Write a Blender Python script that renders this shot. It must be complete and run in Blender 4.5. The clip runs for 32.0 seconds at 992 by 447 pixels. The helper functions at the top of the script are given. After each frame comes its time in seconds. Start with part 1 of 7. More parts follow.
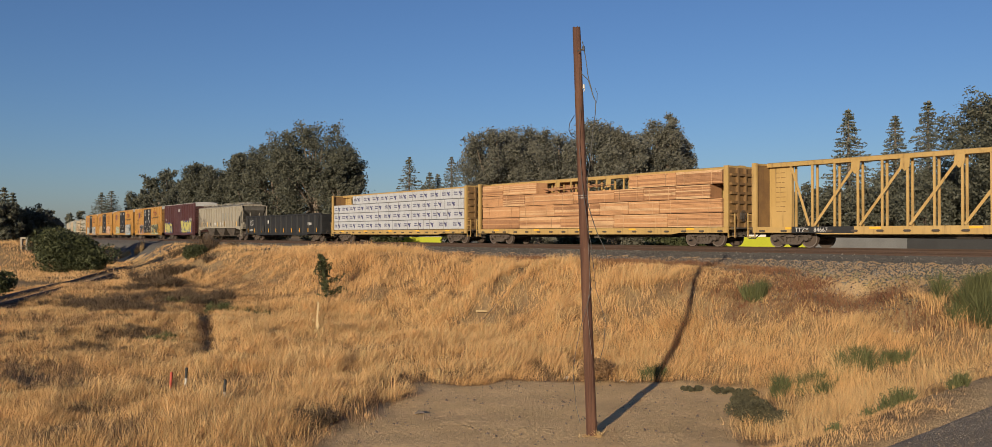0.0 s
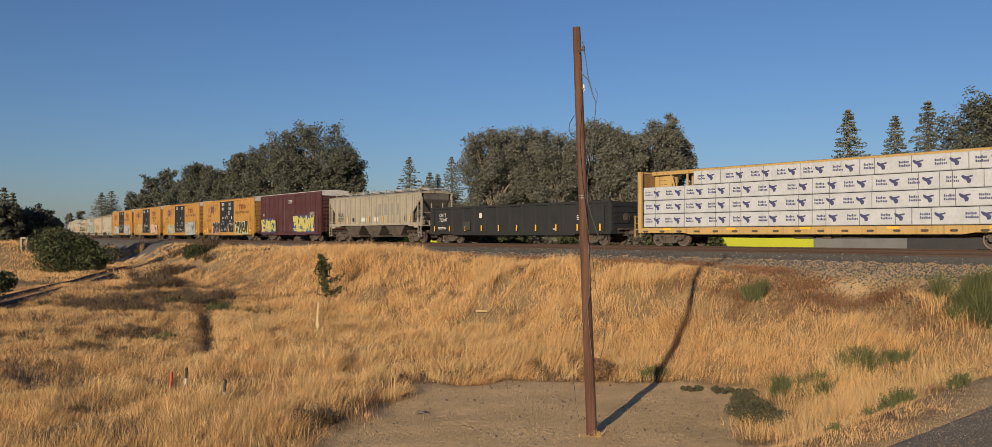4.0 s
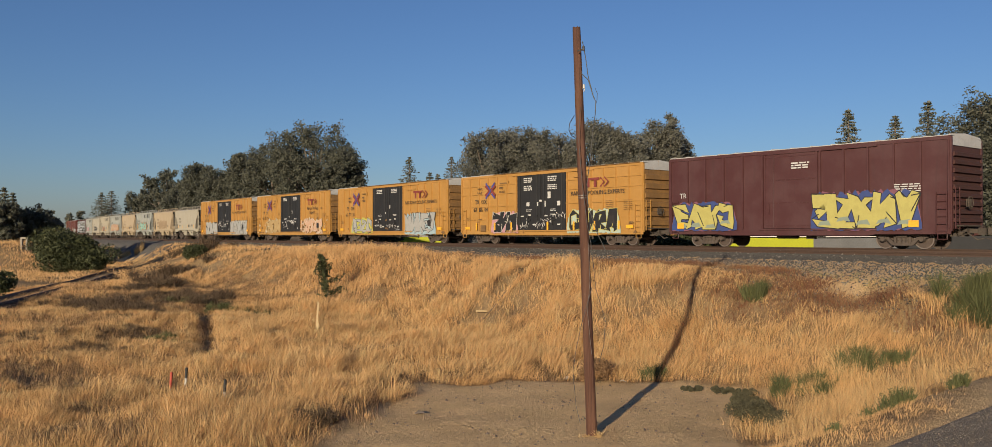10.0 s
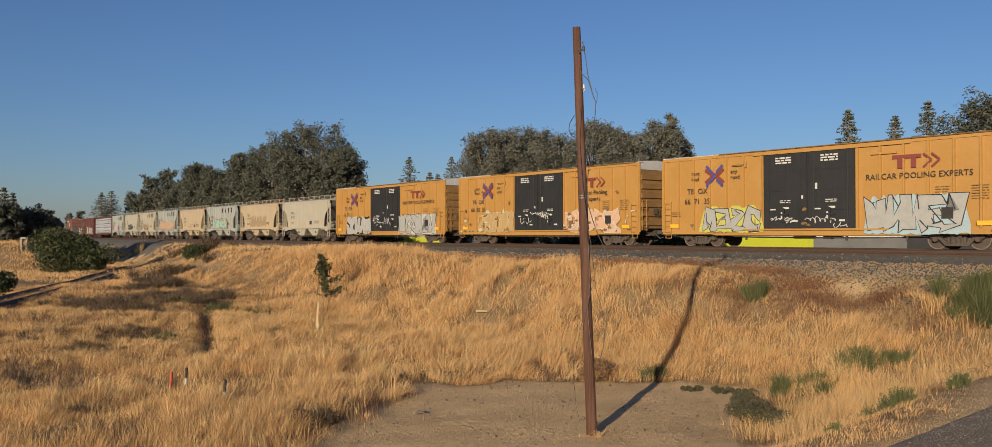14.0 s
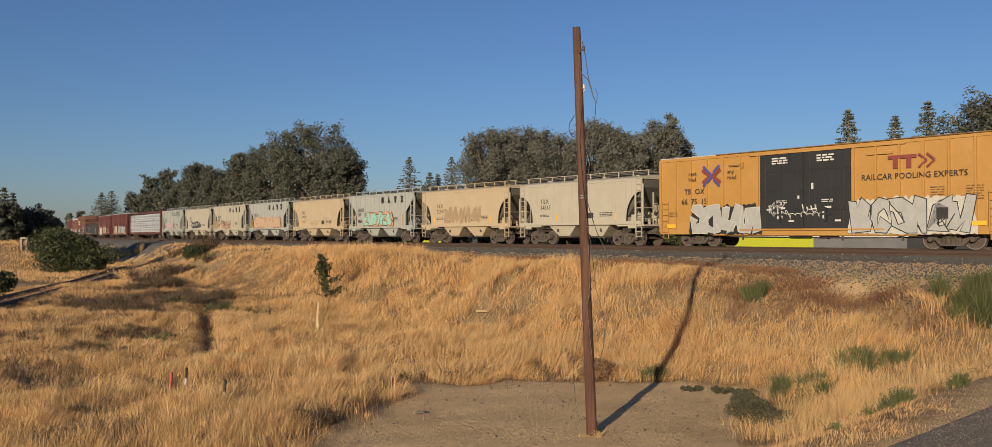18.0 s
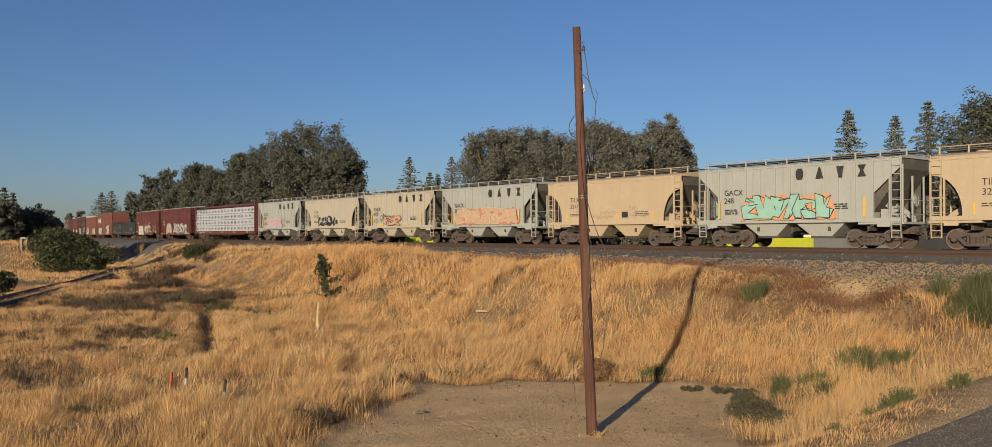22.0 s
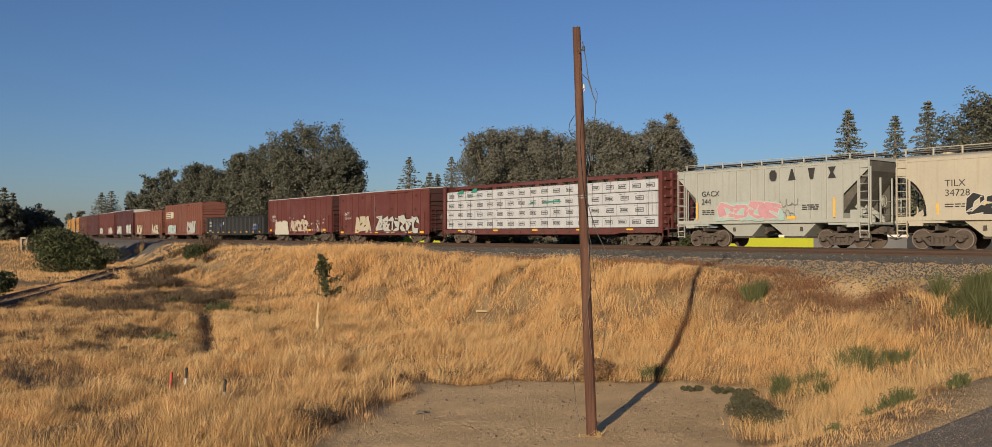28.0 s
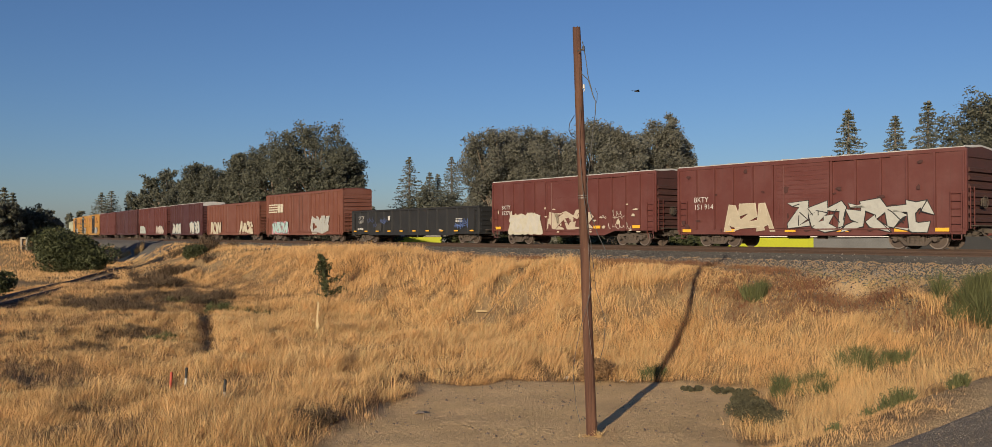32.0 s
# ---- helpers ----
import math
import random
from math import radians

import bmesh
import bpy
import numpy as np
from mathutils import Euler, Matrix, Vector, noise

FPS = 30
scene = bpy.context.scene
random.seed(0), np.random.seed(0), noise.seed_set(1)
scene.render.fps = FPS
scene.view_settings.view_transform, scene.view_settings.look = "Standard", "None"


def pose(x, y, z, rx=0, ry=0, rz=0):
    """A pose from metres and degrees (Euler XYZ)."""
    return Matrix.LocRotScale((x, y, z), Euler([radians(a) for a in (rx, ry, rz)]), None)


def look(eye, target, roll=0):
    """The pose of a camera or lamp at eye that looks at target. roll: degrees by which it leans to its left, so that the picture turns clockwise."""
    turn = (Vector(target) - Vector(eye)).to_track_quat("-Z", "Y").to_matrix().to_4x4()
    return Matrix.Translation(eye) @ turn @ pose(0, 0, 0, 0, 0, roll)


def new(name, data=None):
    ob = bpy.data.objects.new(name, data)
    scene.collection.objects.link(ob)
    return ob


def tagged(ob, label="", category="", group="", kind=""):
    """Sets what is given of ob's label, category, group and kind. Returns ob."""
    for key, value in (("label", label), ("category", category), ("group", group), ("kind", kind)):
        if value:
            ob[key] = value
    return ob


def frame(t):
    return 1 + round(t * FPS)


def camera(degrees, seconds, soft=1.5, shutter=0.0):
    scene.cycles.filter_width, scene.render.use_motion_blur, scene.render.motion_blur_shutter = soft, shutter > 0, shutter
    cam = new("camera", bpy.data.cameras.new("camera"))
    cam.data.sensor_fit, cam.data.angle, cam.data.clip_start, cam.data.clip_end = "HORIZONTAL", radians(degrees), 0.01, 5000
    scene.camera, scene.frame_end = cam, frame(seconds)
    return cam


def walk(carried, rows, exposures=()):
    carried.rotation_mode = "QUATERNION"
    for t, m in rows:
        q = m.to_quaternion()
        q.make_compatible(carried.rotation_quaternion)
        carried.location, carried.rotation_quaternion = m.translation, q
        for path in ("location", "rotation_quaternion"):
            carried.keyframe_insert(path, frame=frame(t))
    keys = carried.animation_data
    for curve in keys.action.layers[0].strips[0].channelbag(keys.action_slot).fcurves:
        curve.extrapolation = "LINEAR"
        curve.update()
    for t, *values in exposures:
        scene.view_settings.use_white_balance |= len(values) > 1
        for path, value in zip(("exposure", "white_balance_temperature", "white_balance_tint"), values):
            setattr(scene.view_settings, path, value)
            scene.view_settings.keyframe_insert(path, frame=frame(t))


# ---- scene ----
# Metres; z = 0 is the top of the rail, y points ahead of the camera, x to its right.
# ---------------------------------------------------------------- camera
EYE = (0.0, 0.0, 0.66)
cam = camera(60.33, 32.0, soft=0.5)
CAM_POSE = pose(*EYE, 90.75, 0, 0)
walk(cam, [(0.0, CAM_POSE), (32.0, CAM_POSE)])

# ---------------------------------------------------------------- sky and sun
SUN_FROM = Vector((-0.372, -0.902, 0.216)).normalized()
world = bpy.data.worlds.new("evening_sky")
scene.world = world
world.use_nodes = True
wt = world.node_tree
sky = wt.nodes.new("ShaderNodeTexSky")
sky.sky_type, sky.sun_disc = "NISHITA", False
sky.sun_elevation = math.asin(SUN_FROM.z)
sky.sun_rotation = math.atan2(SUN_FROM.x, SUN_FROM.y)
sky.altitude, sky.air_density, sky.dust_density, sky.ozone_density = 50, 1.0, 0.5, 5.0
haze = wt.nodes.new("ShaderNodeMix")
haze.data_type, haze.blend_type = "RGBA", "MULTIPLY"
haze.inputs[0].default_value, haze.inputs[7].default_value = 1.0, (1.06, 0.97, 1.05, 1)
wt.links.new(sky.outputs["Color"], haze.inputs[6])
wt.links.new(haze.outputs[2], wt.nodes["Background"].inputs["Color"])
wt.nodes["Background"].inputs["Strength"].default_value = 0.078
sun_data = bpy.data.lights.new("sun", "SUN")
sun_data.energy, sun_data.angle, sun_data.color = 5.0, radians(0.6), (1.0, 0.84, 0.61)
sun = new("sun", sun_data)
sun.matrix_world = look(SUN_FROM * 200, (0, 0, 0))
scene.view_settings.exposure = 0.2

# ---------------------------------------------------------------- the line of the track
TX, TY, TH, TK = 12.777, 47.947, 0.9014, -0.00043
TS, TK_FAR = -65.0, -0.0008                        # from here back the bend is tighter
S_LO, S_HI = -330.0, 60.0


def arc_from(s, x, y, a, k):
    b = a + k * s
    return x + (math.sin(b) - math.sin(a)) / k, y + (math.cos(b) - math.cos(a)) / k, b


BEND = arc_from(TS, TX, TY, TH, TK)


def arc_at(s):
    return arc_from(s, TX, TY, TH, TK) if s > TS else arc_from(s - TS, *BEND, TK_FAR)


def track_at(s):
    """Place and heading of the centre line s metres along it; s grows the way the train goes."""
    c = min(max(s, S_LO), S_HI)
    x, y, a = arc_at(c)
    return x + math.cos(a) * (s - c), y - math.sin(a) * (s - c), a


def beside(s, d):
    """A point d metres from the centre line, towards the camera."""
    x, y, a = track_at(s)
    return x - math.sin(a) * d, y - math.cos(a) * d


def ran(t):
    """How far the train has run at t seconds, from its place at 16 s."""
    return 10.108 * (t - 16) + 0.00604 * (t - 16) ** 2


def off_track(x, y):
    """Signed distance from the centre line (towards the camera positive) and the run s, for arrays."""
    x, y = np.asarray(x, float), np.asarray(y, float)
    both = []
    for px, py, a, k in ((TX, TY, TH, TK), (*BEND, TK_FAR)):
        vx, vy = x - (px - math.sin(a) / k), y - (py - math.cos(a) / k)
        both.append((1 / k + np.hypot(vx, vy), (np.arctan2(-vx, -vy) - a) / k))
    (d, s), (d_far, s_far) = both
    d, s = np.where(s > TS, d, d_far), np.where(s > TS, s, s_far + TS)
    for end, past in ((S_LO, s < S_LO), (S_HI, s > S_HI)):
        px, py, a = arc_at(end)
        d = np.where(past, -(x - px) * math.sin(a) - (y - py) * math.cos(a), d)
        s = np.where(past, end + (x - px) * math.cos(a) - (y - py) * math.sin(a), s)
    return d, s


def smooth(v, lo, hi):
    u = np.clip((np.asarray(v, float) - lo) / (hi - lo), 0, 1)
    return u * u * (3 - 2 * u)


def wobble(x, y, size, seed=0):
    """Cheap rolling noise, about -1 to 1."""
    x, y = np.asarray(x, float) / size, np.asarray(y, float) / size
    r = np.random.RandomState(seed)
    v = 0
    for k in range(6):
        a, p, f = r.uniform(0, 6.28), r.uniform(0, 6.28), r.uniform(0.6, 2.1)
        v = v + np.sin((x * math.cos(a) + y * math.sin(a)) * f * 3 + p + 1.5 * np.sin(x * f - y * 0.7 + p))
    return v / 3.2


def road_off(x, y):
    """Distance from the edge of the paved road, down the bank; negative on the road."""
    return -(np.asarray(x, float) - 1.05 * np.asarray(y, float) + 3.9) / 1.45


def pad_mask(x, y):
    """1 on the bare earth round the pole."""
    n = wobble(x, y, 3.0, 3) * 0.5 + wobble(x, y, 0.9, 4) * 0.22
    m = smooth(x + n - 0.17 * np.clip(y - 19, 0, 9), -4.3, -3.5) * (1 - smooth(x + n - 0.40 * np.clip(y - 18.6, 0, 8), 5.4, 6.1)) * (1 - smooth(y + n + 0.62 * np.clip(x - 4.8, 0, None), 26.8, 27.7))
    return m * smooth(y + n, 8, 10)


def ground_z(x, y):
    x, y = np.asarray(x, float), np.asarray(y, float)
    d, s = off_track(x.ravel(), y.ravel())
    d, s = d.reshape(x.shape), s.reshape(x.shape)
    rough = 1 - pad_mask(x, y)
    base = -4.0 + 0.75 * smooth(-x + 0.35 * y, 18, 40) + (0.16 * wobble(x, y, 9, 1) + 0.10 * wobble(x, y, 3.1, 9)) * rough + 0.022 * wobble(x, y, 1.3, 2) + 0.012 * wobble(x, y, 0.5, 19)
    base = base - 0.32 * np.exp(-((x + 11.5 + 0.35 * (y - 34)) / 0.45) ** 2) * smooth(y, 32, 34.5) * (1 - smooth(y, 44, 47))
    base = base + 3.0 * smooth(y + 1.2 * wobble(x, y, 7, 17), 85, 98) * smooth(-x / np.maximum(y, 1) + 0.008 * wobble(x, y, 5, 18), 0.49, 0.55) * (1 - smooth(y, 150, 200))
    w = smooth(s, -95, -45)                       # the bench beside the line ends towards the bend
    crest = 4.2 + 4.6 * w
    foot = crest + 5.0 + 4.2 * w
    edge = np.where(d < 1.75, -0.22, np.where(d < 3.4, -0.22 - 0.36 * (d - 1.75) / 1.65, -0.58 - 0.05 * (d - 3.4)))
    top = -0.82
    bank = np.maximum(edge, top)
    n = 0.9 * wobble(x, y, 6, 5) + 0.45 * wobble(x, y, 1.9, 6) + 1.3 * np.exp(-((s + 4.07 - 0.38 * (d - 11.35)) / 0.5) ** 2)
    fall = smooth(d + n * w, crest, foot)
    near = bank * (1 - fall) + base * fall
    e = road_off(x, y)
    fill = -0.94 - np.clip(e - 0.5, 0, None) * 0.54 + 0.07 * wobble(x, y, 2.5, 7) * smooth(e, 0.3, 2)
    z = np.where(e < 0.2, -0.94, np.logaddexp(near * 2.2, fill * 2.2) / 2.2)
    far = np.where(d > -1.75, -0.22, np.maximum(-0.22 + 0.4 * (d + 1.75), -1.1))
    far = far + 0.12 * wobble(x, y, 14, 8) * smooth(-d, 6, 12)
    return np.where(d < 0, far, z)


def grass_edge(s):
    """How far from the line the grass begins; gravel spills wider towards the road."""
    return 3.9 + 3.5 * smooth(s, -30, -10) + 2.8 * smooth(s, 2, 12) + 5.6 * (1 - smooth(s, -96, -84))

# ---------------------------------------------------------------- materials
def nodes_of(name):
    m = bpy.data.materials.new(name)
    m.use_nodes = True
    t = m.node_tree
    return m, t, t.nodes["Principled BSDF"]


def coords(t, island=False, kind="Object"):
    return t.nodes.new("ShaderNodeTexCoord").outputs[kind]


def noise_tex(t, vec, scale, detail=4.0, rough=0.6, stretch=None):
    n = t.nodes.new("ShaderNodeTexNoise")
    n.inputs["Scale"].default_value, n.inputs["Detail"].default_value, n.inputs["Roughness"].default_value = scale, detail, rough
    if stretch:
        mp = t.nodes.new("ShaderNodeMapping")
        mp.inputs["Scale"].default_value = stretch
        t.links.new(vec, mp.inputs["Vector"])
        vec = mp.outputs["Vector"]
    t.links.new(vec, n.inputs["Vector"])
    return n.outputs["Fac"]


def ramp(t, fac, lo, hi):
    r = t.nodes.new("ShaderNodeMapRange")
    r.interpolation_type = "SMOOTHSTEP"
    r.inputs["From Min"].default_value, r.inputs["From Max"].default_value = lo, hi
    t.links.new(fac, r.inputs["Value"])
    return r.outputs["Result"]


def mixed(t, fac, a, b, how="MIX"):
    m = t.nodes.new("ShaderNodeMix")
    m.data_type, m.blend_type = "RGBA", how
    for sock, v in ((m.inputs[0], fac), (m.inputs[6], a), (m.inputs[7], b)):
        if isinstance(v, (int, float)):
            sock.default_value = v
        elif isinstance(v, tuple):
            sock.default_value = (*v, 1)
        else:
            t.links.new(v, sock)
    return m.outputs[2]


def scaled(t, v, k):
    m = t.nodes.new("ShaderNodeMath")
    m.operation = "MULTIPLY"
    m.inputs[1].default_value = k
    t.links.new(v, m.inputs[0])
    return m.outputs[0]


def bump(t, b, height, strength, dist):
    n = t.nodes.new("ShaderNodeBump")
    n.inputs["Strength"].default_value, n.inputs["Distance"].default_value = strength, dist
    t.links.new(height, n.inputs["Height"])
    t.links.new(n.outputs["Normal"], b.inputs["Normal"])


def surface(name, base, other, third=None, scale=2.0, fine=30.0, rough=0.8, metal=0.0, relief=0.3, depth=0.01, streak=0.0, amount=0.6, fine_amount=0.35):
    """A weathered surface: two colours in patches, a third in worn spots, fine grain, and run-down streaks."""
    m, t, b = nodes_of(name)
    v = coords(t)
    col = mixed(t, scaled(t, ramp(t, noise_tex(t, v, scale), 0.38, 0.66), amount), base, other)
    grain = noise_tex(t, v, fine, 3)
    col = mixed(t, scaled(t, ramp(t, grain, 0.35, 0.75), fine_amount), col, tuple(c * 0.55 for c in base))
    if streak:
        st = noise_tex(t, v, 1.0, 5, 0.7, (7.0, 7.0, 0.35))
        col = mixed(t, scaled(t, ramp(t, st, 0.5, 0.75), streak), col, third or other)
    elif third:
        col = mixed(t, ramp(t, noise_tex(t, v, scale * 2.7, 5), 0.60, 0.70), col, third)
    t.links.new(col, b.inputs["Base Color"])
    b.inputs["Roughness"].default_value, b.inputs["Metallic"].default_value = rough, metal
    if relief:
        bump(t, b, grain, relief, depth)
    return m


def paint(name, base, dirt=(0.16, 0.11, 0.07), streak=0.35, amount=0.3, rough=0.55):
    """Car paint, faded in patches and streaked with dirt."""
    fade = tuple(min(1, c * 1.12 + 0.03) for c in base)
    return surface(name, base, fade, dirt, 0.7, 9.0, rough, 0.0, 0.08, 0.004, streak, amount, 0.12)


def leafy(name, a, b, c, rough=0.6, trans=0.3):
    m, t, bs = nodes_of(name)
    g = t.nodes.new("ShaderNodeNewGeometry").outputs["Random Per Island"]
    big = noise_tex(t, coords(t), 0.35, 2)
    col = mixed(t, ramp(t, g, 0.0, 1.0), a, b)
    col = mixed(t, scaled(t, ramp(t, big, 0.42, 0.65), 0.7), col, c)
    clump = noise_tex(t, coords(t), 1.7, 3)
    col = mixed(t, scaled(t, ramp(t, clump, 0.48, 0.68), 0.35), col, tuple(q * 0.62 for q in b))
    t.links.new(col, bs.inputs["Base Color"])
    bs.inputs["Roughness"].default_value = rough
    bs.inputs["Specular IOR Level"].default_value = 0.2
    tr = t.nodes.new("ShaderNodeBsdfTranslucent")
    t.links.new(col, tr.inputs["Color"])
    mx = t.nodes.new("ShaderNodeMixShader")
    mx.inputs[0].default_value = trans
    t.links.new(bs.outputs[0], mx.inputs[1])
    t.links.new(tr.outputs[0], mx.inputs[2])
    t.links.new(mx.outputs[0], t.nodes["Material Output"].inputs["Surface"])
    return m


def ground_material():
    m, t, b = nodes_of("dry_ground")
    v = coords(t)
    at = t.nodes.new("ShaderNodeAttribute")
    at.attribute_name = "bare"
    n1, n2, n3 = noise_tex(t, v, 0.5), noise_tex(t, v, 6.0, 6, 0.7), noise_tex(t, v, 45.0, 4, 0.7)
    straw = mixed(t, ramp(t, n1, 0.4, 0.62), (0.40, 0.275, 0.135), (0.29, 0.20, 0.11))
    straw = mixed(t, scaled(t, ramp(t, n2, 0.4, 0.7), 0.6), straw, (0.20, 0.14, 0.085))
    earth = mixed(t, ramp(t, n1, 0.38, 0.65), (0.72, 0.49, 0.255), (0.61, 0.41, 0.21))
    earth = mixed(t, scaled(t, ramp(t, n2, 0.5, 0.72), 0.5), earth, (0.42, 0.29, 0.17))
    earth = mixed(t, scaled(t, ramp(t, n3, 0.58, 0.72), 0.35), earth, (0.27, 0.20, 0.14))
    col = mixed(t, at.outputs["Fac"], straw, earth)
    t.links.new(col, b.inputs["Base Color"])
    b.inputs["Roughness"].default_value = 0.95
    b.inputs["Specular IOR Level"].default_value = 0.1
    h = t.nodes.new("ShaderNodeMath")
    h.operation = "ADD"
    t.links.new(n2, h.inputs[0])
    t.links.new(scaled(t, n3, 0.3), h.inputs[1])
    bump(t, b, h.outputs[0], 0.8, 0.09)
    return m


GROUND = ground_material()
BALLAST = surface("ballast_bed", (0.112, 0.101, 0.088), (0.078, 0.070, 0.060), (0.165, 0.150, 0.132), 1.2, 18, 0.95, 0, 0.9, 0.05)
STONE = leafy("ballast_stone", (0.052, 0.048, 0.044), (0.168, 0.156, 0.140), (0.094, 0.085, 0.074), rough=0.9, trans=0.0)
STONE_PALE = leafy("pale_ballast_stone", (0.30, 0.27, 0.23), (0.48, 0.44, 0.38), (0.36, 0.31, 0.25), rough=0.9, trans=0.0)
ROAD_STONE = leafy("road_gravel_stone", (0.085, 0.068, 0.052), (0.300, 0.245, 0.185), (0.170, 0.136, 0.102), rough=0.9, trans=0.0)
ASPHALT = surface("old_asphalt", (0.27, 0.205, 0.135), (0.34, 0.26, 0.17), (0.42, 0.325, 0.215), 1.5, 55, 0.95, 0, 0.8, 0.02)
RAIL_STEEL = surface("rusty_rail", (0.085, 0.052, 0.037), (0.065, 0.042, 0.033), None, 3, 40, 0.7, 0.3, 0.2, 0.003)
TIE_WOOD = surface("creosote_tie", (0.10, 0.07, 0.05), (0.15, 0.11, 0.085), None, 3, 30, 0.9, 0, 0.5, 0.01)
DRY = leafy("dry_grass", (0.795, 0.515, 0.242), (0.61, 0.38, 0.171), (0.665, 0.40, 0.177), rough=0.5, trans=0.3)
DRY_PALE = leafy("pale_dry_grass", (0.77, 0.56, 0.285), (0.563, 0.400, 0.190), (0.653, 0.472, 0.227), rough=0.5, trans=0.3)
DRY_BROWN = leafy("brown_dry_weeds", (0.336, 0.210, 0.109), (0.210, 0.130, 0.076), (0.378, 0.227, 0.105), rough=0.7, trans=0.2)
RUST_WEED = leafy("rust_brown_weeds", (0.26, 0.125, 0.065), (0.18, 0.085, 0.05), (0.30, 0.15, 0.07), rough=0.7, trans=0.2)
SAGE = leafy("yellow_green_mat", (0.34, 0.30, 0.13), (0.25, 0.22, 0.10), (0.30, 0.27, 0.12), rough=0.7, trans=0.2)
WEED = leafy("green_weeds", (0.105, 0.115, 0.048), (0.165, 0.165, 0.070), (0.085, 0.098, 0.042), rough=0.6, trans=0.25)
LEAF_EUC = leafy("eucalyptus_leaves", (0.265, 0.255, 0.205), (0.155, 0.155, 0.124), (0.205, 0.20, 0.158), trans=0.5)
LEAF_OAK = leafy("dark_oak_leaves", (0.172, 0.172, 0.128), (0.105, 0.110, 0.084), (0.138, 0.140, 0.104), trans=0.42)
LEAF_CON = leafy("conifer_needles", (0.152, 0.152, 0.113), (0.079, 0.090, 0.069), (0.113, 0.118, 0.089), trans=0.1)
LEAF_BUSH = leafy("bush_leaves", (0.095, 0.102, 0.045), (0.052, 0.060, 0.030), (0.075, 0.085, 0.038))
BARK = surface("grey_bark", (0.16, 0.125, 0.095), (0.26, 0.21, 0.17), (0.09, 0.07, 0.055), 1.5, 14, 0.95, 0, 0.6, 0.02)


def pole_wood():
    """Weathered brown wood with grain, checks and pale scuffs running up the pole."""
    m, t, b = nodes_of("weathered_pole_wood")
    v = coords(t)
    broad, grain, fine = noise_tex(t, v, 1.0, 4, 0.6, (5, 5, 0.5)), noise_tex(t, v, 1.0, 6, 0.75, (38, 38, 0.9)), noise_tex(t, v, 1.0, 4, 0.7, (90, 90, 3.0))
    col = mixed(t, ramp(t, broad, 0.35, 0.68), (0.070, 0.027, 0.015), (0.112, 0.052, 0.031))
    col = mixed(t, scaled(t, ramp(t, grain, 0.52, 0.64), 0.75), col, (0.036, 0.019, 0.013))
    col = mixed(t, scaled(t, ramp(t, fine, 0.60, 0.76), 0.35), col, (0.19, 0.105, 0.068))
    col = mixed(t, ramp(t, noise_tex(t, v, 1.6, 3, 0.5, (2.2, 2.2, 1.1)), 0.67, 0.72), col, (0.17, 0.115, 0.085))
    t.links.new(col, b.inputs["Base Color"])
    b.inputs["Roughness"].default_value = 0.85
    bump(t, b, grain, 0.9, 0.02)
    return m


POLE_WOOD = pole_wood()


YELLOW = paint("yellow_boxcar_paint", (0.361, 0.189, 0.045), (0.289, 0.159, 0.058), 0.25, 0.35)
YELLOW_OLD = paint("faded_yellow_flatcar_paint", (0.375, 0.245, 0.085), (0.13, 0.08, 0.04), 0.7, 0.45)
YELLOW_END = surface("dirty_yellow_end_paint", (0.245, 0.130, 0.040), (0.165, 0.092, 0.036), (0.09, 0.052, 0.028), 1.0, 10, 0.8, 0, 0.15, 0.005, 0.6, 0.7)
RED_END = surface("dirty_red_end_paint", (0.060, 0.020, 0.017), (0.042, 0.018, 0.015), (0.03, 0.016, 0.014), 1.0, 10, 0.8, 0, 0.15, 0.005, 0.6, 0.6)
YELLOW_RUST = surface("rust_stained_yellow_paint", (0.20, 0.115, 0.042), (0.13, 0.072, 0.032), (0.075, 0.042, 0.026), 1.1, 10, 0.85, 0, 0.2, 0.006, 0.8, 0.8)
BLACK = surface("black_car_paint", (0.0125, 0.013, 0.0145), (0.020, 0.020, 0.0215), (0.034, 0.030, 0.026), 0.7, 9.0, 0.7, 0.0, 0.08, 0.004, 0.45, 0.5, 0.12)
MAROON = paint("maroon_car_paint", (0.062, 0.019, 0.019), (0.040, 0.022, 0.020), 0.45, 0.4)
RED = paint("oxide_red_paint", (0.096, 0.026, 0.021), (0.062, 0.027, 0.022), 0.35, 0.4)
BROWN_RED = paint("brown_red_paint", (0.145, 0.052, 0.033), (0.10, 0.05, 0.035), 0.35, 0.4)
CREAM = paint("cream_hopper_paint", (0.362, 0.328, 0.257), (0.28, 0.195, 0.12), 0.45, 0.3)
PEACH = paint("peach_hopper_paint", (0.395, 0.310, 0.203), (0.33, 0.225, 0.13), 0.45, 0.3)
GREY = paint("grey_hopper_paint", (0.305, 0.313, 0.286), (0.22, 0.178, 0.132), 0.45, 0.3)
BEIGE = paint("stained_beige_paint", (0.275, 0.245, 0.192), (0.095, 0.066, 0.043), 0.95, 0.5)
# dark grey that carries the shade inside the hoppers' cut-away ends
CUTAWAY_SHADE = surface("shaded_slope_sheet", (0.075, 0.068, 0.058), (0.13, 0.118, 0.10), (0.05, 0.044, 0.038), 1.2, 10, 0.9, 0, 0.2, 0.006)
OLIVE = paint("pale_green_hopper_paint", (0.36, 0.38, 0.30), (0.2, 0.17, 0.12), 0.3, 0.3)
SOOT = surface("dusty_underframe", (0.055, 0.044, 0.036), (0.10, 0.078, 0.06), (0.03, 0.025, 0.022), 1.5, 14, 0.9, 0, 0.4, 0.01)
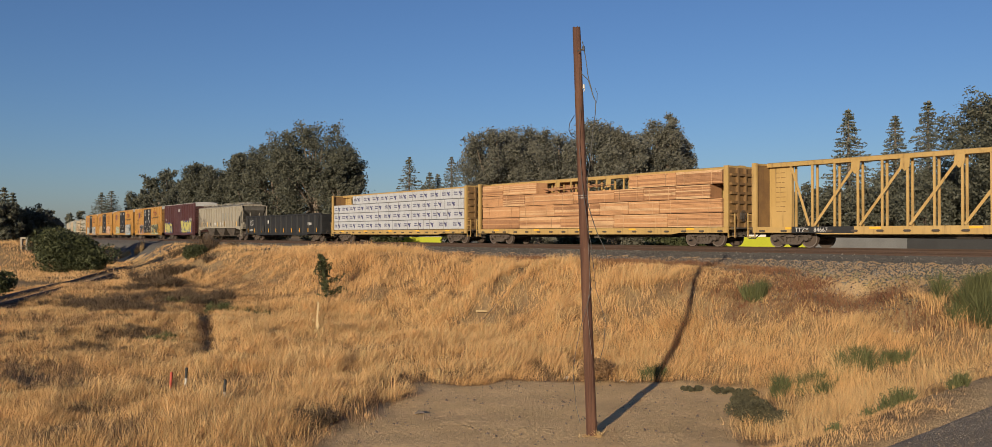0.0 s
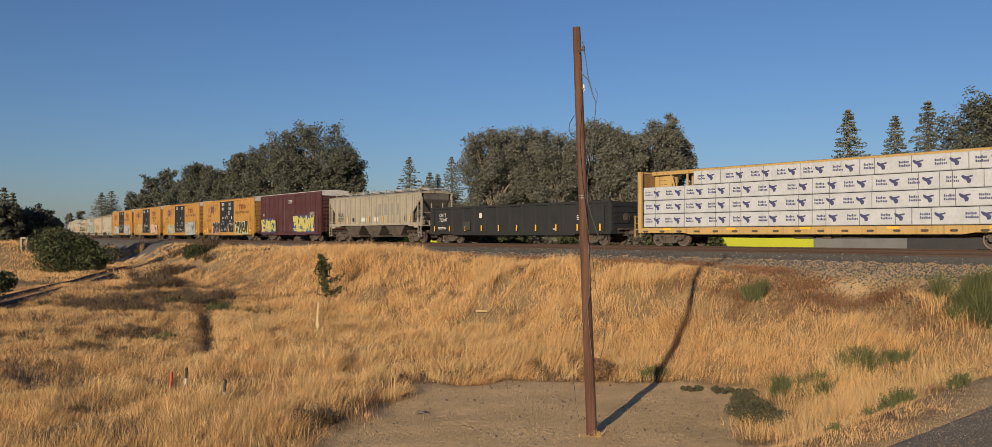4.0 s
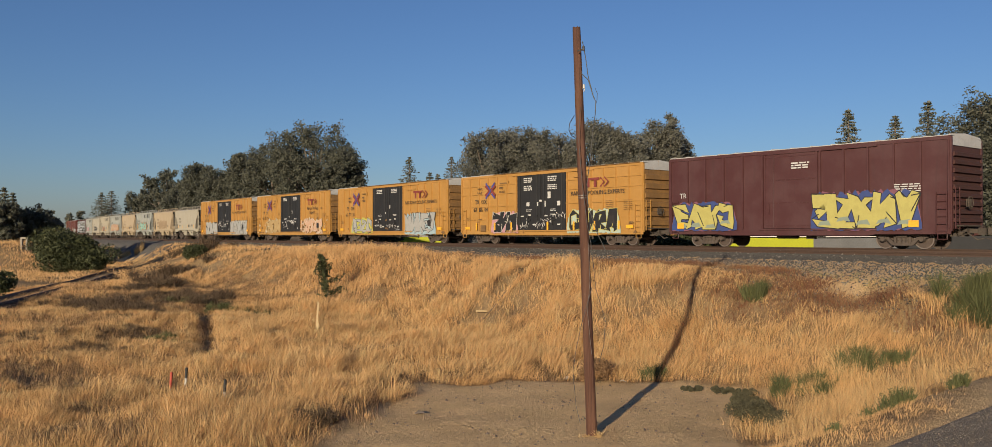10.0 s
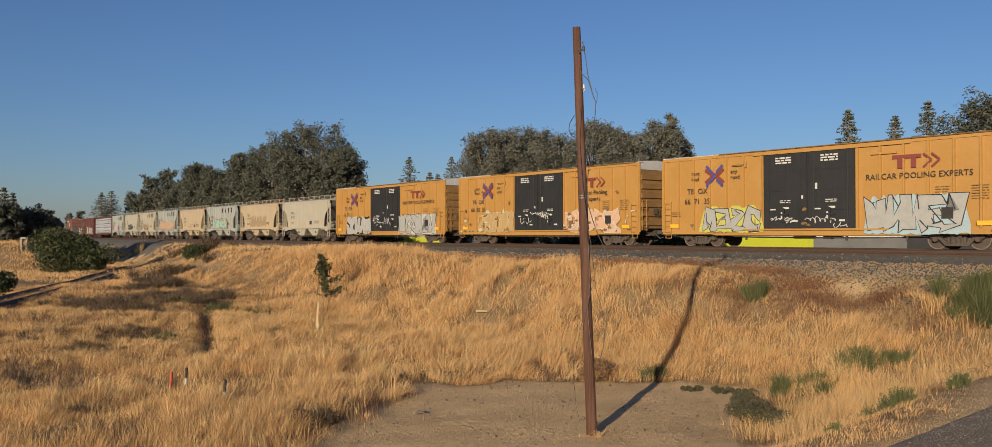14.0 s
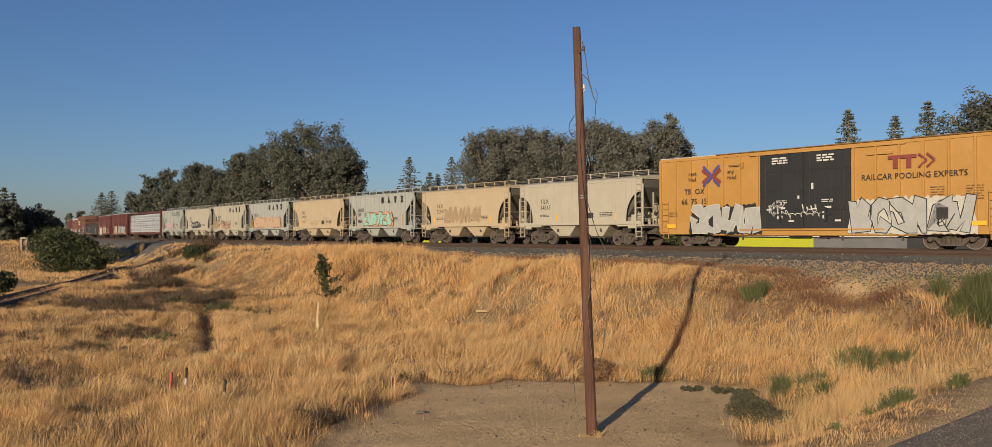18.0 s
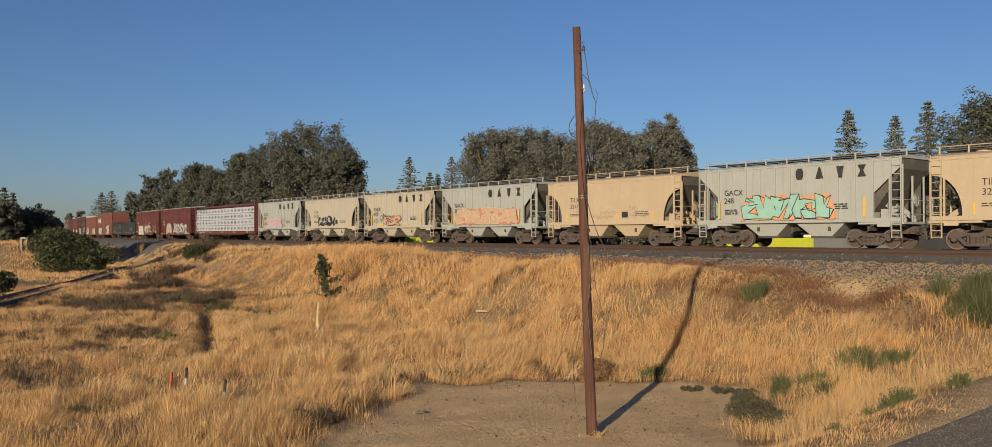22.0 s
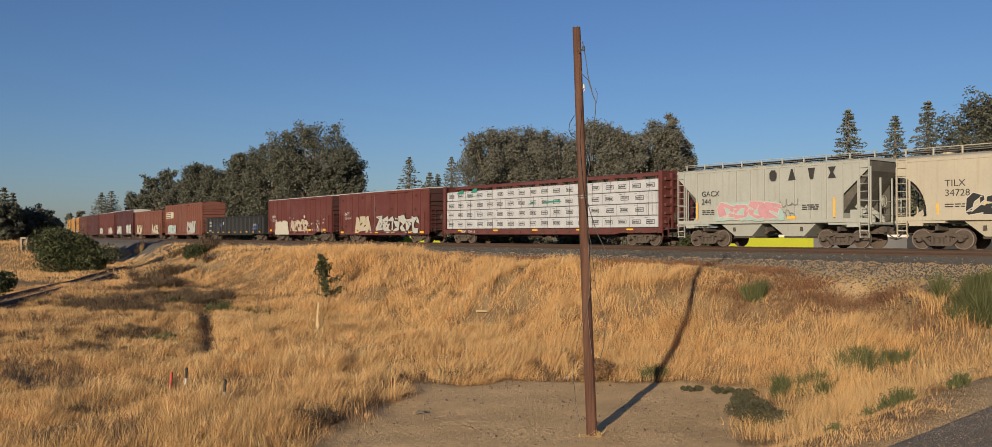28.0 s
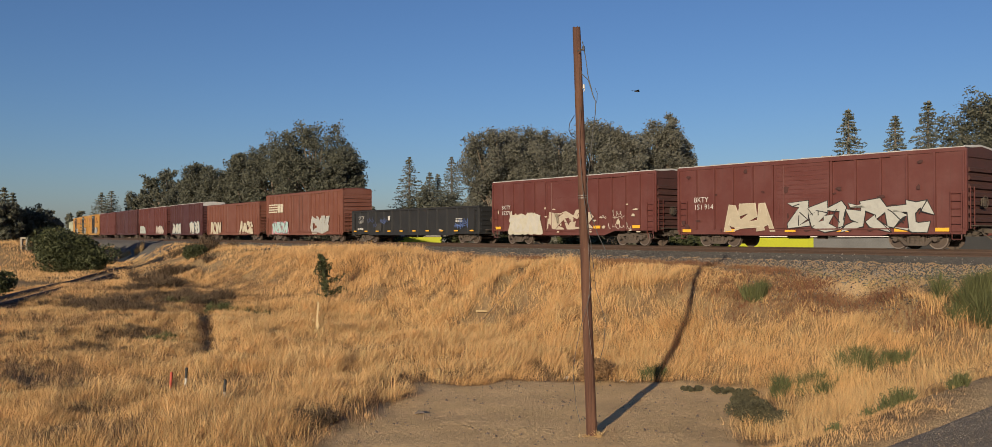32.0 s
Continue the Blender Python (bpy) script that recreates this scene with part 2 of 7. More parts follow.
TRUCK_IRON = surface("dusty_cast_iron", (0.070, 0.053, 0.043), (0.105, 0.082, 0.066), (0.05, 0.04, 0.034), 2, 16, 0.85, 0, 0.4, 0.01)
WHEEL_IRON = surface("worn_wheel_steel", (0.085, 0.062, 0.05), (0.13, 0.095, 0.075), None, 2, 16, 0.7, 0.2, 0.3, 0.006)
ROOF_WHITE = surface("galvanized_roof", (0.48, 0.47, 0.45), (0.40, 0.385, 0.36), (0.42, 0.34, 0.26), 1.2, 12, 0.6, 0.1, 0.15, 0.004)
GALV = surface("galvanized_grating", (0.17, 0.158, 0.14), (0.12, 0.11, 0.095), None, 2, 12, 0.7, 0.3, 0.2, 0.004)
INK = surface("black_lettering", (0.022, 0.02, 0.02), (0.04, 0.036, 0.034), None, 4, 20, 0.7, 0, 0, 0)
CHALK = surface("white_lettering", (0.52, 0.51, 0.49), (0.42, 0.40, 0.37), None, 4, 20, 0.7, 0, 0, 0)
AMBER = surface("amber_reflector_tape", (0.78, 0.40, 0.03), (0.66, 0.32, 0.03), None, 4, 20, 0.5, 0, 0, 0)
LOGO_RED = surface("red_logo_paint", (0.20, 0.040, 0.032), (0.165, 0.036, 0.03), None, 3, 15, 0.6, 0, 0, 0)
LOGO_BLUE = surface("blue_logo_paint", (0.05, 0.055, 0.25), (0.07, 0.07, 0.2), None, 3, 15, 0.6, 0, 0, 0)
LUMBER = surface("fresh_lumber", (0.48, 0.26, 0.125), (0.40, 0.205, 0.095), (0.30, 0.155, 0.07), 1.1, 9, 0.8, 0, 0.3, 0.006, 0.0, 0.6)
LUMBER_DARK = surface("reddish_lumber", (0.33, 0.17, 0.085), (0.26, 0.13, 0.06), (0.20, 0.095, 0.045), 1.3, 9, 0.8, 0, 0.3, 0.006, 0.0, 0.7)
PRINT_BLUE = surface("blue_film_print", (0.040, 0.040, 0.115), (0.055, 0.053, 0.13), None, 4, 20, 0.6, 0, 0, 0)
LUMBER_PALE = surface("pale_lumber", (0.56, 0.36, 0.20), (0.48, 0.29, 0.15), (0.38, 0.21, 0.10), 1.3, 9, 0.8, 0, 0.3, 0.006, 0.0, 0.7)
WRAP = surface("white_lumber_wrap", (0.425, 0.435, 0.455), (0.35, 0.36, 0.385), None, 1.6, 6, 0.42, 0, 0.75, 0.035, 0.0, 0.6, 0.22)
TEAL = surface("teal_wrap_film", (0.02, 0.22, 0.16), (0.03, 0.16, 0.12), None, 2, 12, 0.5, 0, 0.2, 0.005)
STEEL_BAND = surface("steel_strap", (0.12, 0.10, 0.09), (0.2, 0.17, 0.15), None, 3, 20, 0.5, 0.4, 0, 0)
LIME = surface("lime_green_wall_paint", (0.353, 0.370, 0.013), (0.319, 0.344, 0.013), None, 0.8, 9, 0.8, 0, 0.1, 0.004)
WALL_GREY = surface("grey_wall_render", (0.13, 0.13, 0.13), (0.10, 0.10, 0.10), None, 0.6, 9, 0.9, 0, 0.2, 0.005)
# near-black that stands for shade past the grey wall
WALL_DARK = surface("wall_shade_colour", (0.030, 0.030, 0.031), (0.022, 0.022, 0.023), None, 0.6, 9, 0.9, 0, 0.2, 0.005)
COPING = surface("white_coping", (0.66, 0.63, 0.58), (0.5, 0.47, 0.42), None, 1, 9, 0.8, 0, 0.1, 0.003)
STAKE_WOOD = surface("pale_stake_wood", (0.62, 0.46, 0.25), (0.5, 0.36, 0.2), None, 3, 20, 0.8, 0, 0.2, 0.003)
CONCRETE = surface("old_concrete", (0.252, 0.222, 0.180), (0.180, 0.156, 0.126), None, 2, 15, 0.9, 0, 0.3, 0.01)
CABLE = surface("black_cable", (0.03, 0.028, 0.027), (0.05, 0.045, 0.04), None, 4, 20, 0.6, 0, 0, 0)
FEATHER = surface("dark_feathers", (0.02, 0.018, 0.018), (0.04, 0.035, 0.03), None, 8, 40, 0.7, 0, 0.2, 0.002)
FADED = surface("faded_grey_paint", (0.20, 0.19, 0.165), (0.25, 0.235, 0.20), None, 2, 12, 0.8, 0, 0.05, 0.002)
INKS = {}


def ink(r, g, b):
    key = (r, g, b)
    if key not in INKS:
        key = tuple(c * 0.72 for c in key)
        INKS[(r, g, b)] = surface("spray_paint", key, tuple(c * 0.8 for c in key), None, 2.5, 14, 0.7, 0, 0, 0, 0.0, 0.5, 0.15)
    return INKS[(r, g, b)]


# ---------------------------------------------------------------- mesh building
class Shape:
    """Vertices and faces of one part."""

    def __init__(self):
        self.v, self.f = [], []

    def add(self, vs, fs):
        k = len(self.v)
        self.v += [tuple(p) for p in vs]
        self.f += [tuple(i + k for i in f) for f in fs]
        return self

    def box(self, x0, x1, y0, y1, z0, z1):
        return self.add([(x, y, z) for x in (x0, x1) for y in (y0, y1) for z in (z0, z1)],
                        [(0, 1, 3, 2), (4, 6, 7, 5), (0, 4, 5, 1), (2, 3, 7, 6), (0, 2, 6, 4), (1, 5, 7, 3)])

    def prism(self, outline, axis, a, b):
        """outline: points in the plane across the axis ('x': (y, z), 'y': (x, z), 'z': (x, y))."""
        n = len(outline)
        put = {"x": lambda p, c: (c, p[0], p[1]), "y": lambda p, c: (p[0], c, p[1]), "z": lambda p, c: (p[0], p[1], c)}[axis]
        vs = [put(p, a) for p in outline] + [put(p, b) for p in outline]
        return self.add(vs, [tuple(range(n))[::-1], tuple(range(n, 2 * n))] + [(i, (i + 1) % n, n + (i + 1) % n, n + i) for i in range(n)])

    def tube(self, p, q, r, r2=None, n=8):
        p, q = Vector(p), Vector(q)
        w = (q - p).normalized()
        u = w.orthogonal().normalized()
        c = w.cross(u)
        r2 = r if r2 is None else r2
        vs = [p + (u * math.cos(i * 6.2832 / n) + c * math.sin(i * 6.2832 / n)) * r for i in range(n)]
        vs += [q + (u * math.cos(i * 6.2832 / n) + c * math.sin(i * 6.2832 / n)) * r2 for i in range(n)]
        return self.add(vs, [tuple(range(n))[::-1], tuple(range(n, 2 * n))] + [(i, (i + 1) % n, n + (i + 1) % n, n + i) for i in range(n)])

    def path(self, pts, r, n=5):
        for p, q in zip(pts, pts[1:]):
            self.tube(p, q, r, n=n)
        return self

    def beam(self, p, q, w, y0, y1):
        """A flat bar from p to q, both (x, z), w wide, between y0 and y1."""
        d = Vector((q[0] - p[0], q[1] - p[1])).normalized() * (w / 2)
        return self.prism([(p[0] - d.y, p[1] + d.x), (p[0] + d.y, p[1] - d.x), (q[0] + d.y, q[1] - d.x), (q[0] - d.y, q[1] + d.x)], "y", y0, y1)

    def mesh(self, name, material):
        me = bpy.data.meshes.new(name)
        me.from_pydata(self.v, [], self.f)
        bm = bmesh.new()
        bm.from_mesh(me)
        bmesh.ops.recalc_face_normals(bm, faces=bm.faces)
        bm.to_mesh(me)
        bm.free()
        me.materials.append(material)
        return me


def part(name, shape, material, parent, label="", at=None):
    ob = new(name, shape if isinstance(shape, bpy.types.Mesh) else shape.mesh(name, material))
    ob.parent = parent
    if at:
        ob.location = at
    return tagged(ob, label)


def thing(name, label, category, group="", m=None):
    ob = new(name)
    ob.empty_display_size = 0.2
    if m is not None:
        ob.matrix_basis = m
    return tagged(ob, label, category, group)


def big_mesh(name, v, quads, material, tris=None):
    """A mesh from arrays of vertices and of four- or three-cornered faces."""
    me = bpy.data.meshes.new(name)
    faces = [a for a in (quads, tris) if a is not None and len(a)]
    loops = np.concatenate([a.ravel() for a in faces]).astype(np.int32)
    sizes = np.concatenate([np.full(len(a), a.shape[1]) for a in faces]).astype(np.int32)
    me.vertices.add(len(v))
    me.vertices.foreach_set("co", np.asarray(v, np.float32).ravel())
    me.loops.add(len(loops))
    me.loops.foreach_set("vertex_index", loops)
    me.polygons.add(len(sizes))
    me.polygons.foreach_set("loop_start", np.concatenate([[0], np.cumsum(sizes)[:-1]]).astype(np.int32))
    me.update(calc_edges=True)
    me.validate()
    me.materials.append(material)
    return me


TEXTS = {}


def lettering(name, words, x, z, size, material, parent, y, align="LEFT"):
    """Words on the near side of a car, baseline at z; each line is a piece of its own."""
    if "\n" in words:
        for k, line in enumerate(words.split("\n")):
            lettering(name, line, x, z - k * size, size, material, parent, y, align)
        return
    key = (words, size, align, material.name)
    if key not in TEXTS:
        cu = bpy.data.curves.new(name, "FONT")
        cu.body, cu.size, cu.align_x, cu.extrude, cu.resolution_u = words, size, align, 0.002, 2
        ob = bpy.data.objects.new(name, cu)
        scene.collection.objects.link(ob)
        bpy.context.view_layer.update()
        me = bpy.data.meshes.new_from_object(ob.evaluated_get(bpy.context.evaluated_depsgraph_get()))
        bpy.data.objects.remove(ob)
        bpy.data.curves.remove(cu)
        me.materials.clear()
        me.materials.append(material)
        TEXTS[key] = me
    ob = new(name, TEXTS[key])
    ob.parent = parent
    ob.matrix_basis = pose(x, y, z, 90, 0, 0)


def bars(name, rows, material, parent, y):
    """Small unreadable writing as flat bars: rows of (x, z, width, height)."""
    s = Shape()
    for x, z, w, h in rows:
        s.box(x, x + w, y - 0.003, y, z, z + h)
    return part(name, s, material, parent)


def stencil_rows(rnd, x, z, w, lines, h=0.07, gap=0.05):
    out = []
    for i in range(lines):
        u = x
        while u < x + w - 0.05:
            k = rnd.uniform(0.12, 0.4)
            out.append((u, z - i * (h + gap), min(k, x + w - u), h))
            u += k + 0.06
    return out

# ---------------------------------------------------------------- ground
def axis(parts):
    return np.unique(np.concatenate([np.arange(a, b, st) for a, b, st in parts]))


def build_ground():
    gx = axis([(-2600, -300, 230), (-300, -90, 15), (-90, -30, 2.0), (-30, 30, 0.40), (30, 60, 1.5), (60, 300, 15), (300, 2601, 230)])
    gy = axis([(-600, -40, 80), (-40, 4, 4), (4, 46, 0.40), (46, 70, 0.9), (70, 130, 2.5), (130, 420, 12), (420, 3201, 230)])
    xx, yy = np.meshgrid(gx, gy)
    z = ground_z(xx, yy)
    d, s = off_track(xx.ravel(), yy.ravel())
    z = z - 0.25 * (np.abs(d.reshape(z.shape)) < 3.0)
    e = road_off(xx, yy)
    z = np.where((e < 0.45) & (d.reshape(z.shape) > 6), z - 0.06, z)
    nx, ny = len(gx), len(gy)
    i = np.arange((ny - 1) * (nx - 1))
    a = (i // (nx - 1)) * nx + i % (nx - 1)
    me = big_mesh("ground", np.stack([xx, yy, z], -1).reshape(-1, 3), np.stack([a, a + 1, a + nx + 1, a + nx], 1), GROUND)
    bare = np.maximum(pad_mask(xx, yy).ravel(), np.maximum(1 - smooth(e.ravel(), 0.15, 0.4), (1 - smooth(d - grass_edge(s), 0.0, 1.2)) * (d > 0) * 0.9))
    at = me.attributes.new("bare", "FLOAT", "POINT")
    at.data.foreach_set("value", bare.astype(np.float32))
    me.polygons.foreach_set("use_smooth", np.ones(len(me.polygons), bool))
    tagged(new("ground", me), "dry straw-coloured field with bare earth round the pole", "ground", kind="structure")


def strip(name, s_list, profile, material, label, category, rough=0.0):
    """A bed swept along the line; profile: (distance towards the camera, height)."""
    v, q, n = [], [], len(profile)
    for i, s in enumerate(s_list):
        for d, z in profile:
            x, y = beside(s, d)
            v.append((x, y, z + random.uniform(-rough, rough)))
        if i:
            k = i * n
            q += [(k - n + j, k - n + j + 1, k + j + 1, k + j) for j in range(n - 1)]
    ob = new(name, big_mesh(name, np.array(v), np.array(q), material))
    return tagged(ob, label, category, kind="structure")


def build_track():
    run = list(np.arange(-420, -110, 6)) + list(np.arange(-110, 45, 0.8)) + list(np.arange(45, 330, 8))
    strip("ballast", run, [(-4.4, -1.25), (-3.2, -0.62), (-1.8, -0.215), (-0.75, -0.19), (0.75, -0.19), (1.8, -0.215), (2.4, -0.36), (3.1, -0.55), (3.6, -0.70), (4.6, -1.2)], BALLAST,
          "grey crushed stone ballast bed under the track", "ballast", 0.015)
    track = tagged(new("railway_track"), "rusty steel rails on wooden ties in ballast", "railway track", kind="structure")
    for side in (-0.75, 0.75):
        prof = [(side + a, b) for a, b in ((-0.07, -0.17), (-0.02, -0.15), (-0.012, -0.04), (-0.036, -0.03), (-0.036, 0.0), (0.036, 0.0), (0.036, -0.03), (0.012, -0.04), (0.02, -0.15), (0.07, -0.17))]
        ob = strip("rail", run, prof, RAIL_STEEL, "", "")
        del ob["kind"]
        ob.parent = track
    spare = strip("spare_rail", run, [(2.05 + a, b) for a, b in ((-0.07, -0.31), (-0.02, -0.29), (-0.012, -0.18), (-0.036, -0.17), (-0.036, -0.14), (0.036, -0.14), (0.036, -0.17), (0.012, -0.18), (0.02, -0.29), (0.07, -0.31))], RAIL_STEEL, "", "")
    del spare["kind"]
    tagged(spare, "rusty spare rail lying on the ballast beside the track", "rail", kind="structure")
    tie = Shape().box(-0.115, 0.115, -1.3, 1.3, -0.34, -0.165).mesh("tie", TIE_WOOD)
    for i, s in enumerate(np.arange(-75, 42, 0.55)):
        x, y, a = track_at(s)
        ob = new("tie", tie)
        ob.parent = track
        ob.matrix_basis = pose(x, y, 0, 0, 0, -math.degrees(a) + random.uniform(-1, 1))
    # the ballast runs far down the slope towards the bend
    run = np.arange(-150, -46, 1.5)
    v, q = [], []
    ds = np.linspace(3.0, 8.6, 9)
    for i, s in enumerate(run):
        p = np.array([beside(s, d) for d in ds])
        z = np.interp(ds, [3.0, 3.6, 8.6], [-0.50, -0.70, -3.05]) + 0.03 * np.sin(np.arange(9) * 2.1 + i)
        v += [(a, b, c) for (a, b), c in zip(p, np.maximum(z, ground_z(p[:, 0], p[:, 1]) + 0.06))]
        if i:
            k = 9 * i
            q += [(k - 9 + j, k - 8 + j, k + 1 + j, k + j) for j in range(8)]
    tagged(new("ballast_bank", big_mesh("ballast_bank", np.array(v), np.array(q), BALLAST)), "grey ballast slope below the bend", "ballast", kind="structure")
    # loose stones along the near shoulder
    r = np.random.RandomState(5)
    n = 80000
    s = r.uniform(-70, 40, n)
    d = np.where(r.rand(n) < 0.2, r.uniform(-1.6, 1.6, n), 1.3 + (6.6 + 4.6 * smooth(s, 2, 12)) * r.rand(n) ** (1.2 - 0.35 * smooth(s, 2, 12)))
    base = np.array([beside(a, b) for a, b in zip(s, d)])
    gz = ground_z(base[:, 0], base[:, 1]) + 0.005
    hz = np.where(d > 4.4, gz, np.maximum(np.interp(d, [-1.8, 1.8, 2.4, 3.1, 3.6, 4.6], [-0.2, -0.2, -0.35, -0.54, -0.69, -1.19]), gz))
    scatter("ballast_stones", base[:, 0], base[:, 1], hz, 0.026 + 0.036 * r.rand(n) ** 2, STONE, "loose dark grey ballast stones beside the rails", "gravel")
    k = r.rand(n) < 0.09
    scatter("pale_ballast_stones", base[k, 0] + 0.03, base[k, 1] - 0.04, hz[k] + 0.012, 0.026 + 0.034 * r.rand(k.sum()) ** 2, STONE_PALE, "scattered pale ballast stones beside the rails", "gravel", 2)


def scatter(name, x, y, z, size, material, label, category, seed=1):
    """Small faceted stones."""
    r = np.random.RandomState(seed)
    n = len(x)
    unit = np.array([(1, 0, -0.3), (-1, 0, -0.3), (0, 1, -0.3), (0, -1, -0.3), (0, 0, 0.75)])
    tri = np.array([(0, 2, 4), (2, 1, 4), (1, 3, 4), (3, 0, 4)])
    v = unit[None] * (0.6 + 0.7 * r.rand(n, 5, 1)) * np.asarray(size)[:, None, None]
    a = r.uniform(0, 6.28, n)
    vx = v[..., 0] * np.cos(a)[:, None] - v[..., 1] * np.sin(a)[:, None]
    vy = v[..., 0] * np.sin(a)[:, None] + v[..., 1] * np.cos(a)[:, None]
    v = np.stack([vx + x[:, None], vy + y[:, None], v[..., 2] + np.asarray(z)[:, None]], -1).reshape(-1, 3)
    f = (tri[None] + 5 * np.arange(n)[:, None, None]).reshape(-1, 3)
    tagged(new(name, big_mesh(name, v, None, material, f)), label, category, kind="stuff")


def build_road():
    v, q = [], []
    n = 60
    for i in range(n):
        y = -30 + i * 1.1
        x = 1.05 * y - 3.9
        for j, o in enumerate((-0.06, 0.14, 1.3, 4.0, 9.0)):
            w = (0.18 * math.sin(y * 1.7) + 0.12 * math.sin(y * 4.1 + 1)) if j == 0 else 0
            z = -1.02 if j == 0 else -0.93
            v.append((x + (o + w) * 0.69, y - (o + w) * 0.72, z))
        if i:
            k = i * 5
            q += [(k - 5 + j, k - 4 + j, k + 1 + j, k + j) for j in range(4)]
    tagged(new("road", big_mesh("road", np.array(v), np.array(q), ASPHALT)), "rough grey asphalt road edge crumbling into gravel", "road", kind="structure")
    r = np.random.RandomState(9)
    m = 30000
    y = r.uniform(4, 12, m)
    o = np.abs(r.normal(0, 1, m)) * 1.6 + 0.1
    x = 1.05 * y - 3.9 + o * 0.69
    yy = y - o * 0.72
    z = np.where(o > 0.12, -0.928, ground_z(x, yy) - 0.05)
    scatter("road_gravel", x, yy, z, 0.004 + 0.011 * r.rand(m) ** 2, ROAD_STONE, "fine loose gravel on the road edge", "gravel", 3)


build_ground()
build_track()
build_road()

# ---------------------------------------------------------------- rolling stock: shared parts
# A car's own space: x the way it runs, -y the side that faces the camera, z = 0 on the rail.
SHARED = {}


def shared(key, make):
    if key not in SHARED:
        SHARED[key] = make()
    return SHARED[key]


WHEELSETS = []


def wheelset_mesh():
    s = Shape()
    for y in (-0.80, 0.80):
        o = 1 if y > 0 else -1
        s.tube((0, y - 0.055 * o, 0), (0, y + 0.05 * o, 0), 0.457, 0.452, 28)
        s.tube((0, y - 0.09 * o, 0), (0, y - 0.055 * o, 0), 0.485, 0.485, 28)
        s.tube((0, y + 0.05 * o, 0), (0, y + 0.062 * o, 0), 0.20, 0.17, 16)
        for k in range(6):
            a = k * math.pi / 3
            s.tube((0.31 * math.cos(a), y + 0.05 * o, 0.31 * math.sin(a)), (0.31 * math.cos(a), y + 0.058 * o, 0.31 * math.sin(a)), 0.035, n=6)
    s.tube((0, -1.08, 0), (0, 1.08, 0), 0.075, n=10)
    plain = len(s.f)
    n = 28
    for o in (-1, 1):
        y0, y1 = 0.853 * o, 0.866 * o
        vs, fs = [], []
        for i in range(n):
            a = i * 6.28319 / n
            c, d = math.cos(a), math.sin(a)
            vs += [(0.452 * c, y0, 0.452 * d), (0.452 * c, y1, 0.452 * d), (0.40 * c, y1, 0.40 * d), (0.40 * c, y0, 0.40 * d)]
        for i in range(n):
            k, j = 4 * i, 4 * ((i + 1) % n)
            fs += [(k, j, j + 1, k + 1), (k + 1, j + 1, j + 2, k + 2), (k + 2, j + 2, j + 3, k + 3)]
        s.add(vs, fs)
    me = s.mesh("wheelset", WHEEL_IRON)
    me.materials.append(RIM_STEEL)
    for k in range(plain, len(me.polygons)):
        me.polygons[k].material_index = 1
    return me


RIM_STEEL = surface("polished_wheel_rim", (0.26, 0.22, 0.19), (0.15, 0.11, 0.09), None, 3, 20, 0.5, 0.5, 0.1, 0.003)


def sideframe(y):
    s = Shape()
    o = 1 if y > 0 else -1
    y0, y1 = y - 0.075, y + 0.075
    top = [(-1.13, 0.50), (-1.13, 0.62), (-0.80, 0.68), (-0.42, 0.74), (0.42, 0.74), (0.80, 0.68), (1.13, 0.62), (1.13, 0.50), (0.72, 0.54), (0.40, 0.60), (-0.40, 0.60), (-0.72, 0.54)]
    s.prism(top, "y", y0, y1)
    s.prism([(-0.84, 0.56), (-0.70, 0.58), (-0.36, 0.28), (-0.36, 0.16), (-0.50, 0.18)], "y", y0, y1)
    s.prism([(0.84, 0.56), (0.70, 0.58), (0.36, 0.28), (0.36, 0.16), (0.50, 0.18)], "y", y0, y1)
    s.prism([(-0.40, 0.16), (0.40, 0.16), (0.40, 0.27), (-0.40, 0.27)], "y", y0 - 0.02, y1 + 0.02)
    for x in (-0.34, 0.34):
        s.box(x - 0.05, x + 0.05, y0, y1, 0.26, 0.62)
    for x in (-0.89, 0.89):
        s.tube((x, y - 0.11 * o, 0.457), (x, y + 0.16 * o, 0.457), 0.13, 0.115, 12)
        s.box(x - 0.14, x + 0.14, y0 - 0.01, y1 + 0.01, 0.46, 0.66)
    return s.mesh("side_frame", TRUCK_IRON)


def springs_mesh():
    s = Shape().box(-0.27, 0.27, -0.03, 0.03, 0.26, 0.54)
    for x in (-0.19, 0.0, 0.19):
        for k in range(4):
            s.tube((x, 0, 0.27 + k * 0.065), (x, 0, 0.31 + k * 0.065), 0.075, n=9)
    return s.mesh("spring_nest", TRUCK_IRON)


def bolster_mesh():
    s = Shape()
    s.prism([(-1.15, 0.53), (1.15, 0.53), (1.15, 0.64), (0.5, 0.72), (-0.5, 0.72), (-1.15, 0.64)], "x", -0.24, 0.24)
    s.tube((0, 0, 0.70), (0, 0, 0.86), 0.22, n=14)
    for x in (-0.5, 0.5):
        s.box(x - 0.05, x + 0.05, -0.85, 0.85, 0.32, 0.42)
    for x in (-0.40, 0.40):
        for y in (-0.8, 0.8):
            s.box(x - 0.05, x + 0.03, y - 0.09, y + 0.09, 0.28, 0.62)
    return s.mesh("truck", TRUCK_IRON)


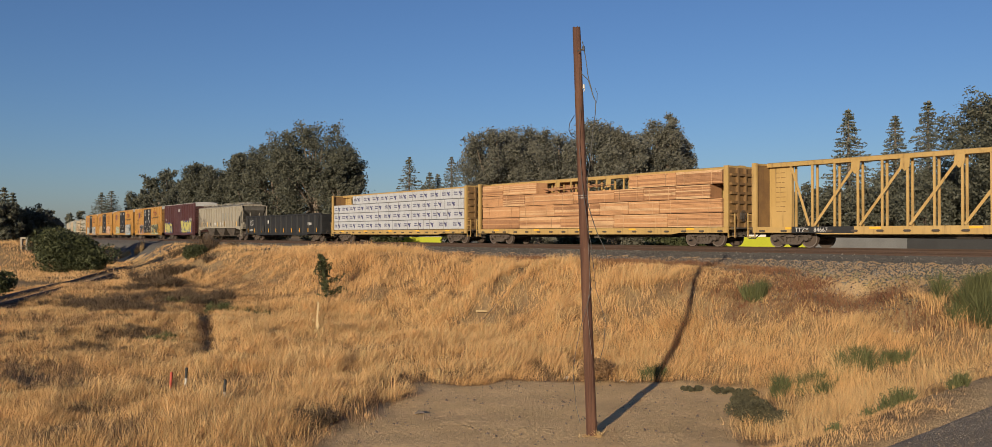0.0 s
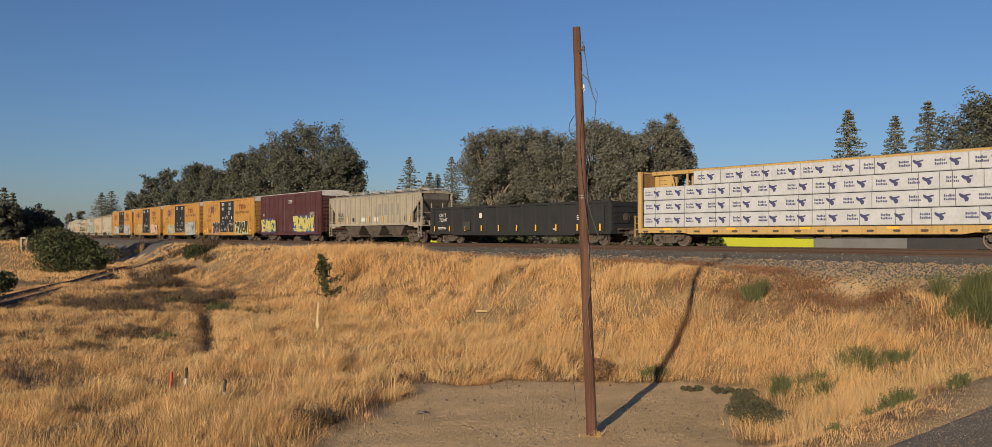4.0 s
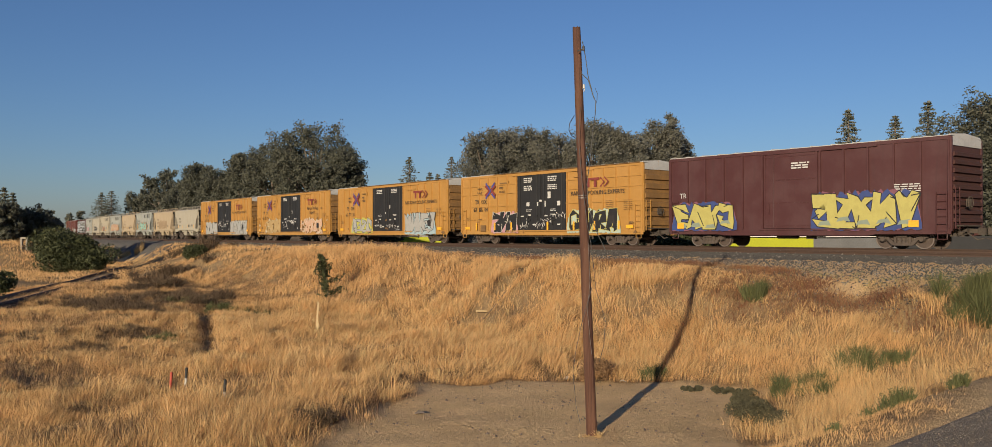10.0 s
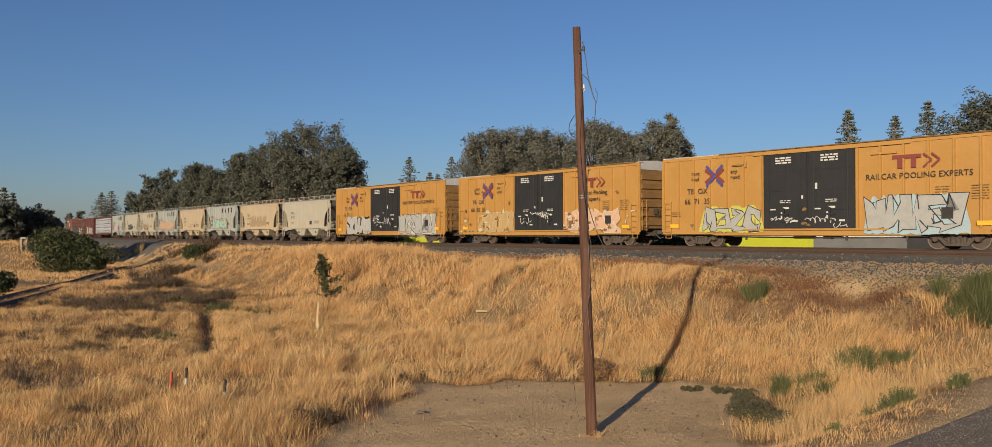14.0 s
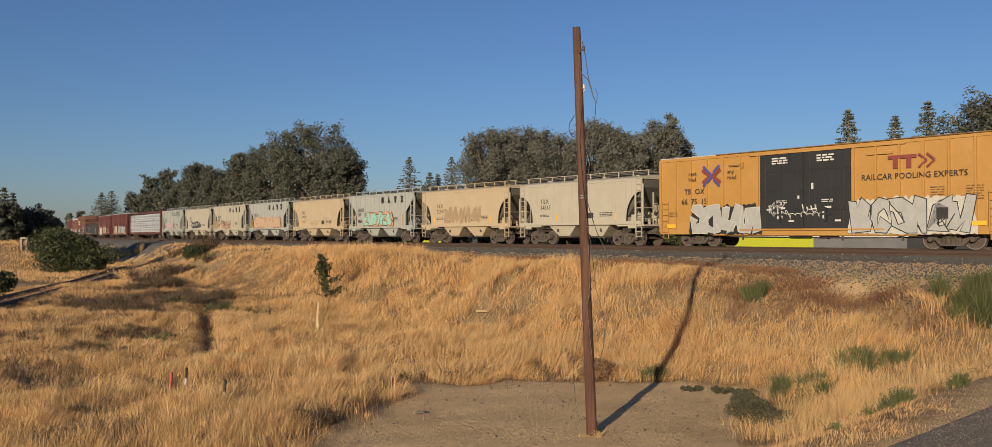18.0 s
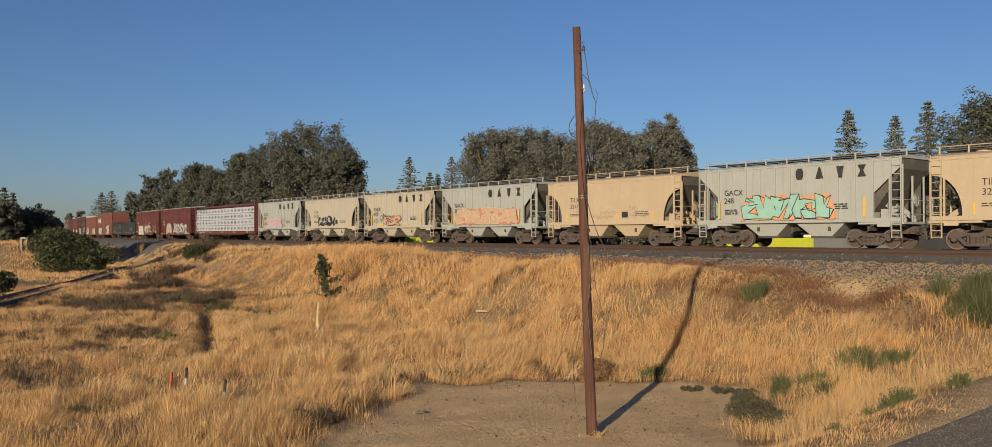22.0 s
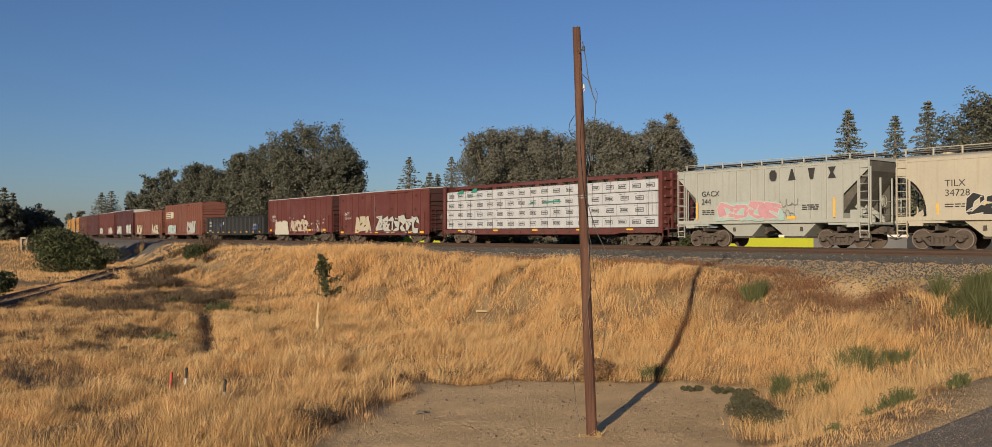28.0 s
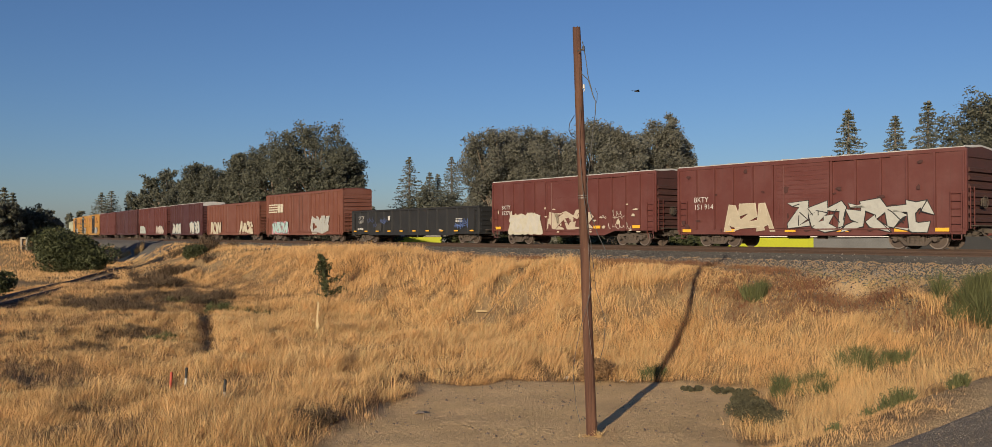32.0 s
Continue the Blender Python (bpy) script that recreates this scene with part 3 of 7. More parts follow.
def add_truck(car, x):
    t = part("truck", shared("bolster", bolster_mesh), None, car, "dusty brown cast-iron truck", (x, 0, 0))
    for y in (-1.0, 1.0):
        part("side_frame", shared(("frame", y), lambda: sideframe(y)), None, t)
        part("spring_nest", shared("springs", springs_mesh), None, t, "", (0, y, 0))
    for dx in (-0.89, 0.89):
        w = part("wheelset", shared("wheelset", wheelset_mesh), None, t, "", (dx, 0, 0.457))
        WHEELSETS.append(w)
    return t


def coupler_mesh(o):
    s = Shape()
    s.box(min(0, 0.62 * o), max(0, 0.62 * o), -0.09, 0.09, 0.72, 0.92)
    s.prism([(0.55 * o, -0.16), (0.86 * o, -0.19), (0.86 * o, 0.02), (0.74 * o, 0.05), (0.80 * o, 0.17), (0.62 * o, 0.17), (0.55 * o, 0.10)], "z", 0.66, 0.97)
    s.path([(0.1 * o, -0.42, 0.82), (0.35 * o, -0.40, 0.62), (0.6 * o, -0.36, 0.44), (0.86 * o, -0.32, 0.50)], 0.028, 6)
    s.path([(0.02 * o, -0.9, 0.95), (0.22 * o, -1.1, 0.80), (0.24 * o, -0.5, 0.78)], 0.016, 5)
    s.box(min(0, 0.16 * o), max(0, 0.16 * o), -0.34, 0.34, 0.66, 1.0)
    return s.mesh("coupler", SOOT)


def add_couplers(car, half):
    for o in (-1, 1):
        part("coupler", shared(("coupler", o), lambda: coupler_mesh(o)), None, car, "rusty knuckle coupler with brake hose", (half * o, 0, 0))


def add_underframe(car, half, z0=0.55, z1=1.0, tanks=True, material=None):
    s = Shape()
    s.box(-half, half, -0.25, 0.25, z0 + 0.08, z1)
    for k in range(5):
        x = -half * 0.7 + k * half * 0.35
        s.box(x - 0.06, x + 0.06, -1.35, 1.35, z1 - 0.2, z1)
    part("underframe", s, material or SOOT, car, "dark dusty underframe")
    if tanks:
        t = Shape().tube((-1.2, -0.75, 0.62), (-0.1, -0.75, 0.62), 0.17, n=12)
        part("air_reservoir", t, SOOT, car)
        v = Shape().box(0.5, 0.9, -0.95, -0.65, 0.45, 0.85).tube((0.9, -0.8, 0.66), (1.45, -0.8, 0.66), 0.11, n=10)
        part("brake_cylinder", v, SOOT, car)
        r = Shape().path([(-half + 2.5, -0.55, 0.55), (-1.3, -0.6, 0.50), (1.8, -0.6, 0.5), (half - 2.5, -0.55, 0.55)], 0.025, 5)
        part("brake_rod", r, SOOT, car)


def ladder_mesh(w, z0, z1, n, material, out=0.07):
    """Rungs on two stiles, standing off the wall at y = 0 towards -y."""
    s = Shape()
    for x in (-w / 2, w / 2):
        s.box(x - 0.02, x + 0.02, -out, 0, z0, z1)
    for k in range(n):
        z = z0 + 0.08 + (z1 - z0 - 0.16) * k / (n - 1)
        s.tube((-w / 2, -out, z), (w / 2, -out, z), 0.017, n=5)
    return s.mesh("ladder", material)


def brake_wheel(car, x, z, y=-0.55, material=None):
    s = Shape()
    n = 16
    for i in range(n):
        a, b = i * 6.2832 / n, (i + 1) * 6.2832 / n
        s.tube((x, y + 0.27 * math.cos(a), z + 0.27 * math.sin(a)), (x, y + 0.27 * math.cos(b), z + 0.27 * math.sin(b)), 0.018, n=5)
    for a in (0.3, 1.9, 3.4, 4.9):
        s.tube((x, y, z), (x, y + 0.27 * math.cos(a), z + 0.27 * math.sin(a)), 0.013, n=4)
    s.box(x - 0.14, x, y - 0.13, y + 0.13, z - 0.18, z + 0.16)
    part("brake_wheel", s, material or SOOT, car, "hand brake wheel on its gear box")


def reflectors(car, xs, z, y, w=0.1, h=0.5, material=None):
    for x in xs:
        part("reflector", shared(("reflector", w, h), lambda: Shape().box(-w / 2, w / 2, -0.004, 0, 0, h).mesh("reflector", AMBER)), None, car, "", (x, y, z))


BLOCKS = (
    ((0, 0), (0.08, 1), (0.86, 0.96), (1, 0.62), (0.72, 0.48), (1, 0.06), (0.62, 0), (0.44, 0.36), (0.36, 0)),
    ((0, 0.08), (0.06, 0.92), (0.94, 1), (0.88, 0.74), (0.42, 0.72), (0.40, 0.60), (0.84, 0.58), (0.80, 0.36), (0.40, 0.36), (0.42, 0.24), (1, 0.26), (0.9, 0)),
    ((0.02, 0), (0.26, 1), (0.72, 1), (1, 0.02), (0.66, 0), (0.58, 0.26), (0.42, 0.26), (0.36, 0)),
    ((0, 0.04), (0.06, 0.26), (0.58, 0.32), (0.02, 0.60), (0.16, 1), (0.96, 0.94), (0.90, 0.70), (0.46, 0.68), (1, 0.40), (0.84, 0)),
    ((0, 0), (0, 1), (0.32, 0.96), (0.62, 0.52), (0.66, 1), (1, 0.94), (0.96, 0), (0.66, 0.04), (0.36, 0.46), (0.34, 0)),
    ((0.06, 0.16), (0, 0.78), (0.24, 1), (0.80, 0.98), (1, 0.74), (0.60, 0.70), (0.36, 0.72), (0.36, 0.28), (0.66, 0.28), (0.70, 0.48), (1, 0.50), (0.94, 0.1), (0.3, 0)),
)


def swollen(pts, by):
    """The outline pushed out along its corners."""
    n, out = len(pts), []
    area = sum(pts[i][0] * pts[(i + 1) % n][1] - pts[(i + 1) % n][0] * pts[i][1] for i in range(n))
    for i in range(n):
        e0 = Vector(pts[i]) - Vector(pts[i - 1])
        e1 = Vector(pts[(i + 1) % n]) - Vector(pts[i])
        nrm = e0.normalized() + e1.normalized()
        nrm = Vector((nrm.y, -nrm.x)).normalized() * (by if area > 0 else -by)
        out.append((pts[i][0] + nrm.x, pts[i][1] + nrm.y))
    return out


def graffiti(car, x0, x1, z0, z1, y, fill, edge, seed, letters=5, cloud=None, light=None, wild=0.17, puff=0.22):
    """A sprayed piece: jagged backing, then block letters with outline, shading bands and thin inner strokes."""
    r = random.Random(seed)
    w, h = (x1 - x0) / letters, z1 - z0
    for cl in (cloud if isinstance(cloud, tuple) else (cloud,)) if cloud else ():
        y -= 0.003
        n = letters * 7
        top = [(x0 - 0.25 + (x1 - x0 + 0.5) * i / n, z1 + r.uniform(-0.25, 0.5) * puff * h - h * (0.85, 0.45, 0.15)[min(i, n - i, 2)] * (min(i, n - i) < 3)) for i in range(n + 1)]
        low = [(x, max(0.66, z0 - r.uniform(0.0, 0.12))) for x, _ in top[::-1]]
        part("graffiti_backing", Shape().prism(top + low, "y", y - 0.002, y), cl, car, "sprayed graffiti background")
    for i in range(letters):
        k = r.uniform(-wild, wild) * 2
        pts = []
        flip = r.random() < 0.5
        for a, b in r.choice(BLOCKS):
            a, b = (1 - a, b) if flip else (a, 1 - b)
            u = 1.22 * a - 0.11 + r.uniform(-wild, wild) + k * (b - 0.5)
            v = min(1.06, max(0.0, b + r.uniform(-wild, wild)))
            pts.append((x0 + w * (i + 0.02 + 0.98 * u), z0 + h * v))
        e = 0.0012 * (i % 2)
        letter = part("graffiti_letter", Shape().prism(pts, "y", y - 0.0085 - e, y - 0.003), fill, car, "sprayed graffiti block")
        part("graffiti_outline", Shape().prism(swollen(pts, 0.035 + 0.012 * h), "y", y - 0.0062 - e, y - 0.003), edge, letter)
        s = Shape()
        for m in range(r.randint(2, 4)):
            a, b = r.choice(pts), r.choice(pts)
            q = r.uniform(0.3, 0.7)
            c = (a[0] + (b[0] - a[0]) * q, a[1] + (b[1] - a[1]) * q)
            if abs(a[0] - c[0]) + abs(a[1] - c[1]) > 0.1:
                s.beam(a, c, 0.03 + 0.012 * h, y - 0.0105 - e - 0.0003 * m, y - 0.0086 - e)
        if s.f:
            part("graffiti_stroke", s, edge, letter)
        if light is None:
            continue
        g = Shape()
        zc = z0 + h * r.uniform(0.05, 0.35)
        g.prism([(x0 + w * (i + 0.12), zc), (x0 + w * (i + 0.5), zc + h * r.uniform(-0.05, 0.05)), (x0 + w * (i + 0.85), zc), (x0 + w * (i + 0.7), zc + h * 0.16), (x0 + w * (i + 0.25), zc + h * 0.12)], "y", y - 0.0125 - e, y - 0.0112 - e)
        part("graffiti_shading", g, light or CHALK, letter)


def tags(car, x0, x1, z0, z1, y, material, seed, n=14):
    """Cursive sprayed signatures, each one looping line."""
    r = random.Random(seed)
    for k in range(max(2, n // 3)):
        x, z = r.uniform(x0, max(x0 + 0.1, x1 - 0.9)), r.uniform(z0 + 0.1, max(z0 + 0.15, z1 - 0.3))
        h, step, ph = r.uniform(0.12, 0.30), r.uniform(0.10, 0.18), r.uniform(0, 6)
        m = r.randint(16, 34)
        line = [(x + step * j / 3 + 0.09 * math.cos(j * 1.15 + ph), min(z1, max(z0, z + h * math.sin(j * 1.15) * (0.6 + 0.4 * math.sin(j * 0.47 + ph))))) for j in range(m)]
        vs, fs = [], []
        for j, q in enumerate(line):
            a, b = line[max(0, j - 1)], line[min(m - 1, j + 1)]
            d = Vector((b[0] - a[0], b[1] - a[1]))
            d = d.normalized() * 0.017 if d.length > 1e-4 else Vector((0.017, 0))
            vs += [(q[0] - d.y, y - 0.002 - 0.0001 * j, q[1] + d.x), (q[0] + d.y, y - 0.002 - 0.0001 * j, q[1] - d.x)]
            if j:
                fs.append((2 * j - 2, 2 * j - 1, 2 * j + 1, 2 * j))
        part("sprayed_tag", Shape().add(vs, fs), material, car, "thin looping sprayed tag")


def chips(car, x0, x1, z0, z1, y, material, seed, n):
    """Flaked paint: small ragged patches, more of them low on the side."""
    r = random.Random(seed)
    for k in range(n):
        x, z, w, h = r.uniform(x0, x1), z0 + (z1 - z0) * r.random() ** 1.7, r.uniform(0.06, 0.32), r.uniform(0.05, 0.26)
        pts = [(x + w * math.cos(a) * r.uniform(0.4, 1.0), max(z0, z + h * math.sin(a) * r.uniform(0.4, 1.0))) for a in (i * 0.7854 for i in range(8))]
        part("paint_chip", Shape().prism(pts, "y", y - 0.0015 - 0.0001 * (k % 7), y), material, car)


# ---------------------------------------------------------------- boxcars
def boxcar(label, length, height, body, door, roof, rnd_seed, sill=0.62, door_w=4.9, style="ribs", end=None, posts=None, group="train cars", end_top=None, belly=False):
    car = thing("boxcar", label, "boxcar", group)
    r = random.Random(rnd_seed)
    h = length / 2
    yw = 1.50
    for y0, y1 in ((-yw, -yw + 0.06), (yw - 0.06, yw)):
        part("side_wall", Shape().box(-h, h, y0, y1, sill + 0.28, height - 0.10), body, car)
    part("floor", Shape().box(-h + 0.05, h - 0.05, -yw + 0.06, yw - 0.06, sill + 0.30, sill + 0.42), body, car)
    s = Shape()
    if belly:
        s.prism([(-h, sill + 0.46), (h, sill + 0.46), (h, sill + 0.30), (h - 3.2, sill + 0.30), (h - 4.2, sill), (-h + 4.2, sill), (-h + 3.2, sill + 0.30), (-h, sill + 0.30)], "y", -yw - 0.03, -yw + 0.001)
    else:
        s.prism([(-h, sill + 0.34), (h, sill + 0.34), (h, sill + 0.06), (h - 3.4, sill + 0.06), (h - 3.7, sill), (-h + 3.7, sill), (-h + 3.4, sill + 0.06), (-h, sill + 0.06)], "y", -yw - 0.03, -yw + 0.001)
    s.box(-h, h, yw - 0.03, yw + 0.03, sill, sill + 0.34)
    part("side_sill", s, body, car)
    s = Shape().box(-h, h, -yw - 0.045, -yw + 0.02, height - 0.16, height).box(-h, h, yw - 0.02, yw + 0.045, height - 0.16, height)
    part("top_chord", s, body, car)
    # posts and panels between the door and the ends
    dw = door_w / 2
    n = posts or max(3, round((h - dw) / 1.15))
    post = shared(("post", sill, height, body.name), lambda: Shape().prism([(-0.05, 0.001), (-0.04, -0.095), (0.04, -0.095), (0.05, 0.001)], "z", sill + 0.33, height - 0.15).mesh("side_post", body))
    for k in range(n + 1):
        for o in (-1, 1):
            part("side_post", post, None, car, "", (o * (dw + 0.12 + (h - dw - 0.18) * k / n), -yw, 0))
    if style == "grid":
        for z in (sill + 1.15, sill + 2.1, sill + 3.0, height - 0.75):
            for o in (-1, 1):
                part("side_rail", Shape().box(min(o * dw, o * h), max(o * dw, o * h), -yw - 0.06, -yw + 0.001, z - 0.035, z + 0.035), body, car)
    # ends with pressed ribs
    for o in (-1, 1):
        e = Shape()
        x0, x1 = (h - 0.06, h) if o > 0 else (-h, -h + 0.06)
        e.box(x0, x1, -yw + 0.06, yw - 0.06, sill + 0.3, height - 0.42)
        ew = part("end_wall", e, end or body, car)
        gap = 0.55 if body is YELLOW else 0.36
        em = end or body
        pressed = shared(("endrib", gap, o, em.name), lambda: Shape().prism([(0, 0), (o * 0.12, 0.05), (o * 0.12, gap * 0.55), (0, gap * 0.66)], "y", -yw + 0.12, yw - 0.12).mesh("end_rib", em))
        z = sill + 0.55
        while z < height - 0.75:
            part("end_rib", pressed, None, ew, "", (o * h, 0, z))
            z += gap
        t = Shape().prism([(-yw + 0.02, height - 0.42), (yw - 0.02, height - 0.42), (yw - 0.02, height - 0.05), (0, height + 0.08), (-yw + 0.02, height - 0.05)], "x", min(o * h, o * (h + 0.05)), max(o * h, o * (h + 0.05)))
        part("end_cap", t, end_top or end or body, car)
        for y in (-yw, yw):
            part("corner_post", Shape().box(min(o * (h - 0.05), o * (h + 0.06)), max(o * (h - 0.05), o * (h + 0.06)), y - 0.05, y + 0.05, sill + 0.2, height - 0.05), body, car)
    # shallow peaked roof with seam ribs
    s = Shape().prism([(-yw - 0.04, height), (yw + 0.04, height), (yw + 0.04, height + 0.03), (0, height + 0.14), (-yw - 0.04, height + 0.03)], "x", -h, h)
    k = int(length / 1.1)
    for i in range(k + 1):
        x = -h + 0.05 + (length - 0.1) * i / k
        s.prism([(-yw - 0.02, height + 0.03), (0, height + 0.14), (yw + 0.02, height + 0.03), (yw, height + 0.07), (0, height + 0.18), (-yw, height + 0.07)], "x", x - 0.03, x + 0.03)
    part("roof", s, roof, car, "ribbed metal roof")
    # door
    if style in ("ribs", "grid") and door_w > 4:
        for o in (-1, 1):
            a, b = (0.015, dw - 0.02) if o > 0 else (-dw + 0.02, -0.015)
            d = Shape().box(a, b, -yw - 0.055, -yw, sill + 0.36, height - 0.18)
            dd = part("door", d, door, car, "plug door")
            for f in (0.24, 0.50, 0.76):
                z = sill + 0.36 + (height - sill - 0.54) * f
                part("door_rib", Shape().box(a + 0.03, b - 0.03, -yw - 0.075, -yw - 0.05, z - 0.03, z + 0.03), door, dd)
            for x in (a + 0.04, (a + b) / 2, b - 0.04):
                part("door_rib", Shape().box(x - 0.035, x + 0.035, -yw - 0.07, -yw - 0.05, sill + 0.38, height - 0.2), door, dd)
            bar = Shape()
            for x in (a + 0.35, b - 0.35):
                bar.tube((x, -yw - 0.1, sill + 0.4), (x, -yw - 0.1, height - 0.25), 0.022, n=6)
                bar.box(x - 0.06, x + 0.06, -yw - 0.12, -yw - 0.07, sill + 1.25, sill + 1.4)
                part("locking_bar", bar, door, dd)
                bar = Shape()
        part("door_track", Shape().box(-dw - 1.2, dw + 1.6, -yw - 0.13, -yw - 0.04, sill + 0.26, sill + 0.33), body, car)
        part("door_track", Shape().box(-dw - 0.6, dw + 2.6, -yw - 0.12, -yw - 0.05, height - 0.22, height - 0.16), body, car)
    else:
        d = Shape().box(-dw, dw, -yw - 0.07, -yw, sill + 0.36, height - 0.20)
        dd = part("door", d, door, car, "sliding side door")
        n = 14 if style == "slats" else 4
        slat = shared(("slat", dw, door.name), lambda: Shape().box(-dw + 0.05, dw - 0.05, -yw - 0.09, -yw - 0.065, -0.03, 0.03).mesh("door_rib", door))
        for k in range(n):
            part("door_rib", slat, None, dd, "", (0, 0, sill + 0.50 + (height - sill - 0.85) * k / (n - 1)))
        for x in (-dw + 0.04, dw - 0.04):
            part("door_post", Shape().box(x - 0.05, x + 0.05, -yw - 0.095, -yw - 0.06, sill + 0.36, height - 0.2), door, dd)
        part("door_handle", Shape().box(-dw + 0.25, -dw + 0.32, -yw - 0.12, -yw - 0.09, sill + 1.1, sill + 1.6).tube((-dw + 0.55, -yw - 0.11, sill + 0.4), (-dw + 0.55, -yw - 0.11, height - 0.3), 0.02, n=6), door, dd)
        part("door_track", Shape().box(-dw - 0.3, dw + door_w, -yw - 0.12, -yw - 0.04, sill + 0.28, sill + 0.34), body, car)
        part("door_track", Shape().box(-dw - 0.2, dw + door_w, -yw - 0.12, -yw - 0.04, height - 0.22, height - 0.15), body, car)
    # ladders and steps
    for o in (-1, 1):
        x = o * (h - 0.38)
        part("ladder", shared(("lad", sill, body.name), lambda: ladder_mesh(0.46, sill + 0.1, sill + 1.9, 6, body)), None, car, "", (x, -yw - 0.02, 0))
        st = Shape().path([(x - 0.2, -yw, sill + 0.1), (x - 0.2, -yw, sill - 0.16), (x + 0.2, -yw, sill - 0.16), (x + 0.2, -yw, sill + 0.1)], 0.02, 5)
        part("sill_step", st, body, car)
        el = Shape()
        for k in range(5):
            z = sill + 0.5 + k * 0.36
            el.tube((o * (h + 0.14), -yw + 0.1, z), (o * (h + 0.14), -yw + 0.5, z), 0.017, n=5)
        for y in (-yw + 0.1, -yw + 0.5):
            el.box(o * (h + 0.14) - 0.02, o * (h + 0.14) + 0.02, y - 0.02, y + 0.02, sill + 0.3, sill + 2.1)
        part("end_ladder", el, body, car)
        part("end_platform", Shape().box(min(o * h, o * (h + 0.35)), max(o * h, o * (h + 0.35)), -1.1, 1.1, 1.02, 1.07), SOOT, car)
    brake_wheel(car, h + 0.32, sill + 1.45, -0.35, SOOT)
    add_underframe(car, h, 0.5, sill + 0.36)
    add_couplers(car, h)
    tc = h - 2.35
    for o in (-1, 1):
        add_truck(car, o * tc)
    return car


def crossed_sign(car, x, z, w, h, y):
    """Blue crossed bars with a red arrowhead closing in from each side."""
    t = w * 0.15
    s = Shape()
    for o in (-1, 1):
        s.beam((x - w * 0.5, z + o * h * 0.34), (x - w * 0.04, z), t * 1.35, y - 0.004 - 0.0004 * (o + 1), y)
        s.beam((x + w * 0.5, z + o * h * 0.34), (x + w * 0.08, z), t * 1.35, y - 0.005 - 0.0004 * (o + 1), y)
    part("painted_sign", s, LOGO_RED, car, "red crossed bars of an emblem")
    s = Shape()
    for o in (-1, 1):
        s.beam((x - w * 0.46, z + o * h * 0.5), (x + w * 0.06, z), t * 0.8, y - 0.0075 - 0.0004 * (o + 1), y - 0.0062)
    part("painted_sign", s, LOGO_BLUE, car, "blue arrowhead of an emblem")
    for o in (-1, 1):
        part("painted_sign", Shape().beam((x + w * 0.46, z + o * h * 0.5), (x + w * 0.14, z + o * h * 0.19), t * 0.8, y - 0.0075 - 0.0004 * (o + 1), y - 0.0062), LOGO_BLUE, car, "short blue bar of an emblem")


def rail_logo(car, x, z, w, h, y, material):
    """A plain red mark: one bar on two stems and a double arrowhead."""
    s = Shape().box(x, x + w * 0.62, y - 0.004, y, z + h * 0.74, z + h)
    for f in (0.11, 0.40):
        s.box(x + w * f, x + w * (f + 0.11), y - 0.004, y, z, z + h * 0.75)
    part("painted_logo", s, material, car, "plain red bar on two stems")
    for k, f in enumerate((0.66, 0.83)):
        s = Shape()
        for o in (0, 1):
            s.beam((x + w * f, z + h * o), (x + w * (f + 0.17), z + h / 2), 0.09, y - 0.004 - 0.0004 * (o + 2 * k), y)
        part("painted_logo", s, material, car, "plain red arrowhead")


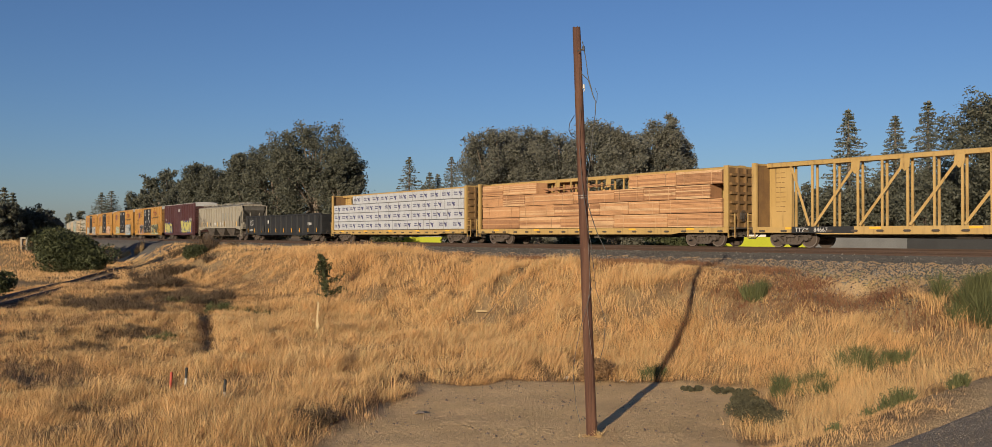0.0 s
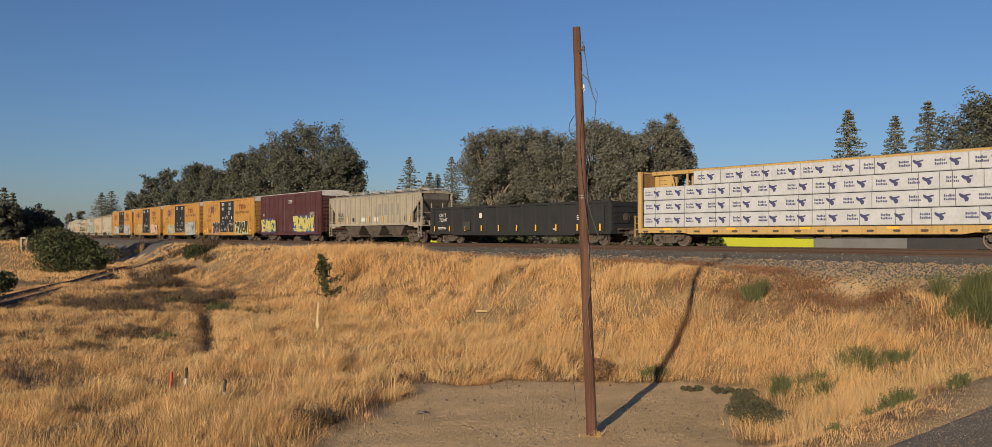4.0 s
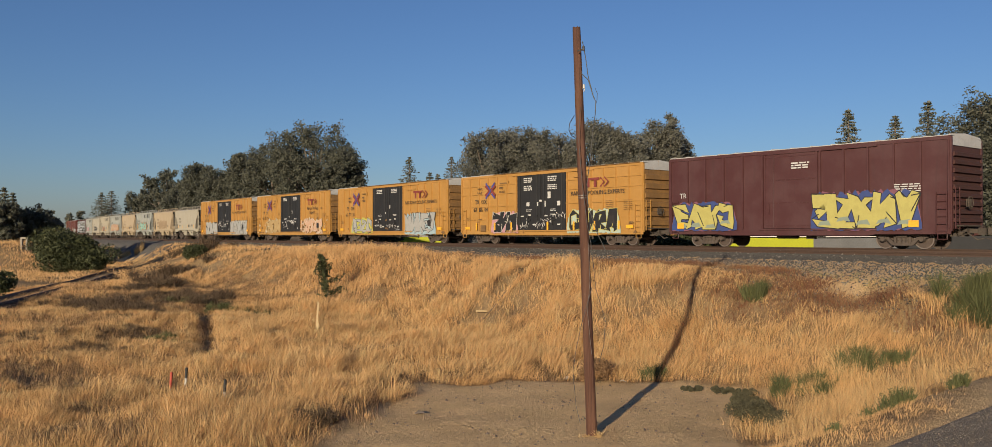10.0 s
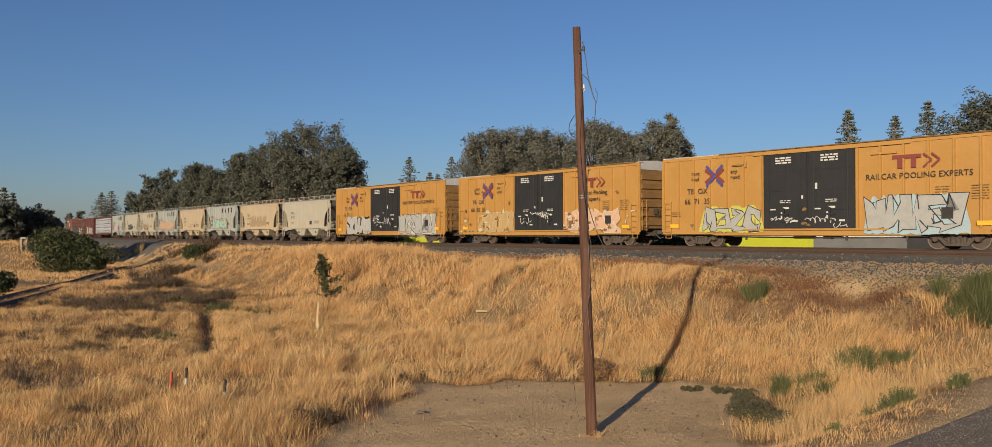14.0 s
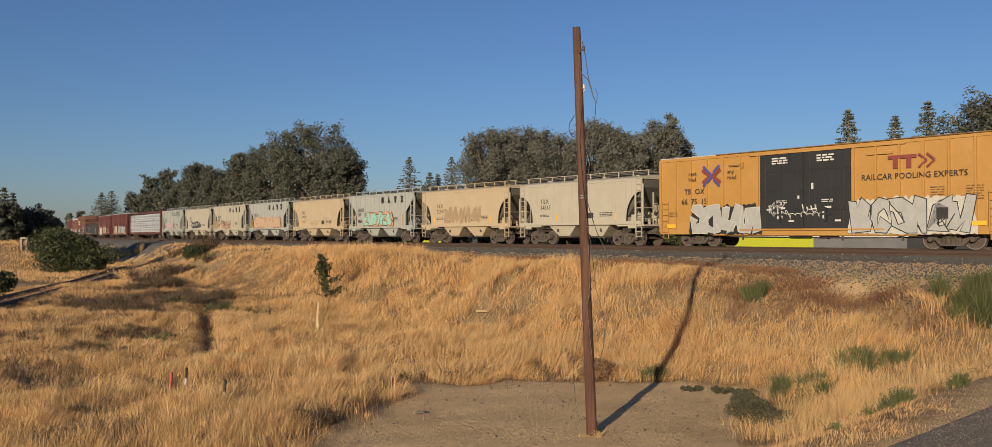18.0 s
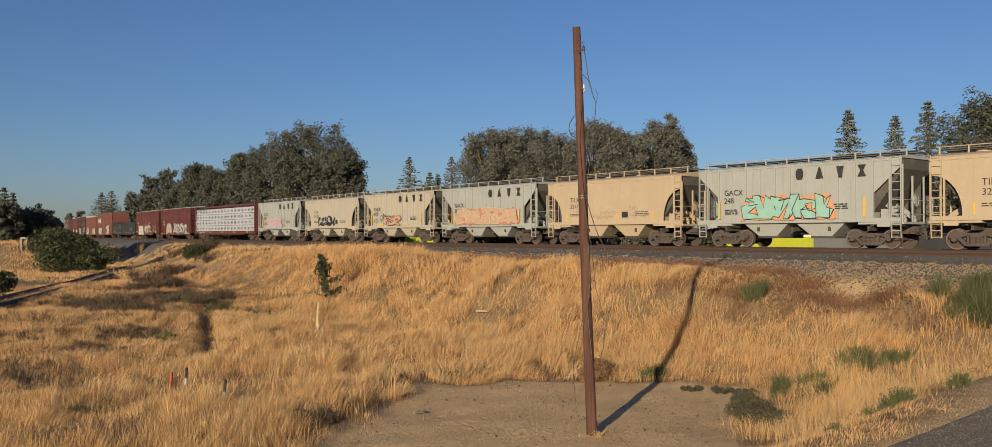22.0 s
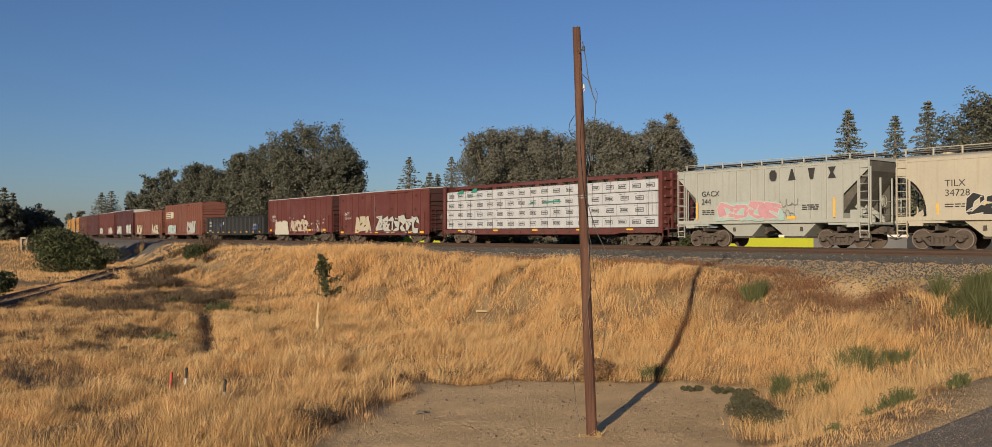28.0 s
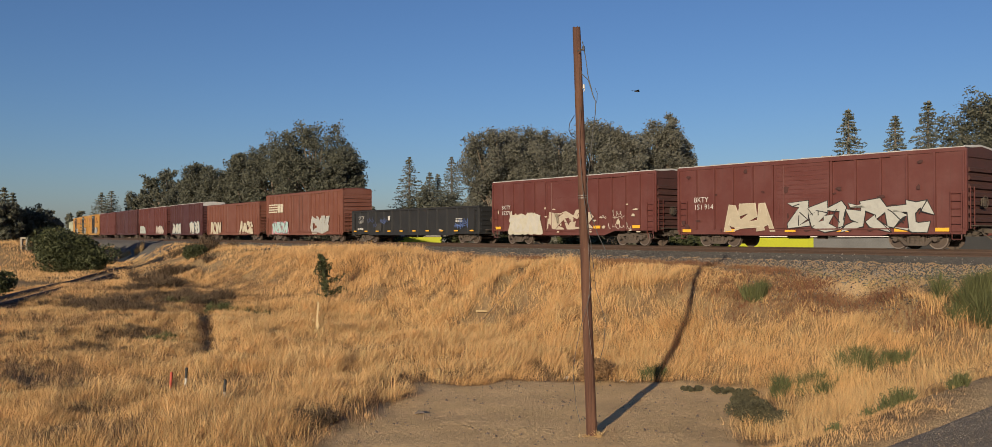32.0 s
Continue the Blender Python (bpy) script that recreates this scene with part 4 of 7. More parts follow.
def yellow_boxcar(label, seed, number, style, slogan, art):
    car = boxcar(label, 18.4, 4.98, YELLOW, BLACK, ROOF_WHITE, seed, style=style, end=YELLOW_END, end_top=ROOF_WHITE, posts=6, door_w=5.0, group="yellow boxcars")
    y = -1.598
    rnd = random.Random(seed)
    crossed_sign(car, -5.55, 3.86, 1.16, 1.12, y)
    for w, xx in (("next\nload", -7.1), ("any\nroad", -4.5)):
        lettering("lettering", w, xx, 3.95, 0.31, INK, car, y)
    lettering("lettering", "TB  OX", -7.4, 2.92, 0.43, INK, car, y)
    lettering("lettering", number[:2] + "  " + number[2:4] + "  " + number[4:], -7.6, 2.36, 0.43, INK, car, y)
    rail_logo(car, 4.3, 3.66, 2.1, 0.60, y, LOGO_RED)
    lettering("lettering", slogan, 5.4, 3.20, 0.40 if "\n" in slogan else 0.37, INK, car, y, "CENTER")
    for xx in (-1.75, 0.75):
        bars("stencil", stencil_rows(rnd, xx, 4.50, 0.9, 3, 0.075, 0.05), CHALK, car, y - 0.002)
        if style == "grid":
            bars("stencil", stencil_rows(rnd, xx, 3.95, 0.9, 3, 0.075, 0.05), CHALK, car, y - 0.002)
        bars("stencil", stencil_rows(rnd, xx + 0.25, 2.35, 0.6, 2, 0.04, 0.05), CHALK, car, y - 0.002)
        for dx, dz, w, h in ((0.3, 1.45, 0.12, 0.34), (0.42, 1.95, 0.34, 0.10), (0.95, 1.3, 0.30, 0.09), (-0.35, 1.9, 0.35, 0.07)):
            part("door_label", Shape().box(xx + dx, xx + dx + w, y - 0.004, y, dz, dz + h), CHALK, car)
        part("door_latch", Shape().box(xx + 0.2, xx + 0.75, y - 0.05, y + 0.02, 1.62, 1.72).box(xx + 0.42, xx + 0.52, y - 0.06, y + 0.02, 1.3, 2.0), BLACK, car)
    for dx, dz, w, h in ((-1.45, 2.62, 0.32, 0.26), (-0.35, 2.62, 0.14, 0.26), (-0.1, 2.9, 0.26, 0.12), (0.45, 2.55, 0.10, 0.4), (0.75, 3.1, 0.3, 0.45), (1.7, 2.6, 0.3, 0.3)) if style == "grid" else ((0.45, 2.9, 0.12, 0.3), (-0.3, 2.45, 0.1, 0.16)):
        part("door_label", Shape().box(dx, dx + w, y - 0.004, y, dz, dz + h), CHALK, car)
    bars("stencil", stencil_rows(rnd, 6.2, 2.75, 0.6, 6, 0.026, 0.085), YELLOW_RUST, car, y)
    bars("stencil", stencil_rows(rnd, 7.7, 2.75, 0.7, 6, 0.026, 0.085), YELLOW_RUST, car, y)
    bars("stencil", stencil_rows(rnd, -8.5, 1.9, 0.6, 3, 0.03, 0.07), YELLOW_RUST, car, y)
    if style == "grid":
        reflectors(car, (-7.2, -5.0, -3.1, 0.75, 3.3, 5.2, 7.3), 0.98, y - 0.018, 0.16, 0.55)
        part("placard", Shape().box(-6.7, -6.1, y - 0.03, y, 0.9, 1.35), YELLOW_RUST, car)
    reflectors(car, (-8.3, 8.2), 1.05, y - 0.018, 0.6, 0.2)
    part("tack_board", Shape().box(3.3, 4.5, y - 0.02, y + 0.05, 4.36, 4.46).box(-3.6, -3.5, y - 0.03, y + 0.05, 4.2, 4.5), YELLOW, car)
    part("tack_board", Shape().box(-4.4, -3.6, y - 0.02, y + 0.05, 4.30, 4.38), YELLOW_RUST, car)
    part("placard", Shape().box(6.45, 6.95, y - 0.02, y, 1.35, 1.85), INK, car)
    part("roof_pipe", Shape().tube((-5.2, -1.60, 4.99), (9.0, -1.60, 4.99), 0.03, n=6), YELLOW_RUST, car)
    part("brake_pipe", Shape().path([(-6.2, -1.30, 0.80), (-4.4, -1.34, 0.56), (4.4, -1.34, 0.52), (6.0, -1.30, 0.75)], 0.022, 5), SOOT, car)
    for xx in (-3.6, 2.0, 4.9):
        part("sill_bracket", Shape().box(xx - 0.04, xx + 0.04, -1.5, -1.42, 0.38, 0.66), SOOT, car)
    for a in art:
        graffiti(car, *a[:4], y - 0.002, *a[4:])
    return car


# ---------------------------------------------------------------- covered hoppers
def hopper(label, body, seed, style, length=11.4, eave=4.0, sill=1.33, top=4.28, under=None, group="covered hoppers", bays=2):
    car = thing("covered_hopper", label, "hopper car", group)
    h = length / 2
    yw = 1.52
    cut = 1.25
    rad = 0.9
    # side sheet with its cut-away ends
    if style == "round":
        arcp = [(h - 0.12 - cut * math.sin(i * math.pi / 2 / 9) ** 1.0, eave - 0.75 - (eave - 0.75 - sill - 0.25) * (1 - math.cos(i * math.pi / 2 / 9))) for i in range(10)]
        prof = [(h - 0.05, eave), (h - 0.05, eave - 0.45)] + arcp + [(h - 0.12 - cut, sill)]
    else:
        prof = [(h - 0.05, eave), (h - 0.05, eave - 0.35), (h - 0.1 - cut, eave - 1.55), (h - 0.1 - cut, sill)]
    outline = prof + [(-x, z) for x, z in reversed(prof)]
    for y0, y1 in ((-yw, -yw + 0.04), (yw - 0.04, yw)):
        part("side_wall", Shape().prism(outline, "y", y0, y1), body, car)
    # body core between the slope sheets
    inner = [(h - 0.1, eave - 0.02), (h - 0.1, eave - 0.50), (h - 0.22 - cut * 1.25, sill + 0.1), (-h + 0.22 + cut * 1.25, sill + 0.1), (-h + 0.1, eave - 0.50), (-h + 0.1, eave - 0.02)]
    # the shade under the slope is put into this sheet's dark colour
    part("slope_sheet", Shape().prism(inner, "y", -yw + 0.30, yw - 0.30), CUTAWAY_SHADE, car, "slope sheet coloured dark for the shade inside the cut-away end")
    part("body_core", Shape().box(-h + 0.3 + cut, h - 0.3 - cut, -yw + 0.05, yw - 0.05, sill + 0.1, eave - 0.03), body, car)
    part("brake_gear", Shape().box(h - 1.15, h - 0.55, -yw + 0.25, -yw + 0.65, sill - 0.06, sill + 0.55).tube((h - 0.5, -yw + 0.3, sill + 0.5), (h - 0.5, -yw + 0.75, sill + 0.5), 0.12, n=10), body, car, "valve box and reservoir on the end platform")
    # added dark panels close the far side, so the cut-aways look shaded
    part("far_shade_panel", Shape().box(h - 0.16 - cut, h - 0.1, yw - 0.16, yw - 0.06, sill, eave - 0.5).box(-h + 0.1, -h + 0.16 + cut, yw - 0.16, yw - 0.06, sill, eave - 0.5), CUTAWAY_SHADE, car)
    # roof
    if style == "round":
        roofp = [(-yw - 0.0, eave)] + [(-yw * math.cos(a), eave + (top - eave) * math.sin(a)) for a in (0.35, 0.75, 1.2)] + [(yw * math.cos(a), eave + (top - eave) * math.sin(a)) for a in (1.2, 0.75, 0.35)] + [(yw, eave)]
    else:
        roofp = [(-yw - 0.03, eave), (-yw - 0.03, eave + 0.05), (-0.75, top), (0.75, top), (yw + 0.03, eave + 0.05), (yw + 0.03, eave)]
    part("roof", Shape().prism(roofp, "x", -h + 0.04, h - 0.04), body, car)
    part("roof_rail", Shape().box(-h + 0.02, h - 0.02, -yw - 0.03, -yw + 0.001, eave - 0.10, eave + 0.02).box(-h + 0.02, h - 0.02, yw - 0.001, yw + 0.03, eave - 0.10, eave + 0.02), body, car)
    # side sill and ribs
    sl = Shape().box(-h + 0.1, h - 0.1, -yw - 0.04, -yw + 0.08, sill - 0.05, sill + 0.14).box(-h + 0.1, h - 0.1, yw - 0.08, yw + 0.04, sill - 0.05, sill + 0.14)
    part("side_sill", sl, body, car)
    if style != "round":
        n = 10 if length < 14 else 14
        rib = shared(("hrib", sill, eave, body.name), lambda: Shape().box(-0.04, 0.04, -0.11 if under else -0.062, 0.001, sill + 0.14, eave - 0.1).mesh("side_rib", body))
        for k in range(n + 1):
            part("side_rib", rib, None, car, "", ((-1 + 2 * k / n) * (h - 0.14 - cut), -yw, 0))
    # running board over the roof
    rbz = top + 0.16
    rb = Shape()
    for y in (-0.62, -0.30, 0.30, 0.62):
        rb.box(-h - 0.05, h + 0.05, y - 0.13, y + 0.13, rbz, rbz + 0.03)
    part("running_board", rb, ROOF_WHITE if under else GALV, car, "galvanized grating walkway")
    k = 9 if length < 14 else 12
    stub = shared(("stub", top, body.name), lambda: Shape().box(-0.03, 0.03, -0.03, 0.03, top - 0.15, rbz + 0.12).mesh("walkway_bracket", body))
    for i in range(k + 1):
        for y in (-0.83, 0.83):
            part("walkway_bracket", stub, None, car, "", (-h + 0.15 + (length - 0.3) * i / k, y, 0))
    part("walkway_rail", Shape().tube((-h, -0.84, rbz + 0.11), (h, -0.84, rbz + 0.11), 0.022, n=5), body, car)
    for i in range(4):
        part("roof_hatch", shared(("hatch", top, body.name), lambda: Shape().tube((0, 0, top), (0, 0, top + 0.13), 0.38, 0.36, 14).mesh("roof_hatch", body)), None, car, "", (-h * 0.7 + i * h * 0.467, 0, 0))
    # end framing: posts, ladders, rails, platform
    for o in (-1, 1):
        fr = Shape()
        for x, y in ((o * (h - 0.03), -yw + 0.05), (o * (h - 0.62), -yw + 0.03), (o * (h - 0.03), yw - 0.05), (o * (h - 0.03), -0.55), (o * (h - 0.03), 0.55)):
            fr.box(x - 0.035, x + 0.035, y - 0.035, y + 0.035, sill - 0.1, eave - (0.3 if abs(y) > 1 and abs(x) > h - 0.1 else 0.8))
        for z in (sill + 0.95, sill + 0.3):
            fr.tube((o * (h - 0.62), -yw + 0.03, z), (o * (h - 0.02), -yw + 0.03, z), 0.018, n=5)
            fr.tube((o * (h - 0.02), -yw + 0.05, z), (o * (h - 0.02), yw - 0.05, z), 0.018, n=5)
        part("end_frame", fr, body, car)
        part("ladder", shared(("hlad", eave, body.name), lambda: ladder_mesh(0.44, 0.75, eave + 0.1, 10, body, 0.05)), None, car, "", (o * (h - 0.30), -yw - 0.005, 0))
        ptf = Shape().box(min(o * (h - cut - 0.9), o * (h + 0.05)), max(o * (h - cut - 0.9), o * (h + 0.05)), -yw + 0.02, yw - 0.02, sill - 0.16, sill - 0.06)
        ptf.prism([(-yw, sill - 0.28), (-yw + 0.35, sill - 0.06), (yw - 0.35, sill - 0.06), (yw, sill - 0.28), (yw, sill - 0.04), (-yw, sill - 0.04)], "x", o * (h - 0.9) - 0.3, o * (h - 0.9) + 0.3)
        part("end_platform", ptf, body, car)
        st = Shape()
        x = o * (h - 0.30)
        for z in (0.55, 0.85, 1.12):
            st.tube((x - 0.22, -yw, z), (x + 0.22, -yw, z), 0.02, n=5)
        for dx in (-0.22, 0.22):
            st.box(x + dx - 0.02, x + dx + 0.02, -yw - 0.03, -yw + 0.02, 0.5, sill)
        part("step_ladder", st, body, car)
        sup = Shape().prism([(o * (h - 0.35), sill - 0.1), (o * (h - 0.35), sill + 0.2), (o * (h - 2.2), eave - 1.2), (o * (h - 2.5), eave - 1.2)], "y", -0.5, -0.42)
        sup.prism([(o * (h - 0.35), sill - 0.1), (o * (h - 0.35), sill + 0.2), (o * (h - 2.2), eave - 1.2), (o * (h - 2.5), eave - 1.2)], "y", 0.42, 0.5)
        part("slope_brace", sup, body, car)
    brake_wheel(car, h + 0.08, sill + 0.95, -0.45, body)
    # outlet hoppers under the floor
    lo = 0.58
    span = h - 2.65
    for i in range(bays):
        c = -span + (2 * span) * (i + 0.5) / bays
        wd = span / bays
        q = Shape()
        vs = []
        for z, kx, ky in ((sill + 0.1, 0.99, 1.40), (lo, 0.34, 1.18)):
            vs += [(c - wd * kx, -ky, z), (c + wd * kx, -ky, z), (c + wd * kx, ky, z), (c - wd * kx, ky, z)]
        q.add(vs, [(0, 1, 5, 4), (1, 2, 6, 5), (2, 3, 7, 6), (3, 0, 4, 7), (4, 5, 6, 7), (0, 3, 2, 1)])
        ht = part("outlet_hopper", q, under or body, car, "tapered discharge hopper")
        g = Shape().box(c - wd * 0.42, c + wd * 0.42, -1.10, 1.10, lo - 0.10, lo + 0.02).tube((c, -0.95, lo + 0.02), (c, 0.95, lo + 0.02), 0.05, n=8)
        part("outlet_gate", g, SOOT, ht)
    add_underframe(car, h, 0.62, 1.05, False)
    add_couplers(car, h)
    for o in (-1, 1):
        add_truck(car, o * (h - 1.75))
    return car


def round_hopper(label, body, seed, marks, art=(), scribble=None):
    car = hopper(label, body, seed, "round")
    y = -1.522
    lettering("lettering", marks, -3.55, 2.75, 0.42, INK, car, y)
    rnd = random.Random(seed)
    bars("stencil", stencil_rows(rnd, -3.55, 1.95, 0.9, 2, 0.05), INK, car, y)
    bars("stencil", stencil_rows(rnd, 2.1, 2.0, 1.1, 3, 0.05), INK, car, y)
    reflectors(car, (-3.85, -1.9, 0.6, 3.5), 1.55, y - 0.002, 0.09, 0.5)
    part("placard", Shape().box(1.05, 1.55, y - 0.01, y, 1.7, 2.05), INK, car)
    for a in art:
        graffiti(car, *a[:4], y - 0.004, *a[4:])
    if scribble:
        tags(car, -3.2, 3.2, 1.6, 2.6, y, scribble, seed, 20)
    return car


def ribbed_hopper(label, body, seed, marks, art=(), scribble=None):
    car = hopper(label, body, seed, "ribs", eave=4.16, sill=1.30, top=4.32)
    y = -1.585
    lettering("lettering", marks, -3.95, 2.75, 0.42, INK, car, y)
    # four plain blocks high on the side in place of the owner's name
    for i, form in enumerate((((0, 0.15), (0.1, 0), (0.32, 0), (0.42, 0.15), (0.42, 0.4), (0.32, 0.55), (0.1, 0.55), (0, 0.4)), ((0, 0), (0.42, 0), (0.26, 0.55), (0.16, 0.55)),
                              ((0.12, 0), (0.30, 0), (0.40, 0.55), (0.02, 0.55)), ((0, 0), (0.42, 0), (0.28, 0.28), (0.42, 0.55), (0, 0.55), (0.14, 0.28)))):
        x = 0.35 + i * 1.08
        part("painted_logo", Shape().prism([(x + a, 3.40 + b) for a, b in form], "y", y - 0.004, y), INK, car, "plain black block mark")
    rnd = random.Random(seed)
    bars("stencil", stencil_rows(rnd, -3.9, 1.95, 0.8, 3, 0.05), INK, car, y)
    bars("stencil", stencil_rows(rnd, 2.2, 2.1, 0.9, 3, 0.05), INK, car, y)
    reflectors(car, (-4.2, 3.95), 1.5, y - 0.06, 0.1, 0.95)
    reflectors(car, (-2.5, 0.0, 1.6), 1.46, y - 0.002, 0.5, 0.12)
    for a in art:
        graffiti(car, *a[:4], y - 0.06, *a[4:])
    if scribble:
        tags(car, -3.2, 3.4, 1.6, 2.7, y - 0.056, scribble, seed, 16)
    return car


SCUFF = surface("scuffed_dark_patch", (0.036, 0.034, 0.032), (0.028, 0.026, 0.025), None, 3, 14, 0.8, 0, 0.1, 0.003)


# ---------------------------------------------------------------- gondolas
def gondola(label, length, height, seed, marks, tape):
    car = thing("gondola", label, "gondola car", "train cars")
    h = length / 2
    yw = 1.47
    sill = 0.72
    for y0, y1 in ((-yw, -yw + 0.05), (yw - 0.05, yw)):
        part("side_wall", Shape().box(-h, h, y0, y1, sill, height), BLACK, car)
    for o in (-1, 1):
        e = Shape().box(min(o * h, o * (h - 0.05)), max(o * h, o * (h - 0.05)), -yw + 0.05, yw - 0.05, sill, height)
        for k in range(5):
            z = sill + 0.3 + k * 0.35
            e.box(min(o * h, o * (h + 0.06)), max(o * h, o * (h + 0.06)), -yw + 0.1, yw - 0.1, z, z + 0.14)
        part("end_wall", e, BLACK, car)
        part("ladder", shared(("glad", height), lambda: ladder_mesh(0.46, sill - 0.2, height - 0.2, 6, BLACK)), None, car, "", (o * (h - 0.35), -yw - 0.02, 0))
        part("end_platform", Shape().box(min(o * h, o * (h + 0.4)), max(o * h, o * (h + 0.4)), -1.0, 1.0, 0.98, 1.05), SOOT, car)
    part("floor", Shape().box(-h + 0.05, h - 0.05, -yw + 0.05, yw - 0.05, 1.0, 1.1), SOOT, car)
    n = 14
    for k in range(n + 1):
        x = -h + 0.12 + (length - 0.24) * k / n
        part("side_rib", shared(("grib", height), lambda: Shape().prism([(-0.10, 0.0), (-0.05, -0.11), (0.05, -0.11), (0.10, 0.0)], "z", sill + 0.05, height - 0.08).mesh("side_rib", BLACK)), None, car, "", (x, -yw - 0.0005, 0))
    part("top_chord", Shape().box(-h, h, -yw - 0.10, -yw + 0.06, height - 0.09, height + 0.06).box(-h, h, yw - 0.06, yw + 0.10, height - 0.09, height + 0.06), BLACK, car)
    part("side_sill", Shape().prism([(-h, sill + 0.14), (h, sill + 0.14), (h, sill), (h - 3, sill), (h - 3.4, sill - 0.10), (-h + 3.4, sill - 0.10), (-h + 3, sill), (-h, sill)], "y", -yw - 0.09, -yw + 0.05), BLACK, car)
    y = -yw - 0.004
    lettering("lettering", marks, -h + 1.35, 2.05, 0.37, CHALK, car, y - 0.11)
    rnd = random.Random(seed)
    bars("stencil", stencil_rows(rnd, -h + 1.2, 1.2, 1.1, 2, 0.06), CHALK, car, y - 0.11)
    bars("stencil", stencil_rows(rnd, h - 3.0, 1.85, 0.9, 3, 0.06), CHALK, car, y - 0.11)
    reflectors(car, [-h + 0.7 + (length - 1.6) * k / 9 for k in range(10)], 0.92, y - 0.112, *tape)
    for xx, zz, ww, hh, mt in ((-h + 6.6, 1.9, 0.35, 0.35, CHALK), (-h + 4.6, 1.0, 0.9, 0.65, SCUFF), (h - 5.3, 1.0, 0.35, 0.07, CHALK)):
        part("paint_patch", Shape().box(xx, xx + ww, y - 0.116, y - 0.11, zz, zz + hh), mt, car)
    brake_wheel(car, h + 0.25, 1.75, -0.4, SOOT)
    add_underframe(car, h, 0.5, 0.98)
    add_couplers(car, h)
    for o in (-1, 1):
        add_truck(car, o * (h - 2.2))
    return car


# ---------------------------------------------------------------- centerbeam flatcars
def centerbeam(label, body, length=22.35, post_mat=None):
    car = thing("centerbeam_flatcar", label, "flatcar", "train cars")
    h = length / 2
    s = Shape().prism([(-h, 1.06), (h, 1.06), (h, 0.76), (h - 3.4, 0.76), (h - 3.9, 0.68), (-h + 3.9, 0.68), (-h + 3.4, 0.76), (-h, 0.76)], "y", -1.45, -1.37)
    s.box(-h, h, 1.37, 1.45, 0.76, 1.06)
    part("side_sill", s, body, car)
    part("deck", Shape().box(-h + 0.1, h - 0.1, -1.37, 1.37, 0.98, 1.05), body, car)
    part("top_chord", Shape().prism([(-0.30, 4.22), (0.30, 4.22), (0.33, 4.42), (0.2, 4.46), (-0.2, 4.46), (-0.33, 4.42)], "x", -h + 0.1, h - 0.1), body, car)
    n = 16
    lo, hi = -h + 1.5, h - 1.5
    xs = [lo + (hi - lo) * k / n for k in range(n + 1)]
    for k, x in enumerate(xs):
        for y in (-0.27, 0.27):
            part("post", shared(("cpost", body.name, y), lambda: Shape().box(-0.055, 0.055, min(y, y * 0.75), max(y, y * 0.75), 1.05, 4.24).mesh("post", body)), None, car, "", (x, 0, 0))
        if k % 2 == 1 and k > 2:
            part("gusset_plate", Shape().prism([(x - 0.30, 4.22), (x + 0.14, 4.22), (x + 0.10, 3.80), (x - 0.12, 3.62), (x - 0.34, 3.88)], "y", -0.30, -0.275), body, car)
            part("diagonal_brace", Shape().beam((x - 0.15, 3.98), (xs[k - 2] + 0.12, 1.12), 0.13, -0.32, -0.302), body, car)
        if k == 1:
            part("diagonal_brace", Shape().beam((xs[0] + 0.1, 4.1), (x - 0.15, 1.12), 0.13, -0.32, -0.302), body, car)
    for o in (-1, 1):
        b = Shape()
        b.box(min(o * h, o * (h - 0.08)), max(o * h, o * (h - 0.08)), -1.36, 1.36, 1.05, 4.30)
        worn = YELLOW_RUST if body is YELLOW_OLD else body
        bk = part("bulkhead", b, worn, car, "rust-stained ribbed end bulkhead")
        for k in range(6):
            part("bulkhead_rib", shared(("bkr", o, body.name), lambda: Shape().box(min(0, 0.14 * o), max(0, 0.14 * o), -1.3, 1.3, 0, 0.14).mesh("bulkhead_rib", worn)), None, bk, "", (o * h, 0, 1.35 + 0.5 * k))
        for y in (-0.7, 0.0, 0.7):
            part("bulkhead_post", shared(("bkp", o, body.name), lambda: Shape().box(min(0, 0.16 * o), max(0, 0.16 * o), -0.06, 0.06, 1.06, 4.28).mesh("bulkhead_post", worn)), None, bk, "", (o * h, y, 0))
        c = Shape()
        for y in (-1.42, 1.42):
            c.box(min(o * (h + 0.02), o * (h - 0.26)), max(o * (h + 0.02), o * (h - 0.26)), y - 0.06, y + 0.06, 1.06, 4.40)
        c.box(min(o * h, o * (h - 0.12)), max(o * h, o * (h - 0.12)), -1.36, 1.36, 4.30, 4.40)
        part("corner_post", c, body, car)
        pl = Shape().box(min(o * (h - 0.1), o * (h - 1.5)), max(o * (h - 0.1), o * (h - 1.5)), -0.05, 0.05, 1.05, 4.22)
        part("end_plate", pl, body, car)
        bars("stencil", stencil_rows(random.Random(3), o * (h - 0.8) - 0.3, 3.9, 0.55, 9, 0.035, 0.22), YELLOW_RUST if body is YELLOW_OLD else INK, car, -0.051)
        part("end_platform", Shape().box(min(o * h, o * (h + 0.5)), max(o * h, o * (h + 0.5)), -1.2, 1.2, 0.98, 1.05), SOOT, car)
        part("ladder", shared(("cblad", body.name), lambda: ladder_mesh(0.42, 0.5, 1.8, 4, body)), None, car, "", (o * (h + 0.15), -1.30, 0))
    x = -h + 0.6
    while x < h - 0.5:
        part("strap_winch", shared("winch", lambda: Shape().box(-0.12, 0.12, -0.07, 0, -0.05, 0.05).tube((-0.16, -0.04, 0), (0.16, -0.04, 0), 0.035, n=8).mesh("strap_winch", SOOT)), None, car, "", (x, -1.45, 0.85))
        x += 1.25
